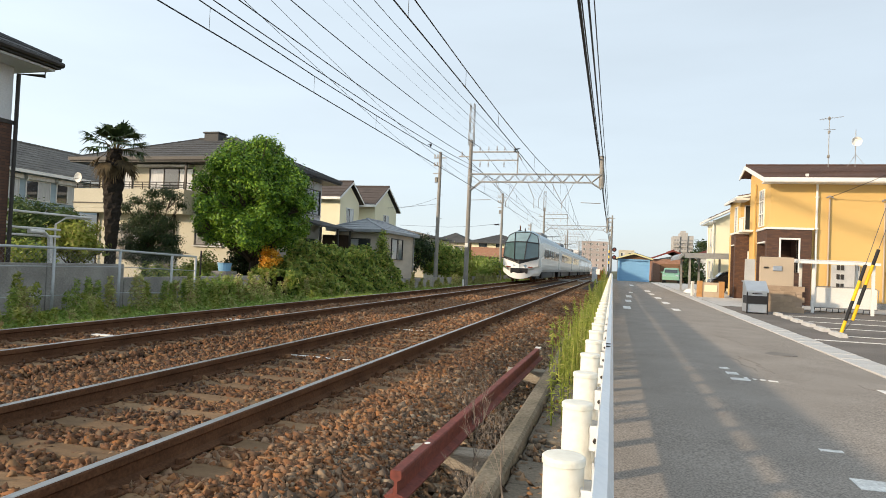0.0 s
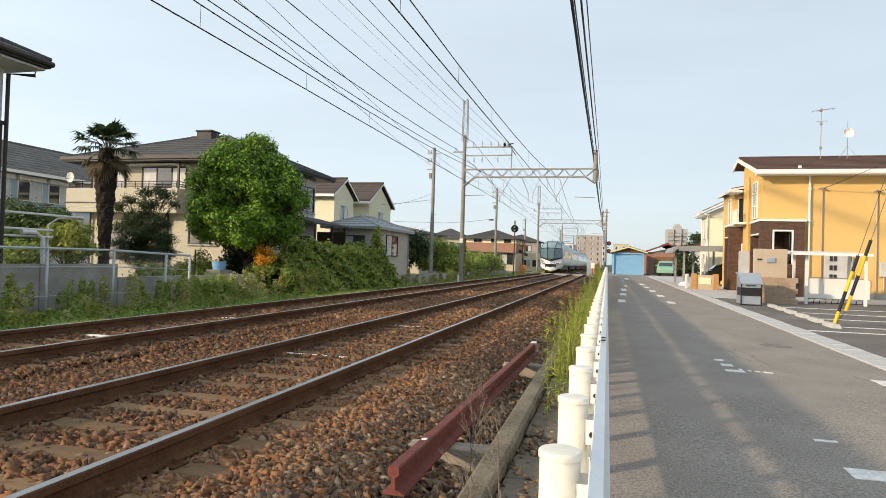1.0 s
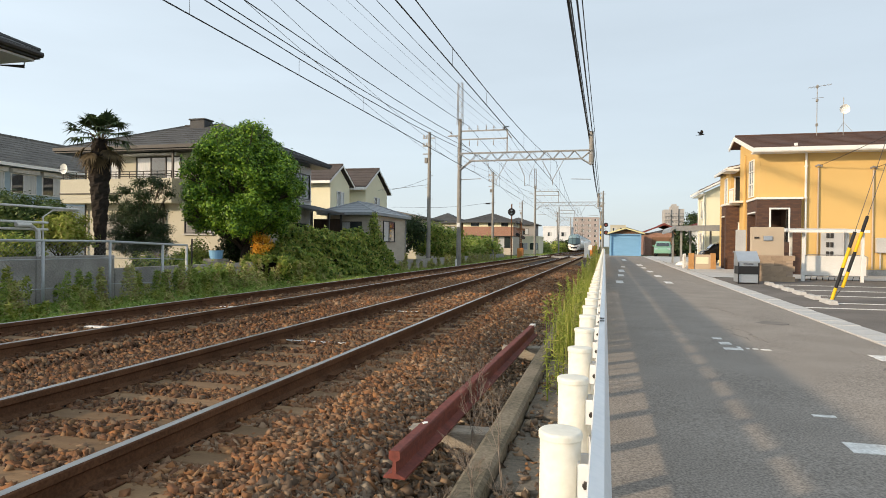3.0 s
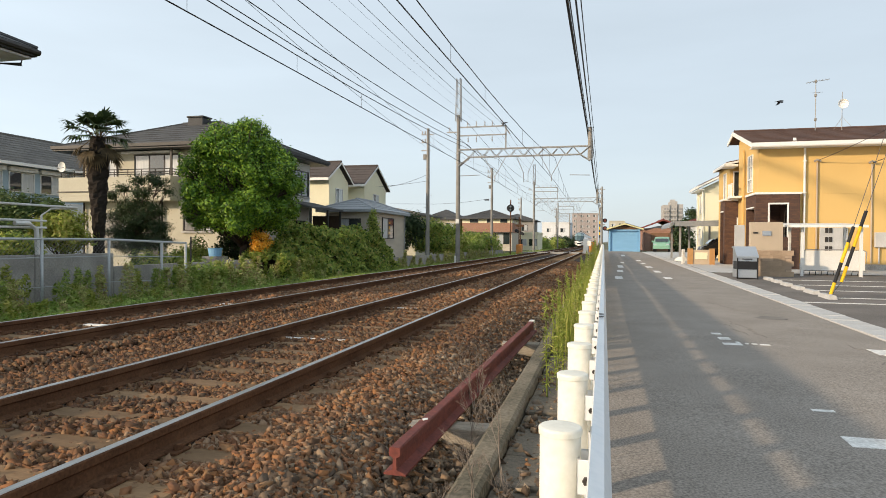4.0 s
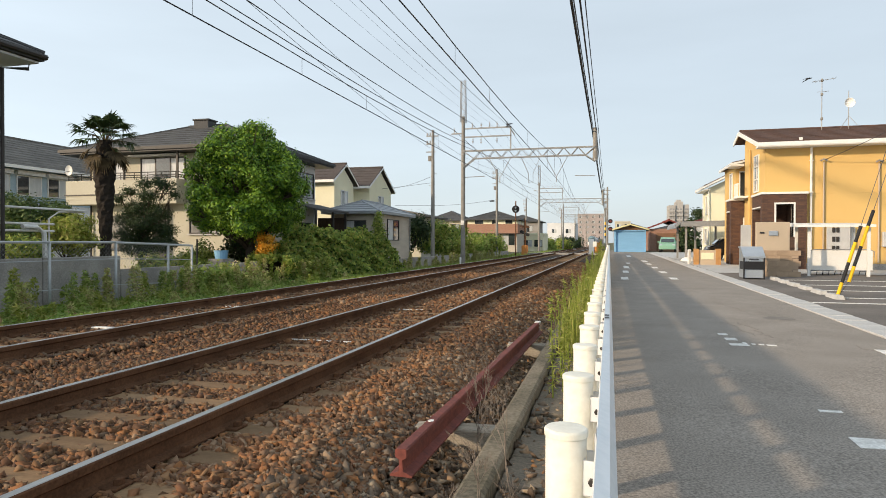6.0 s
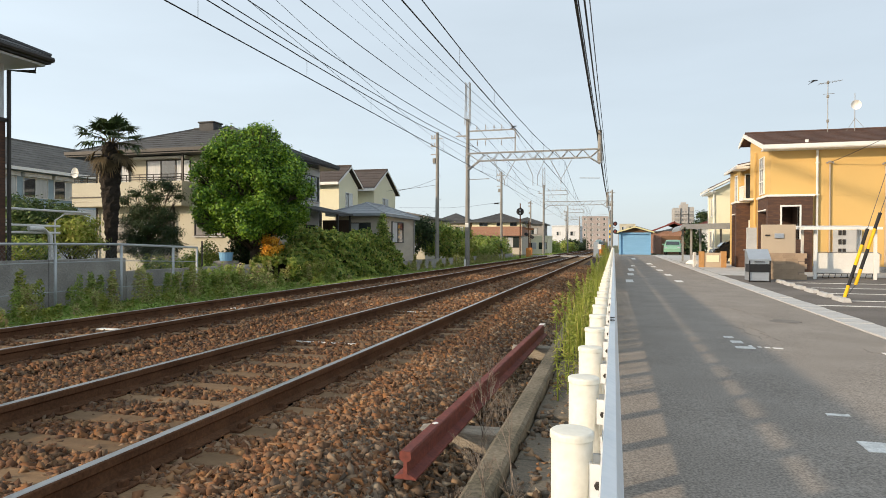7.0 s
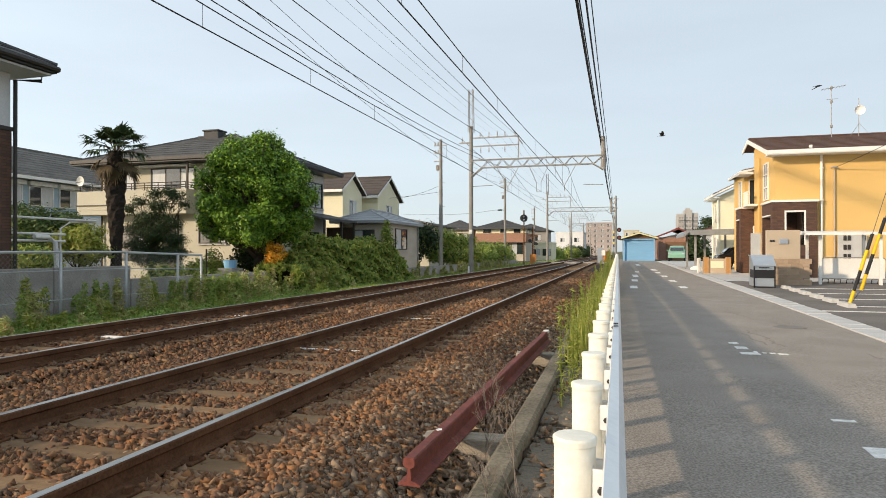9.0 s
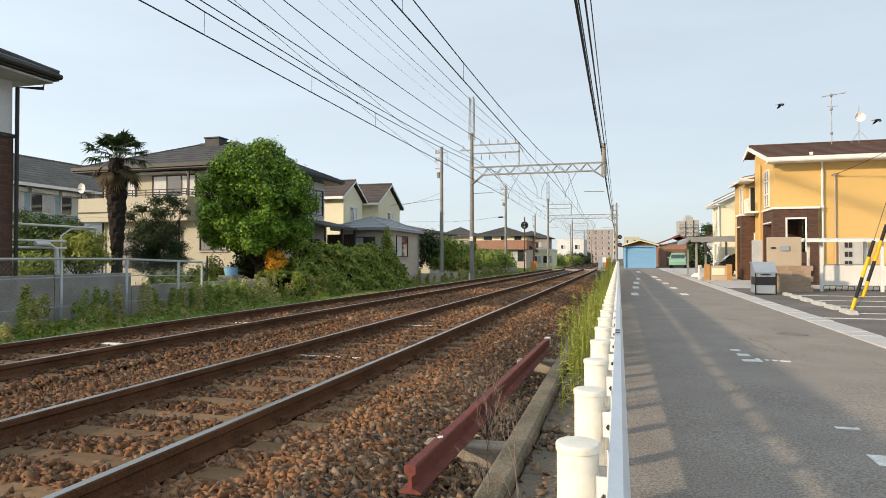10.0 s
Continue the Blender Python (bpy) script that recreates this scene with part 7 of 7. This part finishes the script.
            for sx in (-1, 1):
                pane([(sx * 0.38, -0.02, 1.72), (sx * 1.37, 0.82, 1.98), (sx * 1.31, 1.10, 3.05), (sx * 0.46, 0.40, 3.12)])
                pane([(sx * 0.46, 0.40, 3.12), (sx * 1.31, 1.10, 3.05), (sx * 1.12, 1.75, 3.66), (sx * 0.62, 1.65, 3.92)], sky_glass)
                part("lower_screen", slab([(0, -0.07, 1.70), (0, -0.12, 1.40), (sx * 1.37, 0.80, 1.84), (sx * 1.37, 0.80, 1.97)]), pillar, car_, "dark band under the glass")
                part("bib_panel", slab([(0, -0.12, 1.40), (0, -0.13, 1.10), (sx * 0.75, 0.16, 1.10), (sx * 1.36, 0.74, 1.28), (sx * 1.37, 0.80, 1.84)], 0.08), white, car_)
                part("cheek_panel", Shape().add([(sx * 1.37, 0.82, 1.28), (sx * 1.37, 0.82, 1.98), (sx * 1.31, 1.10, 3.05), (sx * 1.12, 1.75, 3.66), (sx * 1.18, 2.6, 3.80), (sx * 1.40, 2.3, 3.10), (sx * 1.412, 2.3, 1.98), (sx * 1.412, 2.3, 1.28)],
                                                [(0, 1, 6, 7), (1, 2, 5, 6), (2, 3, 4, 5)]), silver, car_)
                part("tail_light", Shape().box(min(sx * 0.66, sx * 1.02), max(sx * 0.66, sx * 1.02), 0.10, 0.3, 1.12, 1.22, 0.02), M_RED, car_, "slim red tail light")
            part("crown_panel", slab([(-0.62, 1.65, 3.92), (0.62, 1.65, 3.92), (1.12, 1.75, 3.66), (1.18, 2.6, 3.82), (0.62, 2.6, 4.09), (-0.62, 2.6, 4.09), (-1.18, 2.6, 3.82), (-1.12, 1.75, 3.66)], 0.02), blue, car_)
            part("glazing_frame", fr, pillar, car_, "dark glazing pillars")
            part("coupler_pocket", Shape().box(-0.66, 0.66, -0.10, 0.05, 0.70, 1.09, 0.02), M_BLACK, car_)
            part("coupler", Shape().tube([(0, -0.30, 0.9), (0, 0.05, 0.9)], 0.12, 10), M_BLACK, car_)
            lip = []
            for k in range(17):
                x = -1.33 + 2.66 * k / 16
                q = abs(x) / 1.33
                y = -0.22 + 0.85 * q * q
                lip.append([(x, y, 0.70 + 0.46 * q ** 1.7), (x, y + 0.03, 0.27 + 0.55 * q ** 2.2), (x * 0.98, y + 0.25, 0.30 + 0.55 * q ** 2.2), (x * 0.98, y + 0.25, 0.66 + 0.46 * q ** 1.7)])
            part("skirt", Shape().rings(lip), white, car_, "white curved lip below the coupler")
            part("whistle", Shape().box(-0.04, 0.04, 2.55, 2.7, 3.98, 4.3), M_BLACK, car_)
    return t


train = build_train()


# ---- birds ----
def bird(label):
    b = thing("bird", label, "bird")
    s = Shape().rings([[(r * math.cos(q), y, 0.9 * r * math.sin(q)) for q in (2 * math.pi * k / 10 for k in range(10))] for y, r in ((-0.18, 0.008), (-0.14, 0.022), (-0.06, 0.042), (0.03, 0.046), (0.085, 0.033), (0.115, 0.03), (0.14, 0.024), (0.165, 0.009), (0.19, 0.002))])
    part("body", s, M_BLACK, b, smooth=True)
    part("tail", Shape().prism([(-0.02, -0.15), (0.02, -0.15), (0.045, -0.26), (-0.045, -0.26)], 2, -0.005, 0.005), M_BLACK, b)
    wings = []
    for sx in (-1, 1):
        w = Shape()
        w.rings([[(sx * x, y0, 0.006), (sx * x, y1, 0.006), (sx * x, y1, -0.006), (sx * x, y0, -0.006)] for x, y0, y1 in ((0.02, -0.075, 0.07), (0.14, -0.08, 0.085), (0.25, -0.085, 0.045), (0.32, -0.085, -0.04))])
        wings.append(part("wing", w, M_BLACK, b))
    return b, wings


bird_a = bird("dark bird gliding across the sky to the roof aerial")
bird_b = bird("dark bird flying over the lane towards the houses")


def motions():
    rows = []
    for k in range(21):
        t = k * 0.5
        y = 47.3 + 30.5 * t + 0.9 * t * t if t < 4.6 else 202.3 + 35.5 * (t - 4.5)
        rows.append((t, pose(X_TRACKS[1], y, z_rail(min(y, 420)), -0.086, 0, 0)))
    walk(train, rows)
    a = [(0, -13.39, 44.0, 10.19), (0.5, -9.87, 42.0, 9.36), (1, -6.65, 40.0, 8.86), (1.5, -3.42, 38.0, 8.16), (2, -0.37, 37.0, 7.61), (2.5, 2.42, 36.0, 7.07), (3.3, 6.16, 35.0, 7.6), (4, 8.37, 34.0, 8.38),
         (4.5, 8.94, 33.6, 9.17), (5, 9.2, 33.5, 9.28), (9, 9.25, 33.5, 9.28), (9.3, 10.11, 33.4, 9.16), (9.5, 10.35, 33.3, 8.88), (9.7, 10.68, 33.2, 8.27), (9.9, 11.15, 33.1, 7.87), (10, 11.52, 33.0, 7.76)]
    walk(bird_a[0], [(t, pose(x, y, z, 8, 0, -78)) for t, x, y, z in a])
    b = [(0, -6.25, 40.0, 9.02), (7.2, -6.25, 40.0, 9.02), (7.5, -6.0, 40.0, 8.6), (8, -3.86, 39.0, 7.04), (8.3, -2.0, 38.0, 7.27), (8.6, -0.11, 37.0, 7.43), (9, 2.34, 36.0, 7.7), (9.3, 4.02, 35.5, 8.0), (9.5, 5.21, 35.0, 8.22),
         (9.7, 6.27, 34.5, 8.4), (9.8, 6.7, 34.3, 8.63), (10, 7.73, 34.0, 8.97)]
    walk(bird_b[0], [(t, pose(x, y, z, 8, 0, -78)) for t, x, y, z in b])
    # wings: beating in flight, folded back at rest
    for (body, wings), rests in ((bird_a, (5.0, 9.0)), (bird_b, (0.0, 7.2))):
        for sx, w in zip((-1, 1), wings):
            rows = []
            for k in range(101):
                t = k / 10
                if rests[0] <= t <= rests[1]:
                    rows.append((t, pose(0, 0, 0.01, 0, sx * 25, -sx * 62)))
                else:
                    beat = (-28, 12, 38, 5)[k % 4]
                    rows.append((t, pose(0, 0, 0.01, 0, -sx * beat, 0)))
            walk(w, rows)


motions()
